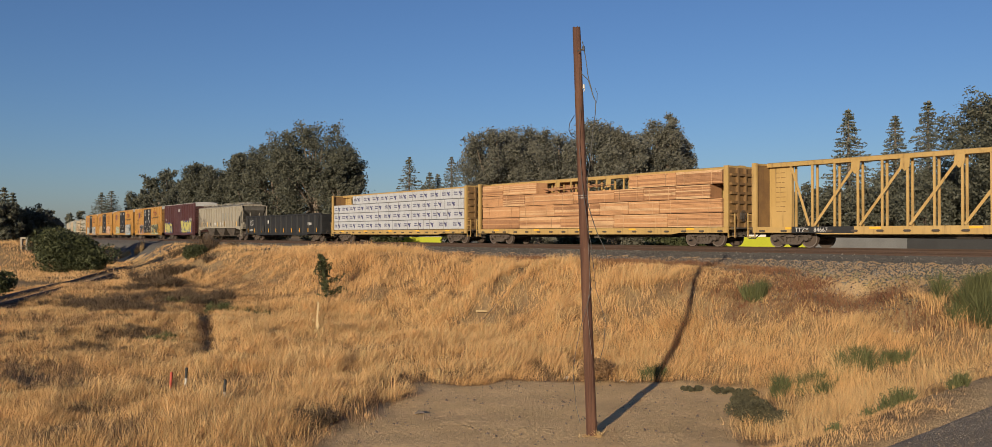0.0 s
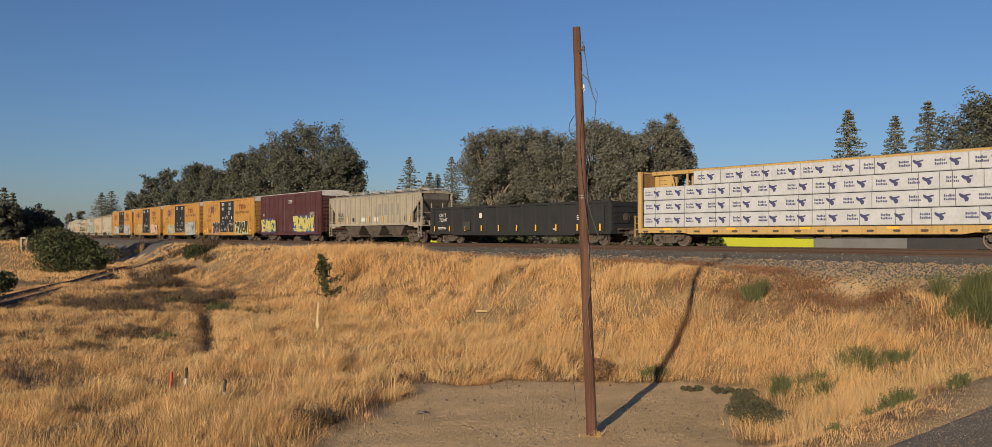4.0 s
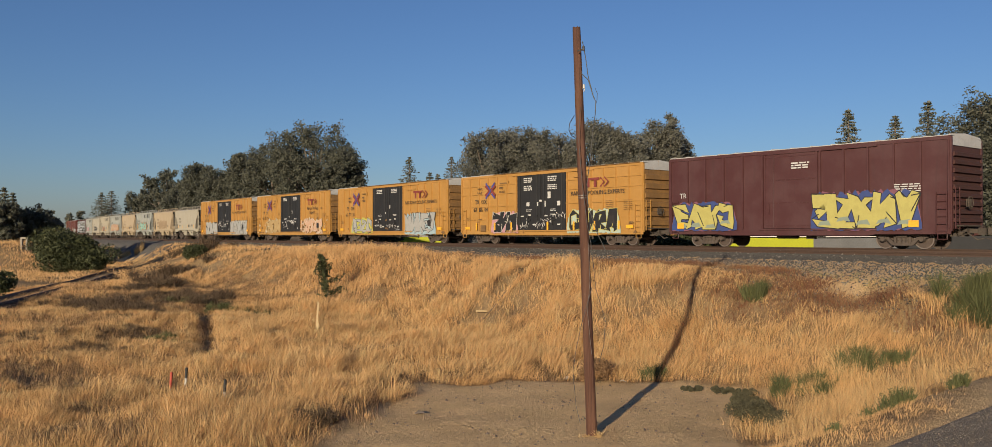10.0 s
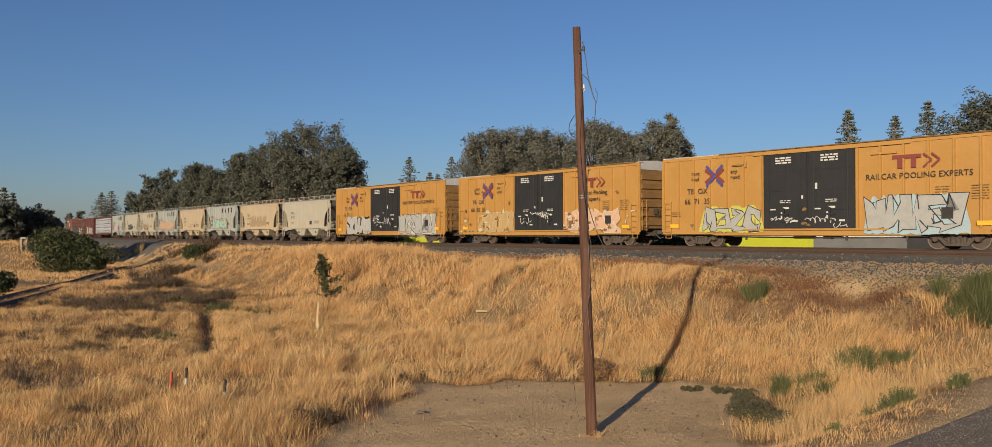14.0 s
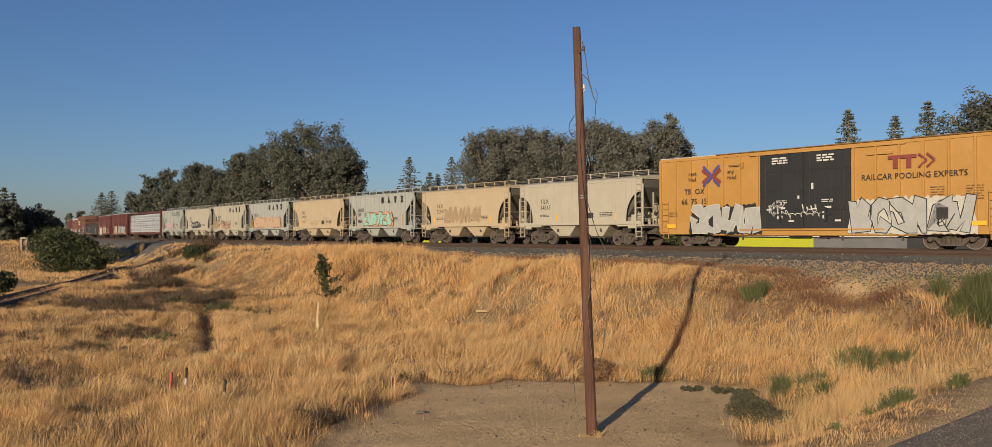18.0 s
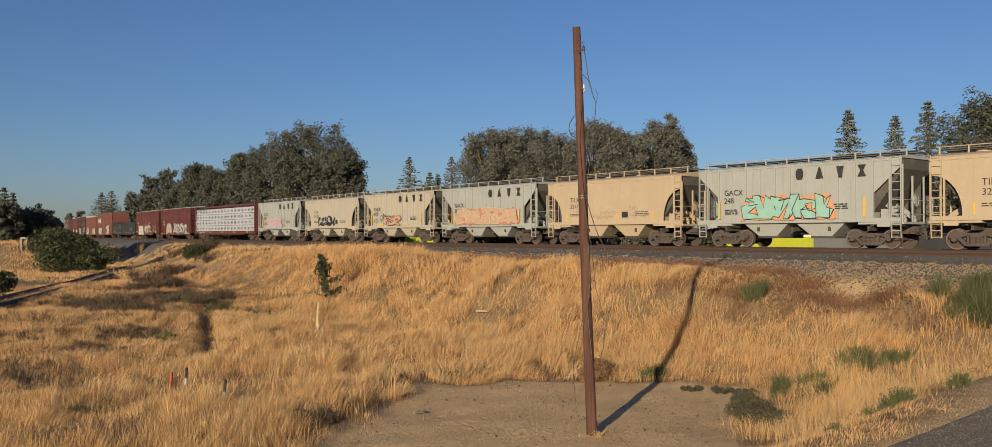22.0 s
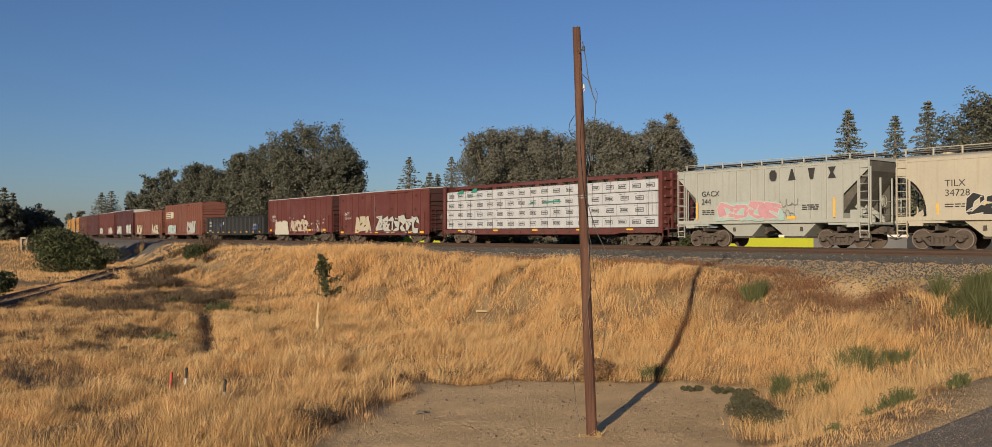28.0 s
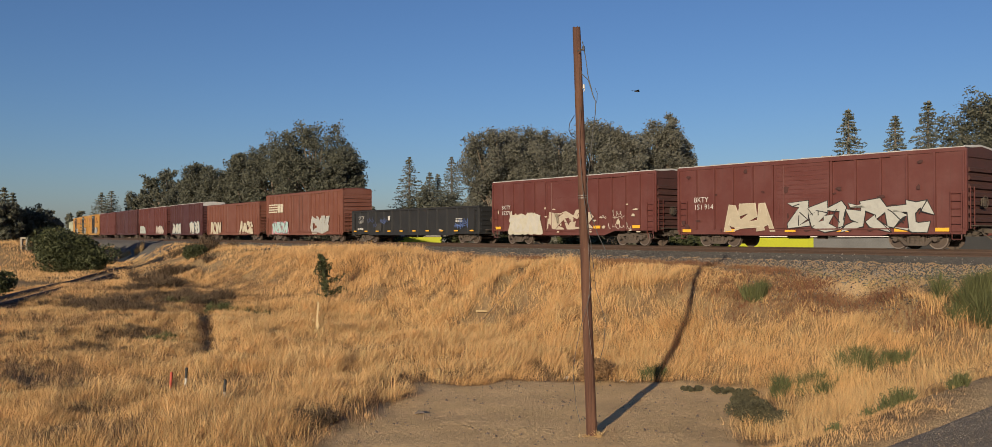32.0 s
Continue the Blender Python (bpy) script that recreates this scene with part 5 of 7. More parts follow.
    reflectors(car, [-h + 2.2 + k * 4.4 for k in range(5)], 0.93, -1.455, 0.55, 0.1)
    add_underframe(car, h, 0.45, 0.98)
    brake_wheel(car, h + 0.3, 1.7, -0.5, SOOT)
    add_couplers(car, h)
    for o in (-1, 1):
        add_truck(car, o * (h - 2.0))
    return car


def bare_lumber(car, seed):
    r = random.Random(seed)
    for side in (-1, 1):
        for tier in range(4):
            z = 1.10 + tier * 0.79
            x = -10.75
            while x < 10.2:
                ln = min(r.choice((2.44, 3.66, 4.27, 4.88)), 10.75 - x)
                if ln < 1.0:
                    break
                if not (tier == 3 and -6.2 < x < 2.2):
                    mt = r.choice((LUMBER, LUMBER, LUMBER_DARK))
                    ya, yb = (-1.36, -0.36) if side < 0 else (0.36, 1.40)
                    bundle = part("lumber_pack", Shape().box(x + 0.04, x + ln - 0.04, ya, yb, z, z + 0.75), mt, car, "banded bundle of sawn boards")
                    shift = r.uniform(-0.02, 0.02)
                    if side < 0:
                        for k in range(11):
                            a, b = r.uniform(-0.04, 0.02), r.uniform(-0.02, 0.04)
                            part("board", Shape().box(x + 0.03 + a, x + ln - 0.03 + b, -1.40 - shift - r.uniform(-0.03, 0.03), -1.30, z + k * 0.0685, z + k * 0.0685 + 0.058), r.choice((mt, mt, LUMBER_PALE, LUMBER, LUMBER_DARK)), bundle)
                    if side < 0:
                        for f in (0.2, 0.8):
                            part("strap", shared("bare_strap", lambda: Shape().box(-0.013, 0.013, -1.458, -1.450, -0.02, 0.75).mesh("strap", LUMBER_PALE)), None, bundle, "", (x + ln * f, 0, z))
                x += ln
    # a few boards lie loose on the broken top tier
    for k in range(14):
        x = r.uniform(-5.5, 1.0)
        a = r.uniform(-0.5, 0.5)
        s = Shape().beam((x, 3.60 + r.uniform(0, 0.25)), (x + r.uniform(1.2, 2.6), 3.60 + r.uniform(0, 0.3)), 0.05, -1.3 + 0.05 * k, -1.2 + 0.05 * k)
        part("loose_board", s, LUMBER_DARK, car)


def print_mesh(marks):
    """The dark print on the film of a pack, round its own middle."""
    g = Shape()
    if marks == "badge":
        for z, n in ((0.06, 6), (-0.10, 7)):
            for q in range(n):
                g.box(-0.60 + q * 0.078, -0.545 + q * 0.078, -0.004, 0, z, z + (0.115 if q in (0, 3) else 0.085))
        g.prism([(0.05, 0.20), (0.22, 0.12), (0.50, 0.17), (0.50, 0.10), (0.34, 0.06), (0.44, -0.02), (0.40, -0.16), (0.28, -0.18), (0.22, -0.04), (0.10, 0.02), (0.02, 0.12)], "y", -0.004, 0)
        return g.mesh("printed_label", PRINT_BLUE)
    else:
        for dz in (-0.13, 0.10):
            g.box(-0.33, 0.33, -0.004, 0, dz, dz + 0.035)
        for dx in (-0.33, 0.295):
            g.box(dx, dx + 0.035, -0.004, 0, -0.094, 0.099)
        for q in range(6):
            g.box(-0.26 + q * 0.085, -0.20 + q * 0.085, -0.004, 0, -0.05, 0.065)
        g.box(-0.45, -0.20, -0.004, 0, 0.24, 0.26)
    return g.mesh("printed_label", INK)


def wrapped_lumber(car, seed, tiers, marks):
    """Bundles in white film. marks: 'badge' small dark prints, 'frame' dark boxed labels."""
    r = random.Random(seed)
    hgt = (3.16 if marks == "badge" else 2.88) / tiers
    for side in (-1, 1):
        for tier in range(tiers):
            z = 1.10 + tier * hgt
            x = -10.8
            while x < 10.3:
                ln = min(r.choice((3.66, 4.88, 6.1)), 10.8 - x)
                if ln < 1.5:
                    ln = 10.8 - x
                if ln < 0.6:
                    break
                if not (marks == "badge" and tier == tiers - 1 and x < -8):
                    yo = side * (1.40 + r.uniform(-0.03, 0.02))
                    cut = 0.03
                    y0, y1 = min(side * 0.36, yo), max(side * 0.36, yo)
                    s = Shape().prism([(y0 + cut, z), (y1 - cut, z), (y1, z + cut), (y1, z + hgt - 0.07), (y1 - cut, z + hgt - 0.035), (y0 + cut, z + hgt - 0.035), (y0, z + hgt - 0.07), (y0, z + cut)], "x", x + 0.02, x + ln - 0.02)
                    bundle = part("lumber_pack", s, WRAP, car, "bundle of lumber wrapped in white printed film")
                    if side < 0:
                        step = 1.45 if marks == "badge" else 1.05
                        k = int(ln / step)
                        for i in range(k):
                            part("printed_label", shared(("print", marks), lambda: print_mesh(marks)), None, bundle, "", (x + (i + 0.5) * ln / k + r.uniform(-0.05, 0.05), yo, z + hgt * 0.46))
                        for f in (0.15, 0.5, 0.85):
                            part("strap", shared(("wrap_strap", tiers), lambda: Shape().box(-0.012, 0.012, -0.012, -0.006, 0.0, hgt - 0.035).mesh("strap", STEEL_BAND)), None, bundle, "", (x + ln * f, yo, z))
                x += ln

# ---------------------------------------------------------------- trees
def leaf_cloud(r, pts, size, droop=0.0, slim=1.0):
    """Pointed leaf sprays at points; returns vertices and triangles."""
    n = len(pts)
    u = r.normal(size=(n, 3))
    u[:, 2] = u[:, 2] * 0.7 - droop
    u /= np.linalg.norm(u, axis=1)[:, None]
    w = np.cross(u, r.normal(size=(n, 3)))
    w /= np.linalg.norm(w, axis=1)[:, None] + 1e-9
    ln = size * (0.6 + 0.8 * r.rand(n))[:, None]
    wd = ln * (0.28 + 0.25 * r.rand(n))[:, None] * slim
    a = pts - u * ln * 0.4
    v = np.stack([a + w * wd, pts + u * ln * 0.6, a - w * wd], 1).reshape(-1, 3)
    return v, 3 * np.arange(n)[:, None] + np.array([[0, 1, 2]])


def tree(name, label, category, x, y, height, spread, leaf, seed, lobes=14, leaves=9000, size=0.42, low=0.22, droop=0.15, group="", z=None, puff=1.15, slim=1.0):
    r = np.random.RandomState(seed)
    base = float(ground_z(np.array([x]), np.array([y]))[0]) if z is None else z
    t = thing(name, label, category, group, pose(x, y, base))
    tr = Shape()
    lean = r.uniform(-0.06, 0.06, 2) * height
    fork = (lean[0] * 0.5, lean[1] * 0.5, height * 0.42)
    tr.tube((0, 0, -0.3), (lean[0] * 0.25, lean[1] * 0.25, height * 0.2), 0.030 * height, 0.024 * height, 9)
    tr.tube((lean[0] * 0.25, lean[1] * 0.25, height * 0.2), fork, 0.024 * height, 0.018 * height, 9)
    cs, rs = [], []
    for k in range(lobes):
        h = low + (0.93 - low) * (k + r.rand()) / lobes
        prof = math.sin(min(1.0, (h - low + 0.16) / (0.72 - low + 0.16)) * math.pi / 2) if h < 0.72 else max(0.15, 1.0 - ((h - 0.72) / 0.30) ** 1.6)
        a = k * 2.4 + r.uniform(-0.6, 0.6)
        q = spread * prof * r.uniform(0.35, 0.85)
        cs.append((q * math.cos(a) + lean[0] * h, q * math.sin(a) + lean[1] * h, h * height))
        rs.append(spread * r.uniform(0.19, 0.36) * (0.55 + 0.45 * prof) * puff)
        p = Vector(fork) * (0.5 + 0.5 * r.rand())
        mid = (p + Vector(cs[-1])) / 2 + Vector((0, 0, 0.04 * height))
        tr.tube(p, mid, 0.010 * height, 0.007 * height, 6)
        tr.tube(mid, cs[-1], 0.007 * height, 0.002 * height, 5)
    part("trunk", tr, BARK, t, "forked trunk and limbs")
    cs, rs = np.array(cs), np.array(rs)
    # twigs scattered through each lobe carry the leaves
    pick = r.choice(lobes, leaves // 40, p=rs ** 2 / (rs ** 2).sum())
    d = r.normal(size=(len(pick), 3))
    d /= np.linalg.norm(d, axis=1)[:, None]
    out = (0.35 + 0.85 * r.rand(len(pick)) ** 0.8) * np.where(r.rand(len(pick)) < 0.13, r.uniform(1.2, 1.6, len(pick)), 1.0)
    tw = cs[pick] + d * (rs[pick] * out)[:, None] * np.array([1, 1, 0.9])
    pts = np.repeat(tw, 40, 0) + r.normal(size=(len(tw) * 40, 3)) * (0.048 * spread + 0.09) * np.array([1, 1, 0.9])
    v, f = leaf_cloud(r, pts, size, droop, slim)
    cr = new("crown", big_mesh("crown", v, None, leaf, f))
    cr.parent = t
    return t


def conifer(x, y, height, spread, seed, label="dark green redwood with layered boughs", leaves=6000):
    r = np.random.RandomState(seed)
    base = float(ground_z(np.array([x]), np.array([y]))[0])
    t = thing("conifer", label, "tree", "conifers", pose(x, y, base))
    part("trunk", Shape().tube((0, 0, -0.3), (0, 0, height * 0.98), 0.022 * height, 0.004 * height, 8), BARK, t)
    pts = []
    limbs = Shape()
    h = 0.07
    while h < 0.985:
        reach = spread * (1 - h) ** 0.86 + 0.12
        m = max(5, int(9 * (1 - h) + 4))
        turn = r.uniform(0, 6.283)
        for j in range(m):
            a = turn + (j + r.uniform(-0.3, 0.3)) * 6.283 / m
            ln = reach * r.uniform(0.62, 1.12)
            rise = r.uniform(-0.10, 0.08)
            k = max(10, int(leaves * (0.25 + 0.75 * ln / spread) / 190))
            u = r.rand(k) ** 0.65
            fan = (0.10 + 0.16 * ln * (1 - u) * u * 2.2) * r.normal(size=k)
            px = np.cos(a) * u * ln - np.sin(a) * fan
            py = np.sin(a) * u * ln + np.cos(a) * fan
            pz = h * height + rise * ln + ln * (-0.42 * u + 0.26 * u * u) + r.normal(size=k) * 0.06
            pts.append(np.stack([px, py, pz], 1))
            if ln > 0.8:
                limbs.tube((0, 0, h * height), (math.cos(a) * ln * 0.8, math.sin(a) * ln * 0.8, h * height + rise * ln - 0.17 * ln), 0.035, 0.01, 3)
        h += r.uniform(0.42, 0.66) / height * (0.65 + 0.35 * reach / spread)
    part("boughs", limbs, BARK, t)
    v, f = leaf_cloud(r, np.concatenate(pts), 0.30, 0.1, 0.62)
    cr = new("crown", big_mesh("crown", v, None, LEAF_CON, f))
    cr.parent = t
    return t


def bush(label, x, y, w, h, leaf, seed, leaves=3000, size=0.22, name="bush", twig=None, depth=None, slim=1.0, rise=0.05):
    r = np.random.RandomState(seed)
    base = float(ground_z(np.array([x]), np.array([y]))[0])
    t = thing(name, label, "bush", "", pose(x, y, base))
    st = Shape()
    cs = []
    for k in range(9):
        a = k * 2.4
        q = w * 0.36 * r.uniform(0.1, 1.0)
        c = (q * math.cos(a), q * math.sin(a) * (depth or 0.8), h * r.uniform(0.3, 0.72))
        cs.append(c)
        st.tube((c[0] * 0.15, c[1] * 0.15, -0.1), c, 0.025 * h + 0.008, 0.006, 5)
    part("stems", st, twig or BARK, t)
    cs = np.array(cs)
    pick = r.choice(9, leaves)
    d = r.normal(size=(leaves, 3))
    d /= np.linalg.norm(d, axis=1)[:, None]
    rad = np.minimum(w * 0.26, h * 0.45) * (0.55 + 0.5 * r.rand(leaves))
    pts = cs[pick] + d * rad[:, None] * np.array([1.15, 1.0, 0.85])
    pts[:, 2] = np.abs(pts[:, 2]) + 0.02
    v, f = leaf_cloud(r, pts, size, -rise, slim)
    ob = new("foliage", big_mesh("foliage", v, None, leaf, f))
    ob.parent = t
    return t


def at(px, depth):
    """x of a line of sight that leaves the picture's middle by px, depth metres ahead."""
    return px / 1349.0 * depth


def build_trees():
    # grove behind the line
    E = "grey-green eucalyptus with loose hanging foliage behind the track"
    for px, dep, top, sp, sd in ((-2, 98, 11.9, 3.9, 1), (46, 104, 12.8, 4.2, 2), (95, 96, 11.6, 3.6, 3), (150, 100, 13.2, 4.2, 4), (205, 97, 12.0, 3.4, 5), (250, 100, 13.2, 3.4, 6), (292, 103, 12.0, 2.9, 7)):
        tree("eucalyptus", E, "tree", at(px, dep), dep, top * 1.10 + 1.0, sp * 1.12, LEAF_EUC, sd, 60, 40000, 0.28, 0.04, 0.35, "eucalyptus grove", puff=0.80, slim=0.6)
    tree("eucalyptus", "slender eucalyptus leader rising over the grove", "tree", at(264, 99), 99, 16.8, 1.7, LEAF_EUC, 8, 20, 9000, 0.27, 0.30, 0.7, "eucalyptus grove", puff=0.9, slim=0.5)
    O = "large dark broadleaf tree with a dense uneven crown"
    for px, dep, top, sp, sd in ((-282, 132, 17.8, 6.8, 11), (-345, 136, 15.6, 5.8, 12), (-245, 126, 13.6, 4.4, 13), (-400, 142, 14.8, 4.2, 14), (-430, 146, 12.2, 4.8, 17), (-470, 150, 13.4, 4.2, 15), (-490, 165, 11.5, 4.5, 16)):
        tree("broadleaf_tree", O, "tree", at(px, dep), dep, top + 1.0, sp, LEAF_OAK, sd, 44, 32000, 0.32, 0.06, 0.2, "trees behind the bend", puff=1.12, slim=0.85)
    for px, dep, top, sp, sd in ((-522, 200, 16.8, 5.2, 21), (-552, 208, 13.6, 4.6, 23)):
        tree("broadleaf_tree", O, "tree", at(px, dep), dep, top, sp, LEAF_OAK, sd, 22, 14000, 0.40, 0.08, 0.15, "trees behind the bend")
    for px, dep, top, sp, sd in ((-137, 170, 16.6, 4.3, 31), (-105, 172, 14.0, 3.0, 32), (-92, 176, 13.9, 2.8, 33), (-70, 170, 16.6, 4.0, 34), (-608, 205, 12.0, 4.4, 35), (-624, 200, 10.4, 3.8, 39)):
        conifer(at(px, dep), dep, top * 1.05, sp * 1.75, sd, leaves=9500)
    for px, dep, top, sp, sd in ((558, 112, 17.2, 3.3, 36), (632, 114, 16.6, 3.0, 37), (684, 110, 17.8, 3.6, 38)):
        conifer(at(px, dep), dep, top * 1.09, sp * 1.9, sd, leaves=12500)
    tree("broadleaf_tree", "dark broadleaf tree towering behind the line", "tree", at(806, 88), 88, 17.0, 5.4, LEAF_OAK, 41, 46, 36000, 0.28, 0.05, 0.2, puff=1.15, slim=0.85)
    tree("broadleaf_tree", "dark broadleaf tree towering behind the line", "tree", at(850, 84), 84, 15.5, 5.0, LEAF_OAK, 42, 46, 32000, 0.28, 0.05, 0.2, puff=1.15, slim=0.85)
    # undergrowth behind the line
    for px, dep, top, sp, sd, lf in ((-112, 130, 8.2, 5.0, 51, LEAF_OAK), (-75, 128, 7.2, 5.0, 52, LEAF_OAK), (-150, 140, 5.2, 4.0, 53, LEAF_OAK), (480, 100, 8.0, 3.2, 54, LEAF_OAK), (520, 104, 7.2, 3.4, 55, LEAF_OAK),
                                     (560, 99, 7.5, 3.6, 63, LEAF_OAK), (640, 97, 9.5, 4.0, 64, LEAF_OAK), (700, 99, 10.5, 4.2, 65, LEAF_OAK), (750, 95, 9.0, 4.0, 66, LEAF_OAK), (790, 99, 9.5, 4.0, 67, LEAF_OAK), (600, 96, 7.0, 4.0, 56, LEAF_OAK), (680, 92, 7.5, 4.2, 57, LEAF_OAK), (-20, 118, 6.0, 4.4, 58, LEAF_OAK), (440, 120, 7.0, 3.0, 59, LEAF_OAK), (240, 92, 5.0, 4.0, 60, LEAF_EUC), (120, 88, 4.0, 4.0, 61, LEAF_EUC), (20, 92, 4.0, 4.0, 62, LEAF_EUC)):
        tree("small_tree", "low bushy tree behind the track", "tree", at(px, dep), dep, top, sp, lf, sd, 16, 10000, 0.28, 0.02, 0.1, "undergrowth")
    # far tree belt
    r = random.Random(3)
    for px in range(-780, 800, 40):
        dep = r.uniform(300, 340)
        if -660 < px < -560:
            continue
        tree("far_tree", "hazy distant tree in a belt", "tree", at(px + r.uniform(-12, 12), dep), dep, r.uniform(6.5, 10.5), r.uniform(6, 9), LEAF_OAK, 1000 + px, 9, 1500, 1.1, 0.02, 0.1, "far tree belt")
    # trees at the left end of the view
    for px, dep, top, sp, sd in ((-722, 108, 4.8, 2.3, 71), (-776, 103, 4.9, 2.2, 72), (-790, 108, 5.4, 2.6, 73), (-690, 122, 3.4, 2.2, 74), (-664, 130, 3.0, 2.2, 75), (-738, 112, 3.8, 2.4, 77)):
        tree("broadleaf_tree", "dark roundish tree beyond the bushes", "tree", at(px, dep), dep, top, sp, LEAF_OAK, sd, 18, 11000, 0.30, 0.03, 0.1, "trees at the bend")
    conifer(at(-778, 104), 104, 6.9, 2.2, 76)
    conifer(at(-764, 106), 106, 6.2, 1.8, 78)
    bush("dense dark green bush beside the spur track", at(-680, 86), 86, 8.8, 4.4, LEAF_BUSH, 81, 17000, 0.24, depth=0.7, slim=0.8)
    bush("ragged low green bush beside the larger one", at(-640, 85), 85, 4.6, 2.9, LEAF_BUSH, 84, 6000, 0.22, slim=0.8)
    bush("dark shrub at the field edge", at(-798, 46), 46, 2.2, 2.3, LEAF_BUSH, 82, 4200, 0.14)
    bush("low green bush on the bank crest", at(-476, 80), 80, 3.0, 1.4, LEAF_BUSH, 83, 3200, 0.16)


# ---------------------------------------------------------------- grass
def blades(name, x, y, height, width, lean, material, label, category, seed, bend=0.28):
    """Pointed blades that arch over at the middle. lean: (n, 2) tip offset as a share of the height."""
    r = np.random.RandomState(seed)
    n = len(x)
    z = ground_z(x, y) - 0.03
    a = r.uniform(0, 6.283, n)
    cx, cy = np.cos(a) * width, np.sin(a) * width
    mx, my, mz = x + lean[:, 0] * height * bend, y + lean[:, 1] * height * bend, z + height * 0.52
    drop = np.clip(1 - 0.42 * (lean ** 2).sum(1), 0.25, 1)
    tip = np.stack([x + lean[:, 0] * height, y + lean[:, 1] * height, z + height * drop], 1)
    v = np.stack([np.stack([x, y, z], 1), np.stack([mx + cx, my + cy, mz], 1), tip, np.stack([mx - cx, my - cy, mz], 1)], 1).reshape(-1, 3)
    k = 4 * np.arange(n)[:, None]
    tagged(new(name, big_mesh(name, v, None, material, np.concatenate([k + np.array([[0, 1, 3]]), k + np.array([[1, 2, 3]])]))), label, category, kind="stuff")


def tufts(r, n, x0, x1, y0, y1, per, keep, spread=0.16):
    """Tuft centres kept with a chance, then blades round them: x, y, the tuft's index and each blade's way out from its middle."""
    x, y = r.uniform(x0, x1, n), r.uniform(y0, y1, n)
    k = r.rand(n) < keep(x, y)
    x, y = x[k], y[k]
    i = np.repeat(np.arange(len(x)), per)
    o = r.normal(size=(len(i), 2))
    return x[i] + o[:, 0] * spread, y[i] + o[:, 1] * spread, i, o


def spur_x(y):
    """Where the old spur track runs, left of the field."""
    return np.interp(y, [0, 22, 47.5, 74.6, 100, 140], [-19, -22, -27.6, -35, -42.5, -54])


def off_spur(x, y):
    return 0.30 + 0.70 * smooth(np.abs(x - spur_x(y)) + 0.4 * wobble(x, y, 1.6, 27), 0.5, 1.4)


def crest_weeds(x, y):
    """1 where rust-brown weeds hold the crest of the bank."""
    d, s = off_track(x, y)
    e = grass_edge(s)
    return smooth(d, e - 1.0, e - 0.2) * (1 - smooth(d + 0.7 * wobble(x, y, 2.2, 33), e + 1.8, e + 3.8)) * smooth(s, -19, -12) * smooth(wobble(x, y, 3, 31), -0.55, 0.1)


def grass_keep(x, y):
    d, s = off_track(x, y)
    lim = grass_edge(s)
    k = smooth(d + 0.6 * wobble(x, y, 2, 11), lim, lim + 1.0) * (1 - pad_mask(x, y))
    k = k * smooth(road_off(x, y) + 0.18 * wobble(x, y, 0.8, 12), 0.08, 0.42) * off_spur(x, y)
    k = k * (1 - 0.72 * crest_weeds(x, y))
    thin = 0.25 + 0.75 * smooth(wobble(x, y, 4, 13) + 0.5 * wobble(x, y, 1.3, 14), -0.7, 0.25)
    k = k * (1 - 0.9 * np.exp(-((x + 11.5 + 0.35 * (y - 34)) / 0.45) ** 2) * smooth(y, 32, 34.5) * (1 - smooth(y, 43, 46)))
    u = s + 4.07 - 0.38 * (d - 11.35)
    k = k * (1 - 0.95 * np.exp(-((u + 0.3) / 0.32) ** 2) * (d < 16.3))
    k = k * (1 - 0.15 * smooth(u, -0.2, 0.3) * (1 - smooth(u, 2.2, 4.0)) * (1 - smooth(d, 11.5, 14.5)))
    return k * thin * (np.abs(x) < 0.66 * y + 4)


def grass_height(x, y):
    """Share of full height: short near the gravel, lodged or grazed in patches."""
    d, s = off_track(x, y)
    near = smooth(d - grass_edge(s), 0.3, 3.2)
    low = near + (1 - near) * (1 - smooth(s, -24, -8))
    u = s + 4.07 - 0.38 * (d - 11.35)
    low = low * (1 - 0.25 * smooth(u, -1.0, -0.4) * (1 - smooth(u, 1.6, 3.2)) * (1 - smooth(d, 15.5, 17.5)))
    left = 1 - 0.45 * smooth(-x - 0.1 * y, 5, 12)
    return left * (0.22 + 0.78 * low) * (0.22 + 0.78 * smooth(road_off(x, y), 0.5, 5.5)) * (0.62 + 0.38 * smooth(wobble(x, y, 5, 24) + 0.6 * wobble(x, y, 1.7, 25), -0.7, 0.7))


def wind(r, x, y, i, o):
    """Lean of each blade: swathes laid over together, each tuft fanning out, and some scatter."""
    a = 0.25 + 1.5 * wobble(x, y, 5, 21) + 1.1 * wobble(x, y, 1.5, 22)
    m = 0.20 + 0.50 * smooth(wobble(x, y, 3.2, 23), -0.2, 0.9)
    tu = r.normal(size=(i.max() + 1, 2))[i] * 0.30
    return np.stack([np.cos(a) * m, np.sin(a) * m * 0.6], 1) + tu + o * 0.20 + r.normal(size=(len(x), 2)) * 0.16


def clumps(x, y):
    """Uneven stand of the grass, waist-high tussocks beside lower hollows."""
    return 0.72 + 0.36 * smooth(wobble(x, y, 2.1, 51) + 0.7 * wobble(x, y, 0.8, 52), -0.5, 0.7)


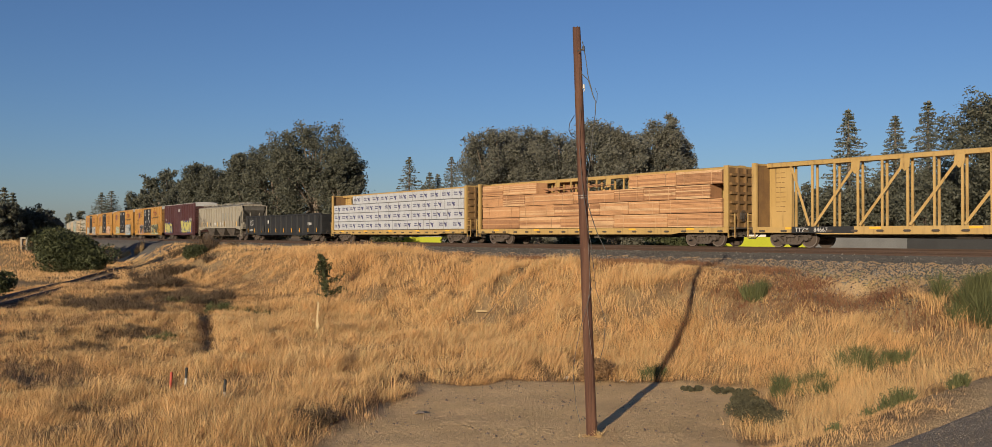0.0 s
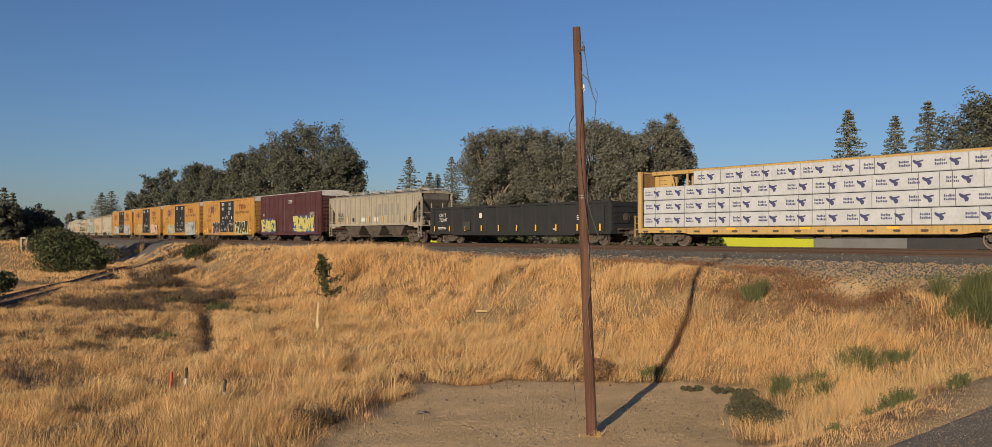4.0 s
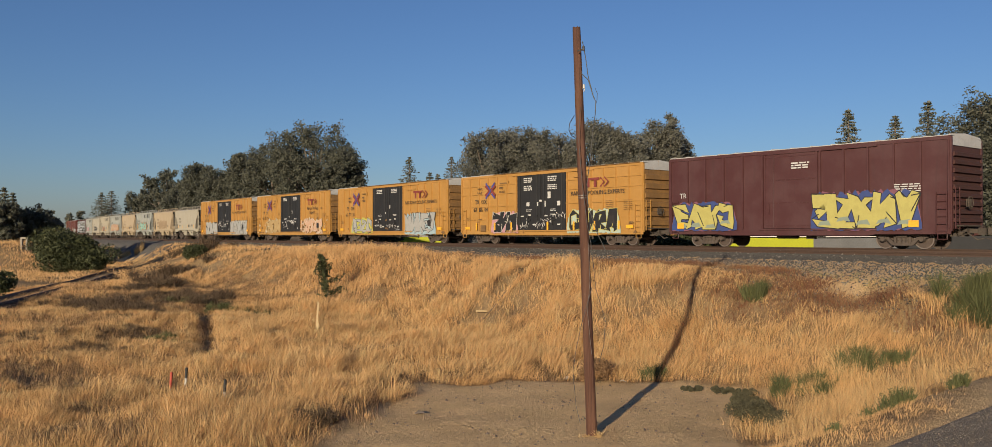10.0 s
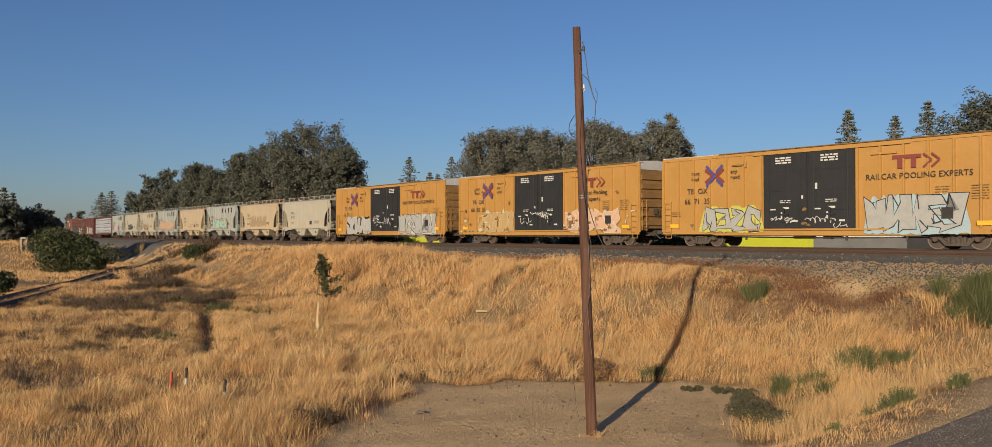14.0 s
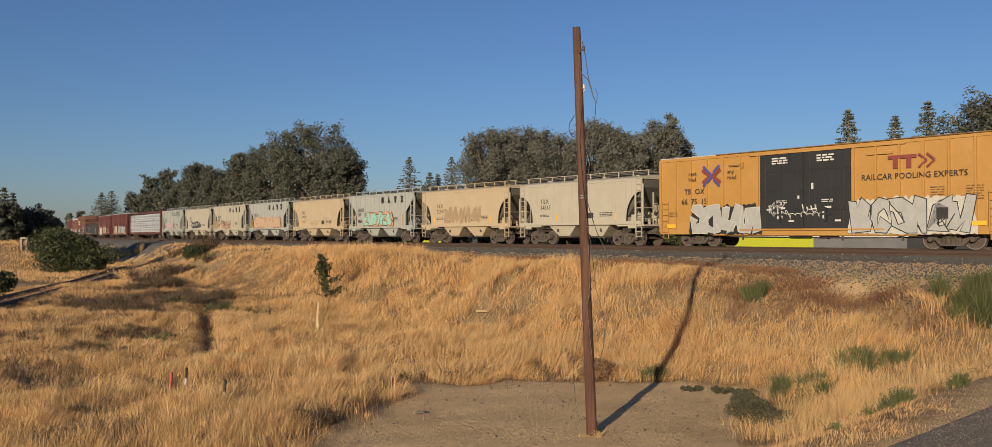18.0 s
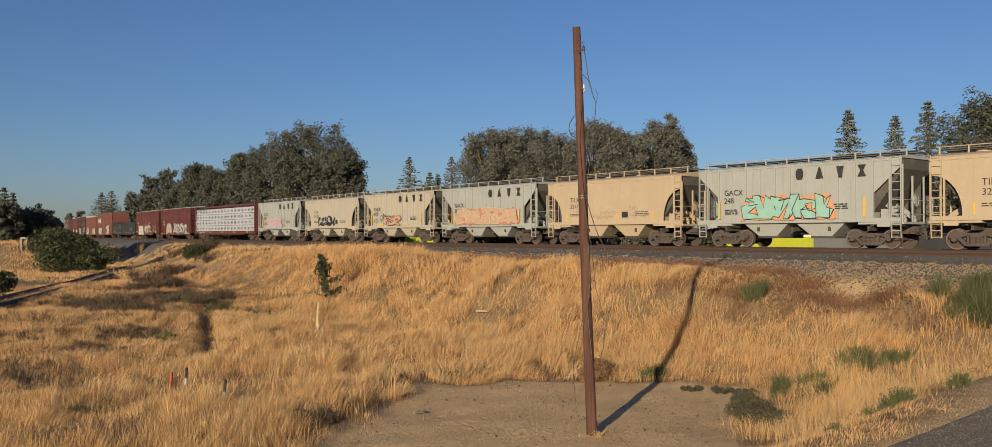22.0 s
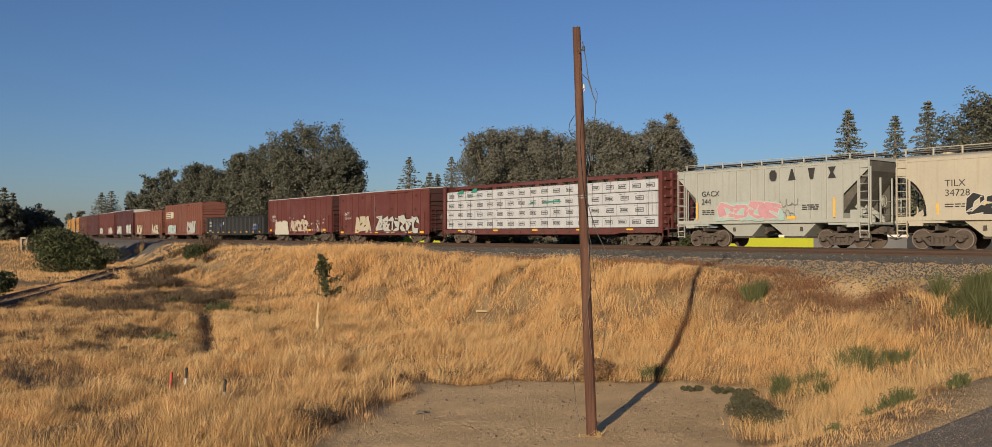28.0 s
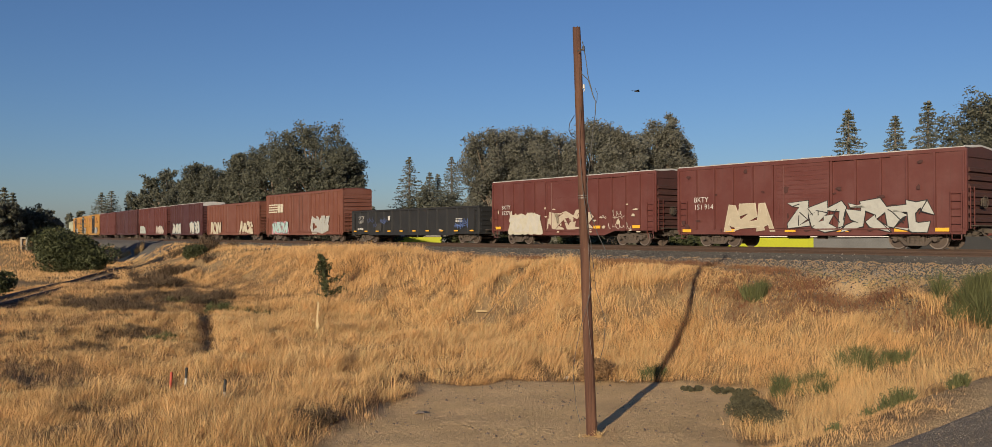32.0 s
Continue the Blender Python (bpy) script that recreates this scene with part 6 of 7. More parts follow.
def build_grass():
    r = np.random.RandomState(77)
    x, y, i, o = tufts(r, 46000, -26, 24, 9.5, 48, 22, grass_keep, 0.13)
    k = grass_height(x, y) * r.uniform(0.55, 1.15, len(x)) * (0.75 + 0.4 * r.rand(i.max() + 1)[i])
    blades("dry_grass", x, y, 0.74 * k * clumps(x, y), (0.9 + 0.6 * r.rand(len(x))) * (0.0006 + 0.00016 * y), wind(r, x, y, i, o), DRY, "tall golden dry grass over the bank and field", "grass", 1)
    x, y, i, o = tufts(r, 9000, -26, 24, 9.5, 48, 12, grass_keep, 0.12)
    blades("pale_dry_grass", x, y, 0.92 * clumps(x, y) * grass_height(x, y) * r.uniform(0.7, 1.15, len(x)), (0.9 + 0.6 * r.rand(len(x))) * (0.0005 + 0.00014 * y), wind(r, x, y, i, o), DRY_PALE, "pale straw-coloured seed heads standing above the grass", "grass", 2)

    def brown(x, y):
        d, s = off_track(x, y)
        k = smooth(d, grass_edge(s) - 0.3, grass_edge(s) + 0.5) * (1 - pad_mask(x, y)) * smooth(road_off(x, y), 0.6, 1.2) * (np.abs(x) < 0.66 * y + 4)
        u = s + 4.07 - 0.38 * (d - 11.35)
        k = k * (1 - 0.95 * np.exp(-((u + 0.3) / 0.5) ** 2) * (d < 16.3))
        k = k * (1 + 2.5 * smooth(u, 0.3, 0.7) * (1 - smooth(u, 2.5, 4.5)) * (1 - smooth(d, 13, 15)))
        return k * (0.34 + 0.66 * smooth(wobble(x, y, 4, 13) + 0.5 * wobble(x, y, 1.3, 14), 0.0, -0.6))
    x, y, i, o = tufts(r, 30000, -26, 24, 9.5, 48, 9, brown, 0.22)
    blades("brown_weeds", x, y, 0.34 * r.uniform(0.4, 1.2, len(x)), 0.005 + 0.005 * r.rand(len(x)), r.normal(size=(len(x), 2)) * 0.6, DRY_BROWN, "low brown matted weeds among the grass", "weeds", 3)

    # short fine grass along the road's edge
    x, y, i, o = tufts(r, 16000, 0, 11, 5.5, 13, 14, lambda x, y: grass_keep(x, y) * (1 - smooth(road_off(x, y), 2.2, 3.2)), 0.05)
    blades("road_edge_grass", x, y, (0.06 + 0.10 * smooth(road_off(x, y), 0.2, 2.0)) * r.uniform(0.5, 1.2, len(x)), 0.0012 + 0.001 * r.rand(len(x)), wind(r, x, y, i, o) * 1.3, DRY, "short dry grass along the road's edge", "grass", 10)

    def thatch(x, y):
        p = pad_mask(x, y)
        return smooth(p, 0.02, 0.3) * (1 - smooth(p, 0.7, 0.99)) * 0.9 + 0.05 * (wobble(x, y, 1.1, 35) > 0.55) * (p > 0.5)
    x, y, i, o = tufts(r, 9000, -6, 10, 14, 29, 9, thatch, 0.12)
    blades("flattened_thatch", x, y, 0.15 * r.uniform(0.3, 1.2, len(x)), 0.004 + 0.004 * r.rand(len(x)), r.normal(size=(len(x), 2)) * 1.0, DRY_BROWN, "flattened dead thatch at the edge of the bare earth", "weeds", 9)

    x, y, i, o = tufts(r, 22000, -8, 22, 22, 62, 15, crest_weeds, 0.2)
    blades("rust_brown_weeds", x, y, 0.30 * r.uniform(0.4, 1.2, len(x)), 0.008 + 0.006 * r.rand(len(x)), r.normal(size=(len(x), 2)) * 0.6, RUST_WEED, "rust-brown dead weeds at the crest of the bank", "weeds", 5)

    def sage(x, y):
        d, s = off_track(x, y)
        e = grass_edge(s)
        return smooth(d, e - 2.6, e - 1.6) * (1 - smooth(d, e + 0.2, e + 0.8)) * smooth(s, 4, 9) * smooth(wobble(x, y, 1.4, 32), -0.1, 0.35)
    x, y, i, o = tufts(r, 6000, 4, 24, 16, 46, 16, sage, 0.16)
    blades("yellow_green_mat", x, y, 0.10 * r.uniform(0.5, 1.3, len(x)), 0.012 + 0.010 * r.rand(len(x)), r.normal(size=(len(x), 2)) * 1.0, SAGE, "low yellow-green mat weeds on the gravel", "weeds", 6)
    x, y, i, o = tufts(r, 16000, -34, 12, 46, 72, 14, grass_keep, 0.18)
    blades("dry_grass", x, y, 0.86 * clumps(x, y) * grass_height(x, y) * r.uniform(0.55, 1.15, len(x)), 0.008 + 0.006 * r.rand(len(x)), wind(r, x, y, i, o), DRY, "tall golden dry grass on the upper bank", "grass", 7)
    x, y, i, o = tufts(r, 13000, -34, 12, 46, 72, 9, brown, 0.25)
    blades("brown_weeds", x, y, 0.36 * r.uniform(0.4, 1.2, len(x)), 0.011 + 0.008 * r.rand(len(x)), r.normal(size=(len(x), 2)) * 0.6, DRY_BROWN, "low brown matted weeds on the upper bank", "weeds", 8)
    x, y, i, o = tufts(r, 17000, -75, 32, 70, 125, 11, grass_keep, 0.3)
    blades("dry_grass", x, y, 0.95 * grass_height(x, y) * r.uniform(0.6, 1.15, len(x)), 0.014 + 0.012 * r.rand(len(x)), wind(r, x, y, i, o), DRY, "tall golden dry grass along the far bank", "grass", 4)


build_trees()
build_grass()

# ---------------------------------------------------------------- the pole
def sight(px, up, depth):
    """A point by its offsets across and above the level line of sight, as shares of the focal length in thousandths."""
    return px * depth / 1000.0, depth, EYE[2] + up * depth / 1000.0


def build_pole():
    base, top = Vector((2.24, 20.0, -4.05)), Vector((1.90, 20.1, 5.56))
    pole = thing("utility_pole", "weathered brown wooden utility pole with loose hanging wires", "utility pole", "", pose(*base))
    s = Shape()
    n, rings = 18, 22
    r = random.Random(4)
    seams = [r.uniform(0.93, 1.0) for _ in range(n)]
    vs = []
    for k in range(rings + 1):
        f = k / rings
        c = (top - base) * f
        rad = 0.134 + (0.097 - 0.134) * f
        for i in range(n):
            a = i * 6.28319 / n
            q = rad * seams[i] * r.uniform(0.985, 1.01)
            vs.append((c.x + q * math.cos(a), c.y + q * math.sin(a), c.z + (r.uniform(-0.03, 0.02) if k == rings else 0)))
    fs = [(k * n + i, k * n + (i + 1) % n, (k + 1) * n + (i + 1) % n, (k + 1) * n + i) for k in range(rings) for i in range(n)]
    s.add(vs, fs + [tuple(range(rings * n, rings * n + n))])
    part("shaft", s, POLE_WOOD, pole)

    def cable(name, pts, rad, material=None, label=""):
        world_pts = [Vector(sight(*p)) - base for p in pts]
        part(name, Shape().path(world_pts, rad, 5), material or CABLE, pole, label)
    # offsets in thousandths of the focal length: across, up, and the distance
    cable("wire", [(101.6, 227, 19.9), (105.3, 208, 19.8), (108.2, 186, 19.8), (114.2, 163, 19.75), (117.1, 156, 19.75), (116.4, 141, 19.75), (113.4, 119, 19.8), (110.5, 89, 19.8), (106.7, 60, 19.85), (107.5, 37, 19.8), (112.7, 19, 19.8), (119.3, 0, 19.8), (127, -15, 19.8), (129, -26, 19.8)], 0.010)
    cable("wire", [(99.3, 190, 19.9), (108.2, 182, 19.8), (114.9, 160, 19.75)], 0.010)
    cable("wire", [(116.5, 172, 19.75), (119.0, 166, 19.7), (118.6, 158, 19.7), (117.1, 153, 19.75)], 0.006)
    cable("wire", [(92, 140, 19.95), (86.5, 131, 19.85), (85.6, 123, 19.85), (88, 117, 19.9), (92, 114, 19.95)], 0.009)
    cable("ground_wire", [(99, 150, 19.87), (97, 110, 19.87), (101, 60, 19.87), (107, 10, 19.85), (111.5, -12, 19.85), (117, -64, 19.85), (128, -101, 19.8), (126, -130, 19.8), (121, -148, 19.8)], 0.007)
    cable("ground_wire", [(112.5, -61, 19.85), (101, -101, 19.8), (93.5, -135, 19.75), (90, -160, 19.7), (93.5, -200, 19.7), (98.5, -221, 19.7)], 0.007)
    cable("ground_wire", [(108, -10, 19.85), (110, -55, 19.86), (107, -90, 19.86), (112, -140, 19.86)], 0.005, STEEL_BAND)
    hw = Shape().tube((-0.34, -0.12, 9.0), (-0.20, -0.16, 9.03), 0.018, n=6).tube((-0.20, -0.16, 9.0), (-0.20, -0.16, 9.10), 0.03, n=8)
    part("wire_bracket", hw, CABLE, pole)
    part("insulator", Shape().tube((-0.19, -0.12, 8.12), (-0.19, -0.12, 8.22), 0.03, 0.022, 10).tube((-0.19, -0.12, 8.05), (-0.17, -0.12, 8.12), 0.012, n=6), CHALK, pole, "small white insulator")
    for z, q in ((5.62, 0.119), (5.56, 0.119)):
        f = z / (top.z - base.z)
        c = (top - base) * f
        part("steel_band", Shape().tube((c.x, c.y, z), (c.x, c.y, z + 0.022), q, n=18), STEEL_BAND, pole)


# ---------------------------------------------------------------- stakes and small things in the field
def stake(name, label, x, y, h, bands, w=0.045, round_top=False):
    z = float(ground_z(np.array([x]), np.array([y]))[0])
    t = thing(name, label, "stake", "survey markers", pose(x, y, z, 2, 3, 20))
    low = -0.1
    for k, (top, mat) in enumerate(bands):
        s = Shape()
        if round_top:
            s.tube((0, 0, low), (0, 0, top * h), w, w * 0.96, 10)
            if k == len(bands) - 1:
                s.tube((0, 0, top * h), (0, 0, top * h + w * 0.8), w * 0.96, w * 0.45, 10)
        else:
            s.box(-w, w, -w * 0.5, w * 0.5, low, top * h)
        part("band" if len(bands) > 1 else "shaft", s, mat, t)
        low = top * h
    return t


def build_small_things():
    red, white, black = ink(0.55, 0.10, 0.06), ink(0.72, 0.68, 0.60), ink(0.03, 0.03, 0.03)
    stake("survey_stake", "tall pale wooden stake with a capped top in the grass", -8.1, 38.5, 1.55, [(0.9, STAKE_WOOD), (1.0, STAKE_WOOD)], 0.035)
    stake("survey_stake", "short pale wooden stake beside the tall one", -8.0, 38.3, 0.62, [(1.0, STAKE_WOOD)], 0.028)
    stake("marker_post", "white marker post with a black cap and orange foot", -7.35, 23.1, 0.70, [(0.22, red), (0.55, white), (1.0, black)], 0.042, True)
    stake("marker_post", "red marker post with a white foot", -9.75, 25.6, 0.66, [(0.30, white), (1.0, red)], 0.042, True)
    stake("marker_post", "white marker post with a black cap", -9.55, 26.3, 0.66, [(0.55, white), (1.0, black)], 0.042, True)
    # the trail of sticks down the bank
    for a, b, w in (((0.9, 43.4), (0.1, 41.8), 0.035), ((0.0, 41.6), (-0.5, 40.8), 0.03), ((-0.55, 40.6), (-1.1, 39.7), 0.05)):
        zz = ground_z(np.array([a[0], b[0]]), np.array([a[1], b[1]]))
        t = thing("dead_branch", "grey dead branch lying down the bank", "branch", "", pose(a[0], a[1], float(zz[0]) + 0.22))
        e = Vector((b[0] - a[0], b[1] - a[1], float(zz[1] - zz[0])))
        part("limb", Shape().path([(0, 0, 0), e * 0.4 + Vector((0.05, 0, 0.04)), e], w, 7), BARK, t)
    t = thing("log", "short pale broken log on the bank", "log", "", pose(-0.72, 41.0, float(ground_z(np.array([-0.72]), np.array([41.0]))[0]) + 0.30, 0, 8, 20))
    part("trunk", Shape().tube((-0.25, 0, 0), (0.28, 0, 0.05), 0.045, 0.04, 9), STAKE_WOOD, t)
    r = random.Random(12)
    for x, y, w, mat, lab in ((4.07, 27.3, 0.16, CHALK, "crumpled white paper scrap on the earth"), (2.30, 28.2, 0.14, CHALK, "crumpled white paper scrap by the grass"), (-0.70, 29.0, 0.16, CHALK, "white litter scrap in the weeds"), (-0.45, 28.8, 0.12, CHALK, "white litter scrap in the weeds"),
                              (-2.0, 22.2, 0.20, BARK, "dark stick poking from the bare earth"), (12.6, 26.9, 0.14, CHALK, "pale plastic scrap in the grass")):
        zz = float(ground_z(np.array([x]), np.array([y]))[0])
        t = thing("litter", lab, "litter", "", pose(x, y, zz, 0, 0, r.uniform(0, 90)))
        s = Shape()
        vs = [(w * (i % 3 - 1) * 0.6 + r.uniform(-0.02, 0.02), w * (i // 3 - 1) * 0.5, 0.02 + r.uniform(0, 0.10)) for i in range(9)]
        low = [(a, b, c - 0.012) for a, b, c in vs]
        quad = [(0, 1, 4, 3), (1, 2, 5, 4), (3, 4, 7, 6), (4, 5, 8, 7)]
        rim = [(0, 1), (1, 2), (2, 5), (5, 8), (8, 7), (7, 6), (6, 3), (3, 0)]
        s.add(vs + low, quad + [tuple(9 + i for i in q[::-1]) for q in quad] + [(a, a + 9, b + 9, b) for a, b in rim])
        part("scrap", s, mat, t)
    # clods and pebbles on the bare earth
    q = np.random.RandomState(15)
    n = 3600
    x, y = q.uniform(-4, 9, n), q.uniform(16, 27.3, n)
    keep = (pad_mask(x, y) > 0.8) & (q.rand(n) < 0.22 + 0.78 * (wobble(x, y, 1.3, 41) > 0.45))
    x, y = x[keep], y[keep]
    scatter("earth_clods", x, y, ground_z(x, y), 0.010 + 0.055 * q.rand(len(x)) ** 4, CLOD, "dark clods and pebbles on the bare earth", "clods", 6)
    # concrete stub among the far grass
    zz = float(ground_z(np.array([-53.3]), np.array([96.5]))[0])
    t = thing("concrete_post", "small pale concrete frame standing in the grass", "concrete post", "", pose(-53.3, 96.5, zz + 0.5))
    part("frame", Shape().box(-0.40, -0.20, -0.15, 0.15, -1.0, 0.42).box(0.20, 0.40, -0.15, 0.15, -1.0, 0.42).box(-0.43, 0.43, -0.17, 0.17, 0.42, 0.62), CONCRETE, t)


SPUR_DIRT = surface("dirt_track_bed", (0.24, 0.18, 0.12), (0.16, 0.12, 0.085), (0.33, 0.25, 0.15), 1.6, 20, 0.95, 0, 0.8, 0.04)
CLOD = leafy("earth_clods", (0.16, 0.115, 0.08), (0.27, 0.205, 0.145), (0.20, 0.15, 0.105), rough=0.95, trans=0.0)


def weed(name, label, x, y, w, h, material, n, seed, wide=0.006, sprawl=0.6):
    """A clump of thin stems fanning out from a few roots."""
    r = np.random.RandomState(seed)
    z = float(ground_z(np.array([x]), np.array([y]))[0])
    t = thing(name, label, "weed", "weeds", pose(x, y, z))
    k = 14
    cx, cy = r.normal(size=k) * w * 0.24, r.normal(size=k) * w * 0.20
    ch = h * r.uniform(0.45, 1.05, k)
    i = r.randint(0, k, n)
    bx, by = cx[i] + r.normal(size=n) * w * 0.035, cy[i] + r.normal(size=n) * w * 0.035
    zz = ground_z(bx + x, by + y) - z - 0.02
    a = r.uniform(0, 6.283, n)
    out = r.rand(n) ** 0.7 * sprawl
    hh = ch[i] * r.uniform(0.35, 1.0, n)
    tip = np.stack([bx + np.cos(a) * out * hh, by + np.sin(a) * out * hh, zz + hh * (1 - 0.25 * out)], 1)
    low = np.stack([bx, by, zz], 1)
    mid = (low + tip) / 2 + np.array([0, 0, 1]) * (0.12 * hh)[:, None]
    b = r.uniform(0, 6.283, n)
    side = np.stack([np.cos(b), np.sin(b), np.zeros(n)], 1) * wide
    v = np.stack([low - side * 0.5, low + side * 0.5, mid + side, mid - side, tip], 1).reshape(-1, 3)
    q = 5 * np.arange(n)[:, None]
    ob = new("foliage", big_mesh("foliage", v, q + np.array([[0, 1, 2, 3]]), material, q + np.array([[3, 2, 4]])))
    ob.parent = t
    # small leaves along the stems
    m = n * 2
    j = r.randint(0, n, m)
    f = r.uniform(0.3, 1.0, m)[:, None]
    pts = low[j] * (1 - f) + tip[j] * f + r.normal(size=(m, 3)) * wide * 2
    lv, lf = leaf_cloud(r, pts, wide * 7, -0.5, 0.35)
    lo = new("leaves", big_mesh("leaves", lv, None, material, lf))
    lo.parent = t
    return t


def build_weeds():
    G = "feathery green weed clump"
    for x, y, w, h, n, lab in ((9.0, 24.6, 2.0, 0.60, 3400, G + " at the foot of the bank"), (10.75, 25.4, 1.1, 1.0, 2600, G + " on the grassy bank"), (11.7, 25.2, 0.9, 0.55, 1500, G + " on the grassy bank"),
                               (5.2, 27.6, 0.55, 0.75, 1200, "dark green weed in the pole's shadow"), (4.75, 27.7, 0.7, 0.40, 1000, "grey-green weed at the edge of the earth"),
                               (9.95, 32.4, 1.1, 0.85, 2400, G + " near the gravel"), (14.35, 25.8, 1.9, 1.15, 6000, "large bright green bush on the bank"), (15.5, 26.4, 2.0, 1.25, 6000, "large bright green bush on the bank"),
                               (4.02, 8.55, 0.34, 0.24, 800, G + " beside the road"), (3.62, 8.12, 0.30, 0.15, 500, G + " beside the road"), (4.95, 9.15, 0.26, 0.20, 600, G + " beside the road"), (2.80, 7.1, 0.10, 0.10, 200, G + " beside the road")):
        weed("green_weed", lab, x, y, w, h * 1.1, WEED, n // 2, int(x * 31 + y * 17), 0.009 if y > 12 else 0.004)
    for x, y, w, h in ((5.9, 25.5, 1.1, 0.10), (6.6, 25.2, 1.2, 0.12), (7.3, 24.8, 0.9, 0.12), (6.9, 24.3, 0.9, 0.16), (6.75, 23.4, 1.0, 0.22), (6.6, 22.4, 1.2, 0.32), (6.25, 21.0, 1.35, 0.48), (6.7, 20.6, 1.0, 0.42)):
        bush("low grey-green mat weed spreading over the bare earth", x, y, w, h, MAT_WEED, int(x * 29 + y * 13), 4200, 0.09, "mat_weed", WEED, slim=0.35, rise=0.3)
    bush("brown dead tumbleweed behind the pole", 3.15, 27.1, 1.55, 0.70, DRY_BROWN, 5, 5200, 0.16, "tumbleweed", BARK, slim=0.14)
    for x, y, w, h, n in ((-0.4, 29.0, 2.6, 0.40, 1500), (-1.9, 28.4, 1.6, 0.35, 800), (-21.4, 45.0, 4.6, 0.95, 2600), (-18.9, 44.4, 4.2, 0.95, 2600), (-17.6, 42.6, 3.2, 0.7, 1500), (-15.6, 37.0, 3.6, 0.55, 1500), (-19.8, 50.0, 3.6, 0.8, 1500), (-11.2, 22.4, 2.4, 0.4, 1100), (-4.3, 20.6, 1.6, 0.45, 1100),
                          (-9.5, 19.0, 2.2, 0.4, 1000), (-24.5, 58.0, 4.0, 1.0, 1300), (-26.5, 66.0, 4.2, 1.3, 1300), (-18.9, 52.5, 5.0, 1.1, 3000), (-16.4, 48.5, 4.2, 1.0, 2800), (-22.0, 47.5, 4.0, 0.9, 2200), (-19.3, 34.5, 3.6, 0.6, 2000), (-15.6, 33.0, 3.2, 0.55, 1800), (-13.4, 25.5, 2.6, 0.45, 1400), (-28.5, 76.0, 5.0, 1.6, 1300), (-31.0, 88.0, 6.0, 2.0, 1300), (-23.0, 60.0, 3.0, 1.2, 900)):
        weed("dead_brush", "dark brown dead brush in the grass", x, y, w, h, DEAD_BRUSH, n, int(abs(x) * 37 + y * 11), 0.010 if y < 60 else 0.022, 1.1)
    for x, y, w, h in ((-17.5, 48.0, 2.6, 0.7), (-15.3, 46.8, 2.0, 0.7), (-13.2, 46.5, 2.2, 0.6), (-14.0, 36.0, 1.6, 0.4)):
        weed("green_weed", "olive green weeds in the ditch", x, y, w, h, WEED, 1100, int(abs(x) * 23 + y * 7), 0.011)
    # tall straw tufts on the ballast slope below the bend
    for k, (a, b, h) in enumerate(((-96, 6.6, 2.0), (-99, 8.0, 1.4), (-106, 8.6, 1.3), (-113, 9.2, 1.2), (-120, 8.0, 0.8), (-128, 9.4, 0.9))):
        x, y = beside(a, b)
        weed("dry_tuft", "tall straw tuft on the ballast slope", x, y, 1.5, h, DRY_PALE, 420, 300 + k, 0.016, 0.35)
    # straw round the foot of the pole
    for x, y, w, h, n in ((2.36, 19.80, 0.24, 0.34, 60), (2.05, 19.85, 0.30, 0.12, 60)):
        weed("dry_tuft", "dry straw tuft at the foot of the pole", x, y, w, h, DRY_PALE, n, int(x * 100), 0.004, 0.8)
    # young conifer-like sapling on the bank
    x, y = -10.3, 52.0
    z = float(ground_z(np.array([x]), np.array([y]))[0])
    t = thing("sapling", "young dark green sapling in the dry grass", "tree", "", pose(x, y, z))
    st = Shape().path([(0.1, 0, -0.1), (0.05, 0, 1.0), (-0.15, 0, 1.9), (-0.3, 0, 2.9)], 0.022, 6)
    q = np.random.RandomState(8)
    pts = []
    for k in range(54):
        f = 0.06 + 0.91 * k / 54
        b = Vector((0.1 - 0.42 * f, 0, 2.9 * f))
        a = q.uniform(0, 6.283)
        ln = (1.45 * (1 - f) ** 0.75 + 0.15) * q.uniform(0.4, 1.1) * (1.1 if math.cos(a) > -0.2 and f < 0.70 else 0.72)
        e = b + Vector((math.cos(a) * ln + 0.12 * (1 - f), math.sin(a) * ln, 0.35 * ln))
        st.tube(b, e, 0.010, 0.004, 4)
        u = q.rand(30)[:, None]
        pts.append(np.array(b[:])[None] * (1 - u) + np.array(e[:])[None] * u + q.normal(size=(30, 3)) * 0.06)
    part("trunk", st, BARK, t)
    v, f = leaf_cloud(q, np.concatenate(pts), 0.20, -0.3, 0.45)
    cr = new("crown", big_mesh("crown", v, None, LEAF_BUSH, f))
    cr.parent = t


MAT_WEED = leafy("grey_green_mat", (0.115, 0.104, 0.061), (0.072, 0.066, 0.040), (0.094, 0.086, 0.050), rough=0.8, trans=0.15)
DEAD_BRUSH = leafy("dead_brush_twigs", (0.162, 0.114, 0.072), (0.090, 0.063, 0.042), (0.126, 0.087, 0.054), rough=0.85, trans=0.1)


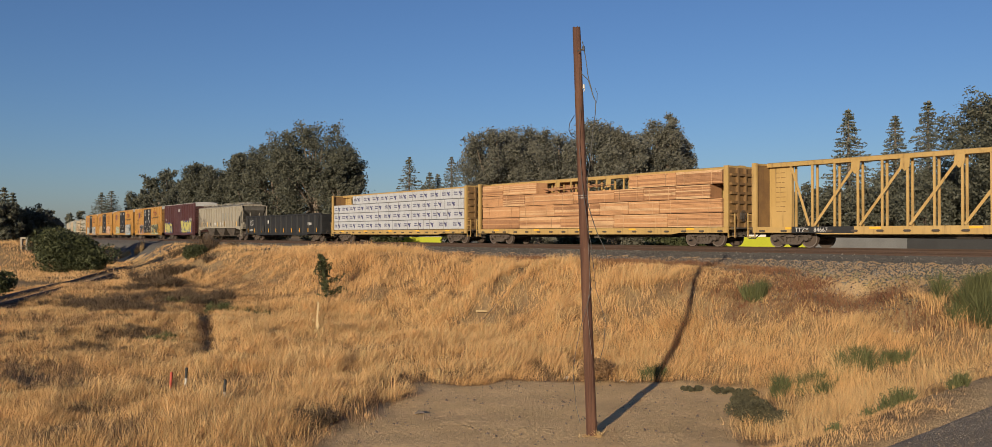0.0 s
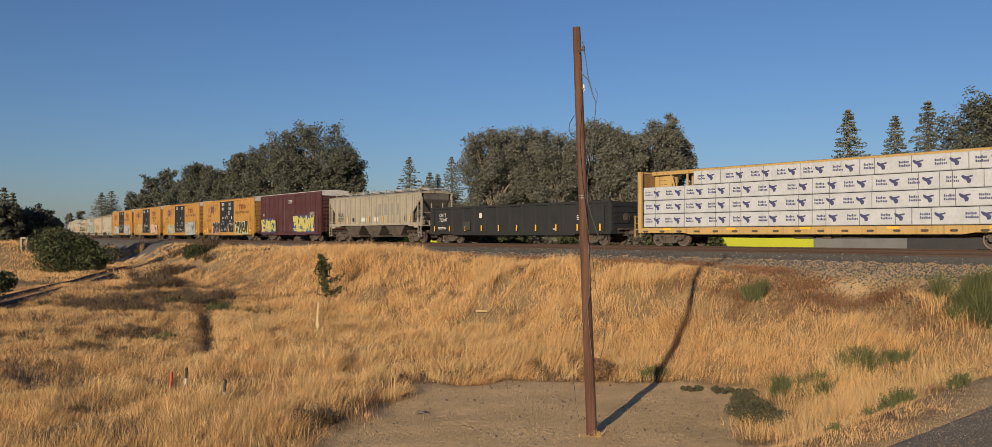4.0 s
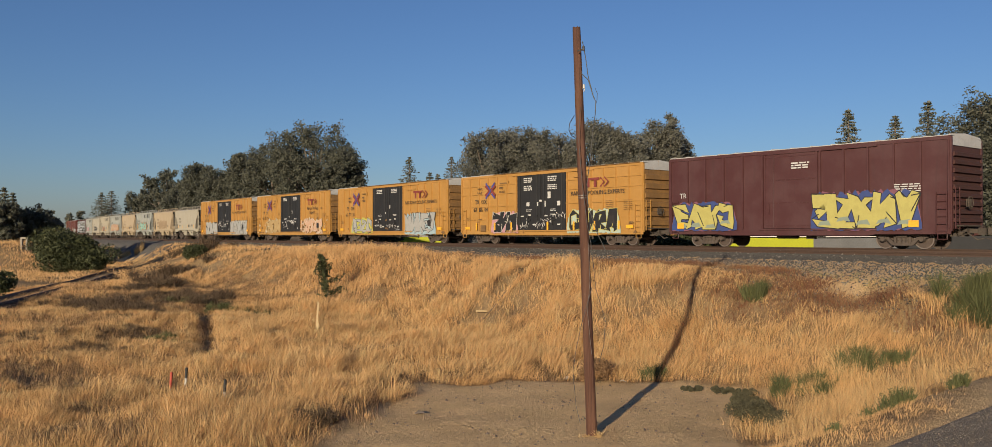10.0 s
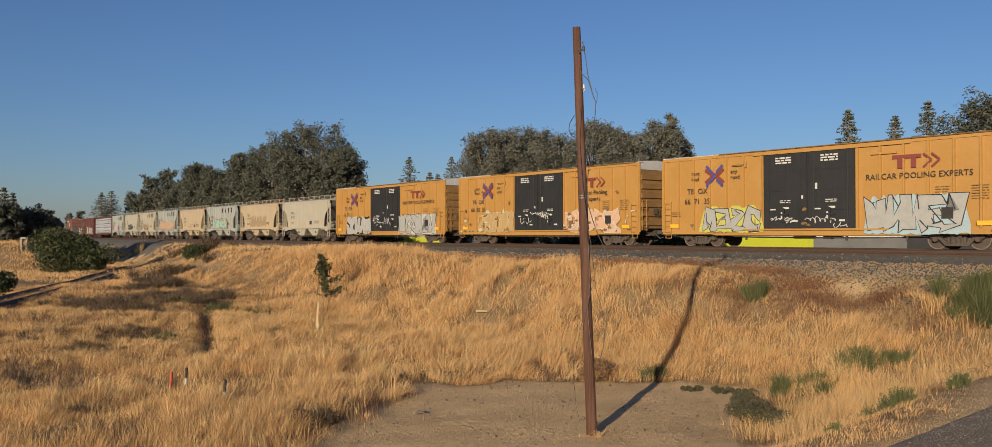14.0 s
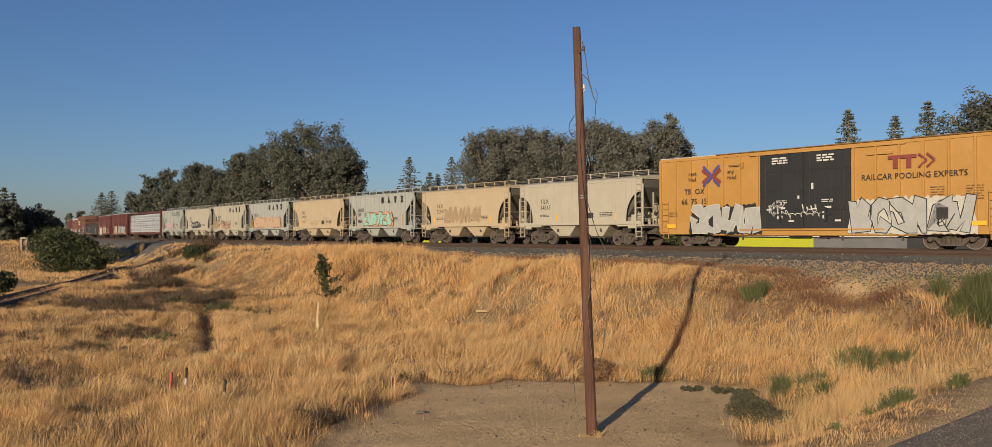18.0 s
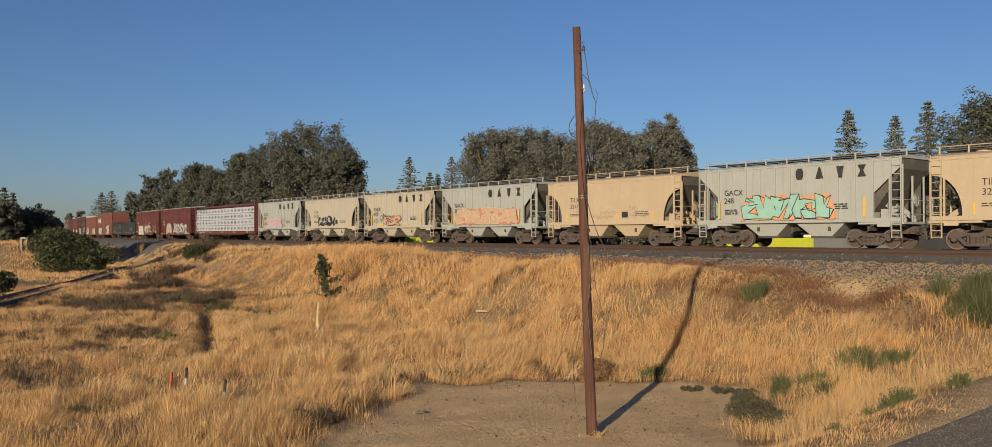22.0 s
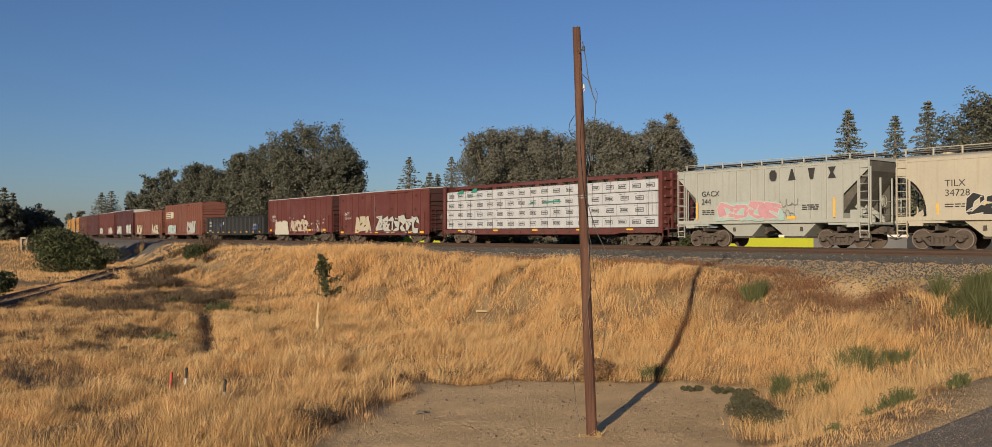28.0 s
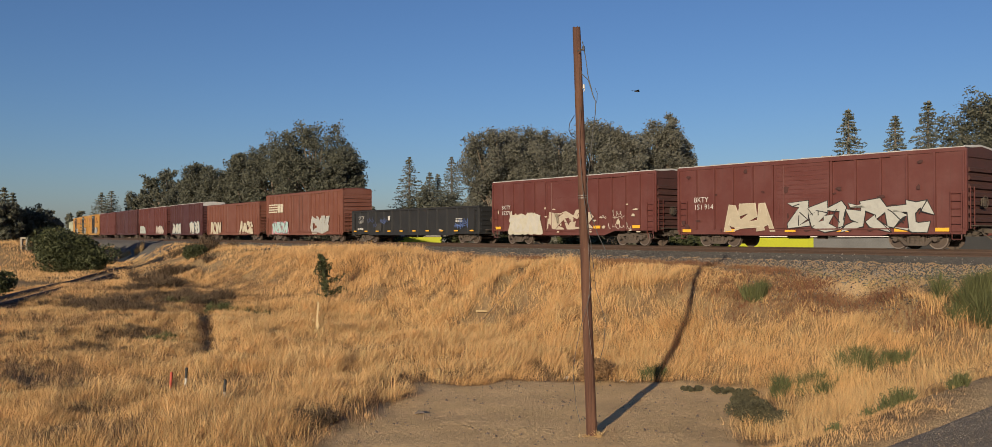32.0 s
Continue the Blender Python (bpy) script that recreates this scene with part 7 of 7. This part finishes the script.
# ---------------------------------------------------------------- spur track at the field's edge
def build_spur():
    spur = tagged(new("spur_track"), "old rusty spur track half buried in grass", "railway track", kind="structure")
    pts = [(-22.0, 22.0), (-27.6, 47.5), (-35.0, 74.6), (-42.5, 100.0)]

    def along(u):
        # a smooth curve through the four places
        k = min(int(u), 2)
        f = u - k
        p = [Vector(q) for q in ([pts[0]] + pts + [pts[3]])[k:k + 4]]
        return 0.5 * ((2 * p[1]) + (p[2] - p[0]) * f + (2 * p[0] - 5 * p[1] + 4 * p[2] - p[3]) * f * f + (3 * p[1] - p[0] - 3 * p[2] + p[3]) * f ** 3)
    us = np.linspace(0, 3, 60)
    line = np.array([along(u)[:] for u in us])
    z = np.convolve(np.pad(ground_z(line[:, 0], line[:, 1]), 6, "edge"), np.ones(13) / 13, "valid") + 0.32
    tang = np.gradient(line, axis=0)
    tang /= np.linalg.norm(tang, axis=1)[:, None]
    nrm = np.stack([tang[:, 1], -tang[:, 0]], 1)
    for o in (-0.75, 0.75):
        v, q = [], []
        for i in range(60):
            for a, b in ((-0.07, -0.16), (-0.035, 0.0), (0.035, 0.0), (0.07, -0.16)):
                p = line[i] + nrm[i] * (o + a)
                v.append((p[0], p[1], z[i] + b))
            if i:
                q += [(4 * i - 4 + j, 4 * i - 3 + j, 4 * i + 1 + j, 4 * i + j) for j in range(3)]
        ob = new("rail", big_mesh("rail", np.array(v), np.array(q), RAIL_STEEL))
        ob.parent = spur
    tie = Shape().box(-0.12, 0.12, -1.3, 1.3, -0.34, -0.16).mesh("tie", TIE_WOOD)
    for i in np.arange(2, 57, 0.42):
        k = int(i)
        p = line[k] + (line[k + 1] - line[k]) * (i - k)
        ob = new("tie", tie)
        ob.parent = spur
        ob.matrix_basis = pose(p[0], p[1], float(np.interp(i, np.arange(60), z)), 0, 0, math.degrees(math.atan2(tang[k][1], tang[k][0])))
    v, q = [], []
    for i in range(60):
        for a, b in ((-1.35, -0.60), (-0.9, -0.31), (0.9, -0.31), (1.35, -0.60)):
            p = line[i] + nrm[i] * a
            v.append((p[0], p[1], z[i] + b))
        if i:
            q += [(4 * i - 4 + j, 4 * i - 3 + j, 4 * i + 1 + j, 4 * i + j) for j in range(3)]
    tagged(new("spur_bed", big_mesh("spur_bed", np.array(v), np.array(q), SPUR_DIRT)), "grey dirt bed under the old spur track", "track bed", kind="structure")


# ---------------------------------------------------------------- painted low walls behind the line
def build_walls():
    def wall(x0, x1, y, top, split, label):
        t = thing("low_wall", label, "wall", "low painted walls", pose(x0, y, -1.2))
        part("lime_panel", Shape().box(0, split - x0, 0, 0.3, 0.0, top + 1.2), LIME, t, "lime green painted panel")
        part("grey_panel", Shape().box(split - x0, x1 - x0, 0.02, 0.3, 0.0, top + 1.2), WALL_GREY, t, "grey rendered panel")
        # panel added past the grey one; its dark colour stands for shade there
        part("shaded_panel", Shape().box(x1 - x0, x1 - x0 + 13, 0.04, 0.3, 0.0, top + 1.3), WALL_DARK, t, "dark unlit panel") if y < 100 else None
        part("coping", Shape().box(-0.1, x1 - x0 + 0.1, -0.06, 0.36, top + 1.2, top + 1.42), COPING, t, "white coping")
    wall(19.9, 39.5, 82.0, 0.44, 30.5, "low lime green and grey wall with white coping")
    wall(-14.5, -1.5, 112.0, 0.36, -7.1, "low lime green and grey wall beyond the bend")
    # the first bush is added in place of foliage shadow on the lime panel
    for x, y, w, h, n in ((19.2, 79.5, 4.4, 2.0, 2600), (15.5, 76.0, 5.0, 2.2, 2600), (8.0, 78.0, 6.0, 1.9, 2600), (1.0, 82.0, 6.0, 2.2, 2600), (-4.5, 100.0, 5.0, 2.2, 2200), (-14.0, 108.0, 5.0, 3.0, 2200)):
        bush("leafy green bush in front of the low wall", x, y, w, h, LEAF_BUSH, int(abs(x) * 13 + y), n, 0.30, depth=0.5)


# ---------------------------------------------------------------- a bird
def build_bird():
    b = thing("bird", "dark bird flying over the trees", "bird", "", pose(-400, 60, 20))
    body = Shape()
    prof = [(-0.24, 0.012), (-0.12, 0.045), (0.02, 0.062), (0.12, 0.045), (0.17, 0.032), (0.22, 0.004)]
    for (a, ra), (c, rc) in zip(prof, prof[1:]):
        body.tube((a, 0, 0), (c, 0, 0), ra, rc, 8)
    part("body", body, FEATHER, b)
    part("tail", Shape().prism([(-0.22, -0.02), (-0.22, 0.02), (-0.38, 0.07), (-0.38, -0.07)], "z", -0.006, 0.006), FEATHER, b)
    wings = []
    for o in (-1, 1):
        w = part("wing", Shape().prism([(0.09, 0.0), (0.12, 0.18 * o), (0.03, 0.42 * o), (-0.03, 0.40 * o), (-0.07, 0.18 * o), (-0.08, 0.0)], "z", -0.007, 0.007), FEATHER, b, "", (0, 0.04 * o, 0.02))
        wings.append((w, o))
    return b, wings


build_pole()
build_small_things()
build_weeds()
build_spur()
build_walls()
BIRD, WINGS = build_bird()

# ---------------------------------------------------------------- the train, front to rear
TRAIN = []


def couple(car, rear, length):
    TRAIN.append((car, rear + length / 2))


def build_train():
    white, black = ink(0.60, 0.57, 0.50), ink(0.02, 0.02, 0.022)
    silver, yel, blue, pink = ink(0.45, 0.45, 0.43), ink(0.56, 0.50, 0.15), ink(0.05, 0.08, 0.25), ink(0.62, 0.32, 0.36)
    teal, orange, sky_blue = ink(0.35, 0.60, 0.50), ink(0.75, 0.36, 0.18), ink(0.42, 0.55, 0.60)
    c = centerbeam("empty faded yellow centerbeam flatcar with truss posts", YELLOW_OLD)
    lettering("lettering", "TTZX   84667", -8.7, 0.80, 0.30, CHALK, c, -1.47)
    part("lettering_panel", Shape().box(-8.9, -5.6, -1.462, -1.45, 0.74, 1.06), BLACK, c)
    couple(c, 163.12, 22.35)
    c = centerbeam("yellow centerbeam flatcar stacked with bare sawn lumber", YELLOW_OLD)
    bare_lumber(c, 5)
    couple(c, 139.24, 22.35)
    c = centerbeam("yellow centerbeam flatcar loaded with white-wrapped lumber", YELLOW_OLD)
    wrapped_lumber(c, 6, 4, "badge")
    couple(c, 115.40, 22.35)
    c = gondola("black steel gondola with amber reflector strips", 20.1, 2.74, 7, "CHTT\n722047", (0.12, 0.42))
    couple(c, 93.12, 20.1)
    c = hopper("stained beige ribbed covered hopper with black bays", BEIGE, 8, "ribs", 16.6, 4.08, 1.53, 4.30, SOOT, bays=3)
    lettering("lettering", "PTLX\n17379", -6.3, 2.35, 0.46, INK, c, -1.635)
    for xx in (1.15, 2.25, 3.35, 4.35):
        part("faded_patch", Shape().box(xx, xx + 0.62, -1.53, -1.521, 2.35, 3.35), FADED, c, "faded grey painted-over block")
    for xx, ww in ((-3.6, 0.5), (-1.9, 1.0), (0.4, 0.8), (5.6, 0.4)):
        part("stencil_panel", Shape().box(xx, xx + ww, -1.53, -1.521, 1.85, 2.2), CHALK if ww > 0.6 else INK, c)
    reflectors(c, (-6.7, -4.4, -0.35, 2.1, 6.6), 1.7, -1.612, 0.1, 0.6)
    couple(c, 75.22, 16.6)
    c = boxcar("maroon high boxcar with yellow and blue graffiti", 15.5, 4.97, MAROON, MAROON, ROOF_WHITE, 9, end=RED_END, door_w=3.0, style="plain", end_top=ROOF_WHITE)
    y = -1.598
    graffiti(c, 1.4, 6.3, 0.95, 2.55, y - 0.01, yel, black, 91, 5, (ink(0.26, 0.10, 0.14), blue), ink(0.30, 0.36, 0.28), puff=0.3)
    graffiti(c, -7.3, -3.4, 0.95, 2.3, y - 0.01, yel, black, 92, 4, (ink(0.26, 0.10, 0.14), blue), ink(0.30, 0.36, 0.28), puff=0.3)
    lettering("lettering", "TR", -7.0, 2.7, 0.4, CHALK, c, y)
    rnd = random.Random(2)
    bars("stencil", stencil_rows(rnd, 0.1, 4.2, 1.0, 3), CHALK, c, y - 0.05)
    bars("stencil", stencil_rows(rnd, 5.3, 2.9, 1.2, 4, 0.05), CHALK, c, y)
    reflectors(c, (-6.9, 6.2), 1.0, y - 0.06, 0.45, 0.3)
    couple(c, 57.9, 15.5)
    P = "RAILCAR POOLING EXPERTS"
    arts = [
        ("638604", "grid", P, [(-5.2, -2.6, 0.85, 2.2, black, white, 1, 3, pink), (2.9, 7.2, 0.85, 2.2, black, yel, 2, 5, ink(0.5, 0.6, 0.5))]),
        ("667135", "ribs", P, [(3.2, 7.4, 0.75, 2.35, silver, black, 3, 5, sky_blue), (-6.3, -2.7, 0.85, 2.1, silver, black, 4, 4, ink(0.6, 0.58, 0.12))]),
        ("660350", "ribs", "Railcar Pooling\nExperts", [(2.7, 7.6, 0.8, 2.2, ink(0.72, 0.45, 0.30), ink(0.74, 0.62, 0.5), 5, 7, None), (-6.6, -2.6, 0.8, 2.3, ink(0.52, 0.36, 0.16), ink(0.62, 0.48, 0.27), 6, 6, None)]),
        ("667515", "ribs", P, [(2.6, 7.9, 0.75, 2.3, silver, black, 7, 6, white), (-6.8, -2.6, 0.75, 2.2, silver, white, 8, 5, black)]),
    ]
    for k, (num, style, slogan, art) in enumerate(arts):
        lab = "yellow high-cube boxcar with black plug doors, " + ("pink and black graffiti", "silver bubble graffiti", "pale pink graffiti", "silver block graffiti")[k]
        c = yellow_boxcar(lab, 20 + k, num, style, slogan, art)
        tags(c, -2.3, 2.3, 0.95, 2.6, -1.62, CHALK, 200 + k, 12)
        if k == 2:
            for a, b, seed in ((-8.9, -2.7, 61), (2.7, 8.9, 62)):
                chips(c, a, b, 0.85, 4.0, -1.616, YELLOW_RUST, seed, 22)
                chips(c, a, b, 0.85, 2.4, -1.619, ink(0.66, 0.56, 0.42), seed + 5, 14)
        elif k < 2:
            chips(c, -8.9, 8.9, 0.75, 2.0, -1.600, YELLOW_RUST, 70 + k, 12)
        couple(c, (37.45, 17.14, -3.1, -23.5)[k], 18.4)
    hops = [
        ("cream round-sided covered hopper, clean flanks", CREAM, "TILX\n34645", (), None, "round"),
        ("peach round-sided covered hopper with faded grey tags", PEACH, "TILX\n32399", [(-2.6, 2.4, 1.55, 2.75, ink(0.42, 0.30, 0.18), ink(0.60, 0.44, 0.27), 31, 6)], ink(0.42, 0.30, 0.18), "round"),
        ("grey ribbed covered hopper with teal graffiti", GREY, "GACX\n248", [(-2.6, 2.3, 1.48, 2.6, teal, black, 32, 6, orange)], None, "ribs"),
        ("peach round-sided covered hopper with scribbled tags", PEACH, "TILX\n32410", (), ink(0.40, 0.28, 0.16), "round"),
        ("grey ribbed covered hopper with orange graffiti band", GREY, "GACX\n260", [(-3.6, 3.6, 1.46, 2.55, ink(0.60, 0.40, 0.24), white, 33, 7, ink(0.55, 0.26, 0.16))], None, "ribs"),
        ("cream ribbed covered hopper with a small red piece", CREAM, "GACX\n0107", [(-2.0, 0.6, 1.45, 2.2, ink(0.62, 0.36, 0.24), black, 34, 3)], INK, "ribs"),
        ("cream round-sided covered hopper with black and white tag", CREAM, "TILX\n34728", [(-2.6, 0.9, 1.5, 2.45, black, white, 35, 5)], None, "round"),
        ("pale grey ribbed covered hopper with pink graffiti", GREY, "GACX\n244", [(-2.7, 1.0, 1.46, 2.35, pink, white, 36, 4, ink(0.40, 0.55, 0.52))], ink(0.25, 0.24, 0.23), "ribs"),
    ]
    for k, (lab, body, marks, art, scr, style) in enumerate(hops):
        c = (round_hopper if style == "round" else ribbed_hopper)(lab, body, 40 + k, marks, art, scr)
        couple(c, -36.26 - 12.56 * k, 11.4)
    c = centerbeam("oxide red centerbeam flatcar loaded with white labelled lumber", RED)
    wrapped_lumber(c, 16, 4, "frame")
    for x, z, w, h in ((-9.4, 3.75, 0.9, 0.3), (-7.6, 3.8, 0.8, 0.35), (-8.6, 3.52, 2.6, 0.06), (0.6, 2.8, 1.9, 0.16), (-0.9, 2.75, 0.7, 0.12)):
        part("torn_film", Shape().prism([(x, z), (x + w, z + 0.05), (x + w * 0.9, z + h), (x + w * 0.3, z + h * 0.7)], "y", -1.458, -1.45), TEAL, c, "torn teal wrap film")
    lettering("lettering", "NDKL   734112", -8.9, 0.80, 0.28, CHALK, c, -1.455)
    couple(c, -147.7, 22.4)
    c = boxcar("oxide red boxcar with white graffiti and slatted door", 15.5, 4.42, RED, RED, ROOF_WHITE, 17, end=RED_END, door_w=3.0, style="slats", posts=5)
    lettering("lettering", "BKTY\n151 914", -6.6, 2.45, 0.40, CHALK, c, -1.60)
    graffiti(c, -0.6, 6.3, 0.78, 2.25, -1.60, ink(0.50, 0.50, 0.46), black, 171, 7)
    graffiti(c, -4.6, -1.6, 0.85, 2.2, -1.60, ink(0.52, 0.45, 0.33), ink(0.60, 0.52, 0.40), 172, 3)
    reflectors(c, (-7.1, -4.2, -0.6, 2.2, 5.0, 6.8), 0.80, -1.60, 0.6, 0.16)
    chips(c, -7.4, 7.4, 0.8, 4.0, -1.599, RED_END, 75, 22)
    couple(c, -165.2, 15.5)
    c = boxcar("oxide red boxcar with deep side sill and pale graffiti", 15.5, 4.42, RED, RED, ROOF_WHITE, 18, end=RED_END, door_w=3.6, style="plain", posts=5, belly=True)
    lettering("lettering", "BKTY\n152713", -6.6, 2.45, 0.40, CHALK, c, -1.60)
    graffiti(c, -5.6, -2.4, 0.72, 2.05, -1.60, white, ink(0.6, 0.55, 0.42), 181, 3, ink(0.60, 0.56, 0.45))
    graffiti(c, -1.8, 2.6, 1.0, 2.2, -1.60, ink(0.55, 0.47, 0.36), RED, 182, 5)
    tags(c, 2.8, 5.8, 1.0, 2.3, -1.545, white, 183, 12)
    reflectors(c, (-7.0, -2.6, 3.0, 6.3), 1.05, -1.60, 0.6, 0.18)
    chips(c, -7.4, 7.4, 0.8, 2.6, -1.599, ink(0.62, 0.55, 0.42), 76, 26)
    couple(c, -182.4, 15.5)
    c = gondola("black steel gondola with blue sprayed tags", 19.8, 2.78, 19, "QTTX\n13077", (0.5, 0.10))
    tags(c, -7, -3, 1.0, 2.5, -1.60, ink(0.10, 0.14, 0.30), 191, 16)
    tags(c, 6.5, 8.6, 1.0, 2.3, -1.60, ink(0.12, 0.20, 0.48), 192, 12)
    couple(c, -203.8, 19.8)
    c = boxcar("brown-red high boxcar with cream bar logo", 18.5, 4.97, BROWN_RED, BROWN_RED, RED, 21, door_w=4.6, style="ribs", posts=7)
    for k in range(4):
        part("painted_logo", Shape().box(-8.4, -6.2 + 0.25 * k, -1.60, -1.545, 3.05 + 0.26 * k, 3.05 + 0.26 * k + 0.13), ink(0.70, 0.64, 0.50), c, "plain cream bars")
    for xx in (-5.95, -5.2):
        part("painted_logo", Shape().box(xx, xx + 0.6, -1.60, -1.545, 3.05, 3.95), ink(0.70, 0.64, 0.50), c, "plain cream block")
    graffiti(c, -7.2, -3.2, 0.8, 2.0, -1.60, ink(0.45, 0.62, 0.60), black, 211, 4, pink)
    graffiti(c, 2.6, 6.4, 0.8, 2.4, -1.60, silver, white, 212, 3)
    couple(c, -224.2, 18.5)
    c = boxcar("brown-red boxcar with cream paint blocks along the sill", 18.3, 4.40, BROWN_RED, BROWN_RED, RED, 22, door_w=3.4, style="plain", posts=7)
    graffiti(c, -7.6, -3.4, 0.75, 2.2, -1.60, ink(0.62, 0.56, 0.42), BROWN_RED, 221, 4)
    graffiti(c, 3.2, 7.2, 0.75, 2.2, -1.60, ink(0.62, 0.56, 0.42), BROWN_RED, 222, 4)
    couple(c, -244.6, 18.3)
    c = boxcar("dark maroon boxcar with a white roof", 15.5, 4.92, MAROON, MAROON, ROOF_WHITE, 23, door_w=3.2, style="plain", end_top=ROOF_WHITE)
    graffiti(c, -6.4, -2.4, 0.8, 2.2, -1.60, white, ink(0.3, 0.45, 0.5), 231, 4)
    graffiti(c, 2.2, 6.6, 0.8, 2.4, -1.60, white, ink(0.3, 0.45, 0.5), 232, 4)
    couple(c, -262.2, 15.5)
    c = boxcar("red boxcar with pale graffiti at both ends", 18.4, 4.90, RED, RED, ROOF_WHITE, 24, door_w=3.6, style="plain")
    graffiti(c, -8.0, -4.2, 0.8, 2.0, -1.60, ink(0.5, 0.55, 0.5), white, 241, 4)
    graffiti(c, 3.2, 7.6, 0.8, 2.0, -1.60, ink(0.6, 0.52, 0.45), white, 242, 4)
    couple(c, -282.9, 18.4)
    c = boxcar("dark maroon boxcar with plain sides", 18.4, 4.85, MAROON, MAROON, RED, 25, door_w=3.6, style="plain")
    couple(c, -302.9, 18.4)
    c = boxcar("dark red boxcar with plain sides", 18.4, 4.88, RED, RED, RED, 26, door_w=3.6, style="plain")
    couple(c, -322.9, 18.4)
    for k in range(3):
        c = yellow_boxcar("yellow high-cube boxcar with black plug doors far down the train", 27 + k, ("660000", "661000", "662000")[k], "ribs", P, [(2.6, 7.0, 0.8, 2.2, silver, black, 270 + k, 4)])
        couple(c, -343.0 - 20.2 * k, 18.4)
    for k in range(2):
        c = ribbed_hopper("pale green ribbed covered hopper far down the train", OLIVE, 30 + k, "")
        couple(c, -397.0 - 12.56 * k, 11.4)


build_train()


# ---------------------------------------------------------------- what moves
def motions():
    times = [0.0, 2.0, 4.0, 6.0, 8.0, 10.0, 12.0, 14.0, 16.0, 18.0, 20.0, 22.0, 24.0, 26.0, 28.0, 30.0, 32.0]
    for car, mid in TRAIN:
        rows = []
        for t in times:
            x, y, a = track_at(mid + ran(t))
            rows.append((t, pose(x, y, 0, 0, 0, -math.degrees(a))))
        walk(car, rows)
    # wheels: one run of keys for the front axle of a truck and one for its rear axle, taken over by the others
    first = {}
    for w in WHEELSETS:
        key = w.location.x > 0
        if key not in first:
            dx = w.location.x
            walk(w, [(k / 15, pose(dx, 0, 0.457, 0, math.degrees(ran(k / 15) - ran(0)) / 0.457, 0)) for k in range(481)])
            first[key] = w
        else:
            src = first[key].animation_data
            w.rotation_mode = "QUATERNION"
            w.animation_data_create()
            w.animation_data.action = src.action
            w.animation_data.action_slot = src.action_slot
    # the bird comes in over the bend and crosses in front of the grove
    way = [(0.0, -400.0, 22.0), (27.0, -60.0, 13.5), (28.6, -31.98, 11.98), (28.9, -28.29, 12.78), (29.2, -23.93, 13.58), (29.8, -13.65, 15.05), (30.0, -10.10, 15.23), (30.3, -5.60, 15.23),
           (30.9, 1.16, 14.25), (31.1, 3.42, 13.94), (31.3, 4.71, 13.14), (31.6, 7.0, 12.1), (31.9, 9.16, 11.05), (32.0, 9.92, 10.76)]
    walk(BIRD, [(t, pose(x, 60.0, z, 0, 6, 8)) for t, x, z in way])
    for w, o in WINGS:
        walk(w, [(k / 10, pose(0, 0.04 * o, 0.02, o * (12 + 32 * math.sin(k * 2.1)), 0, 0)) for k in range(321)])


motions()
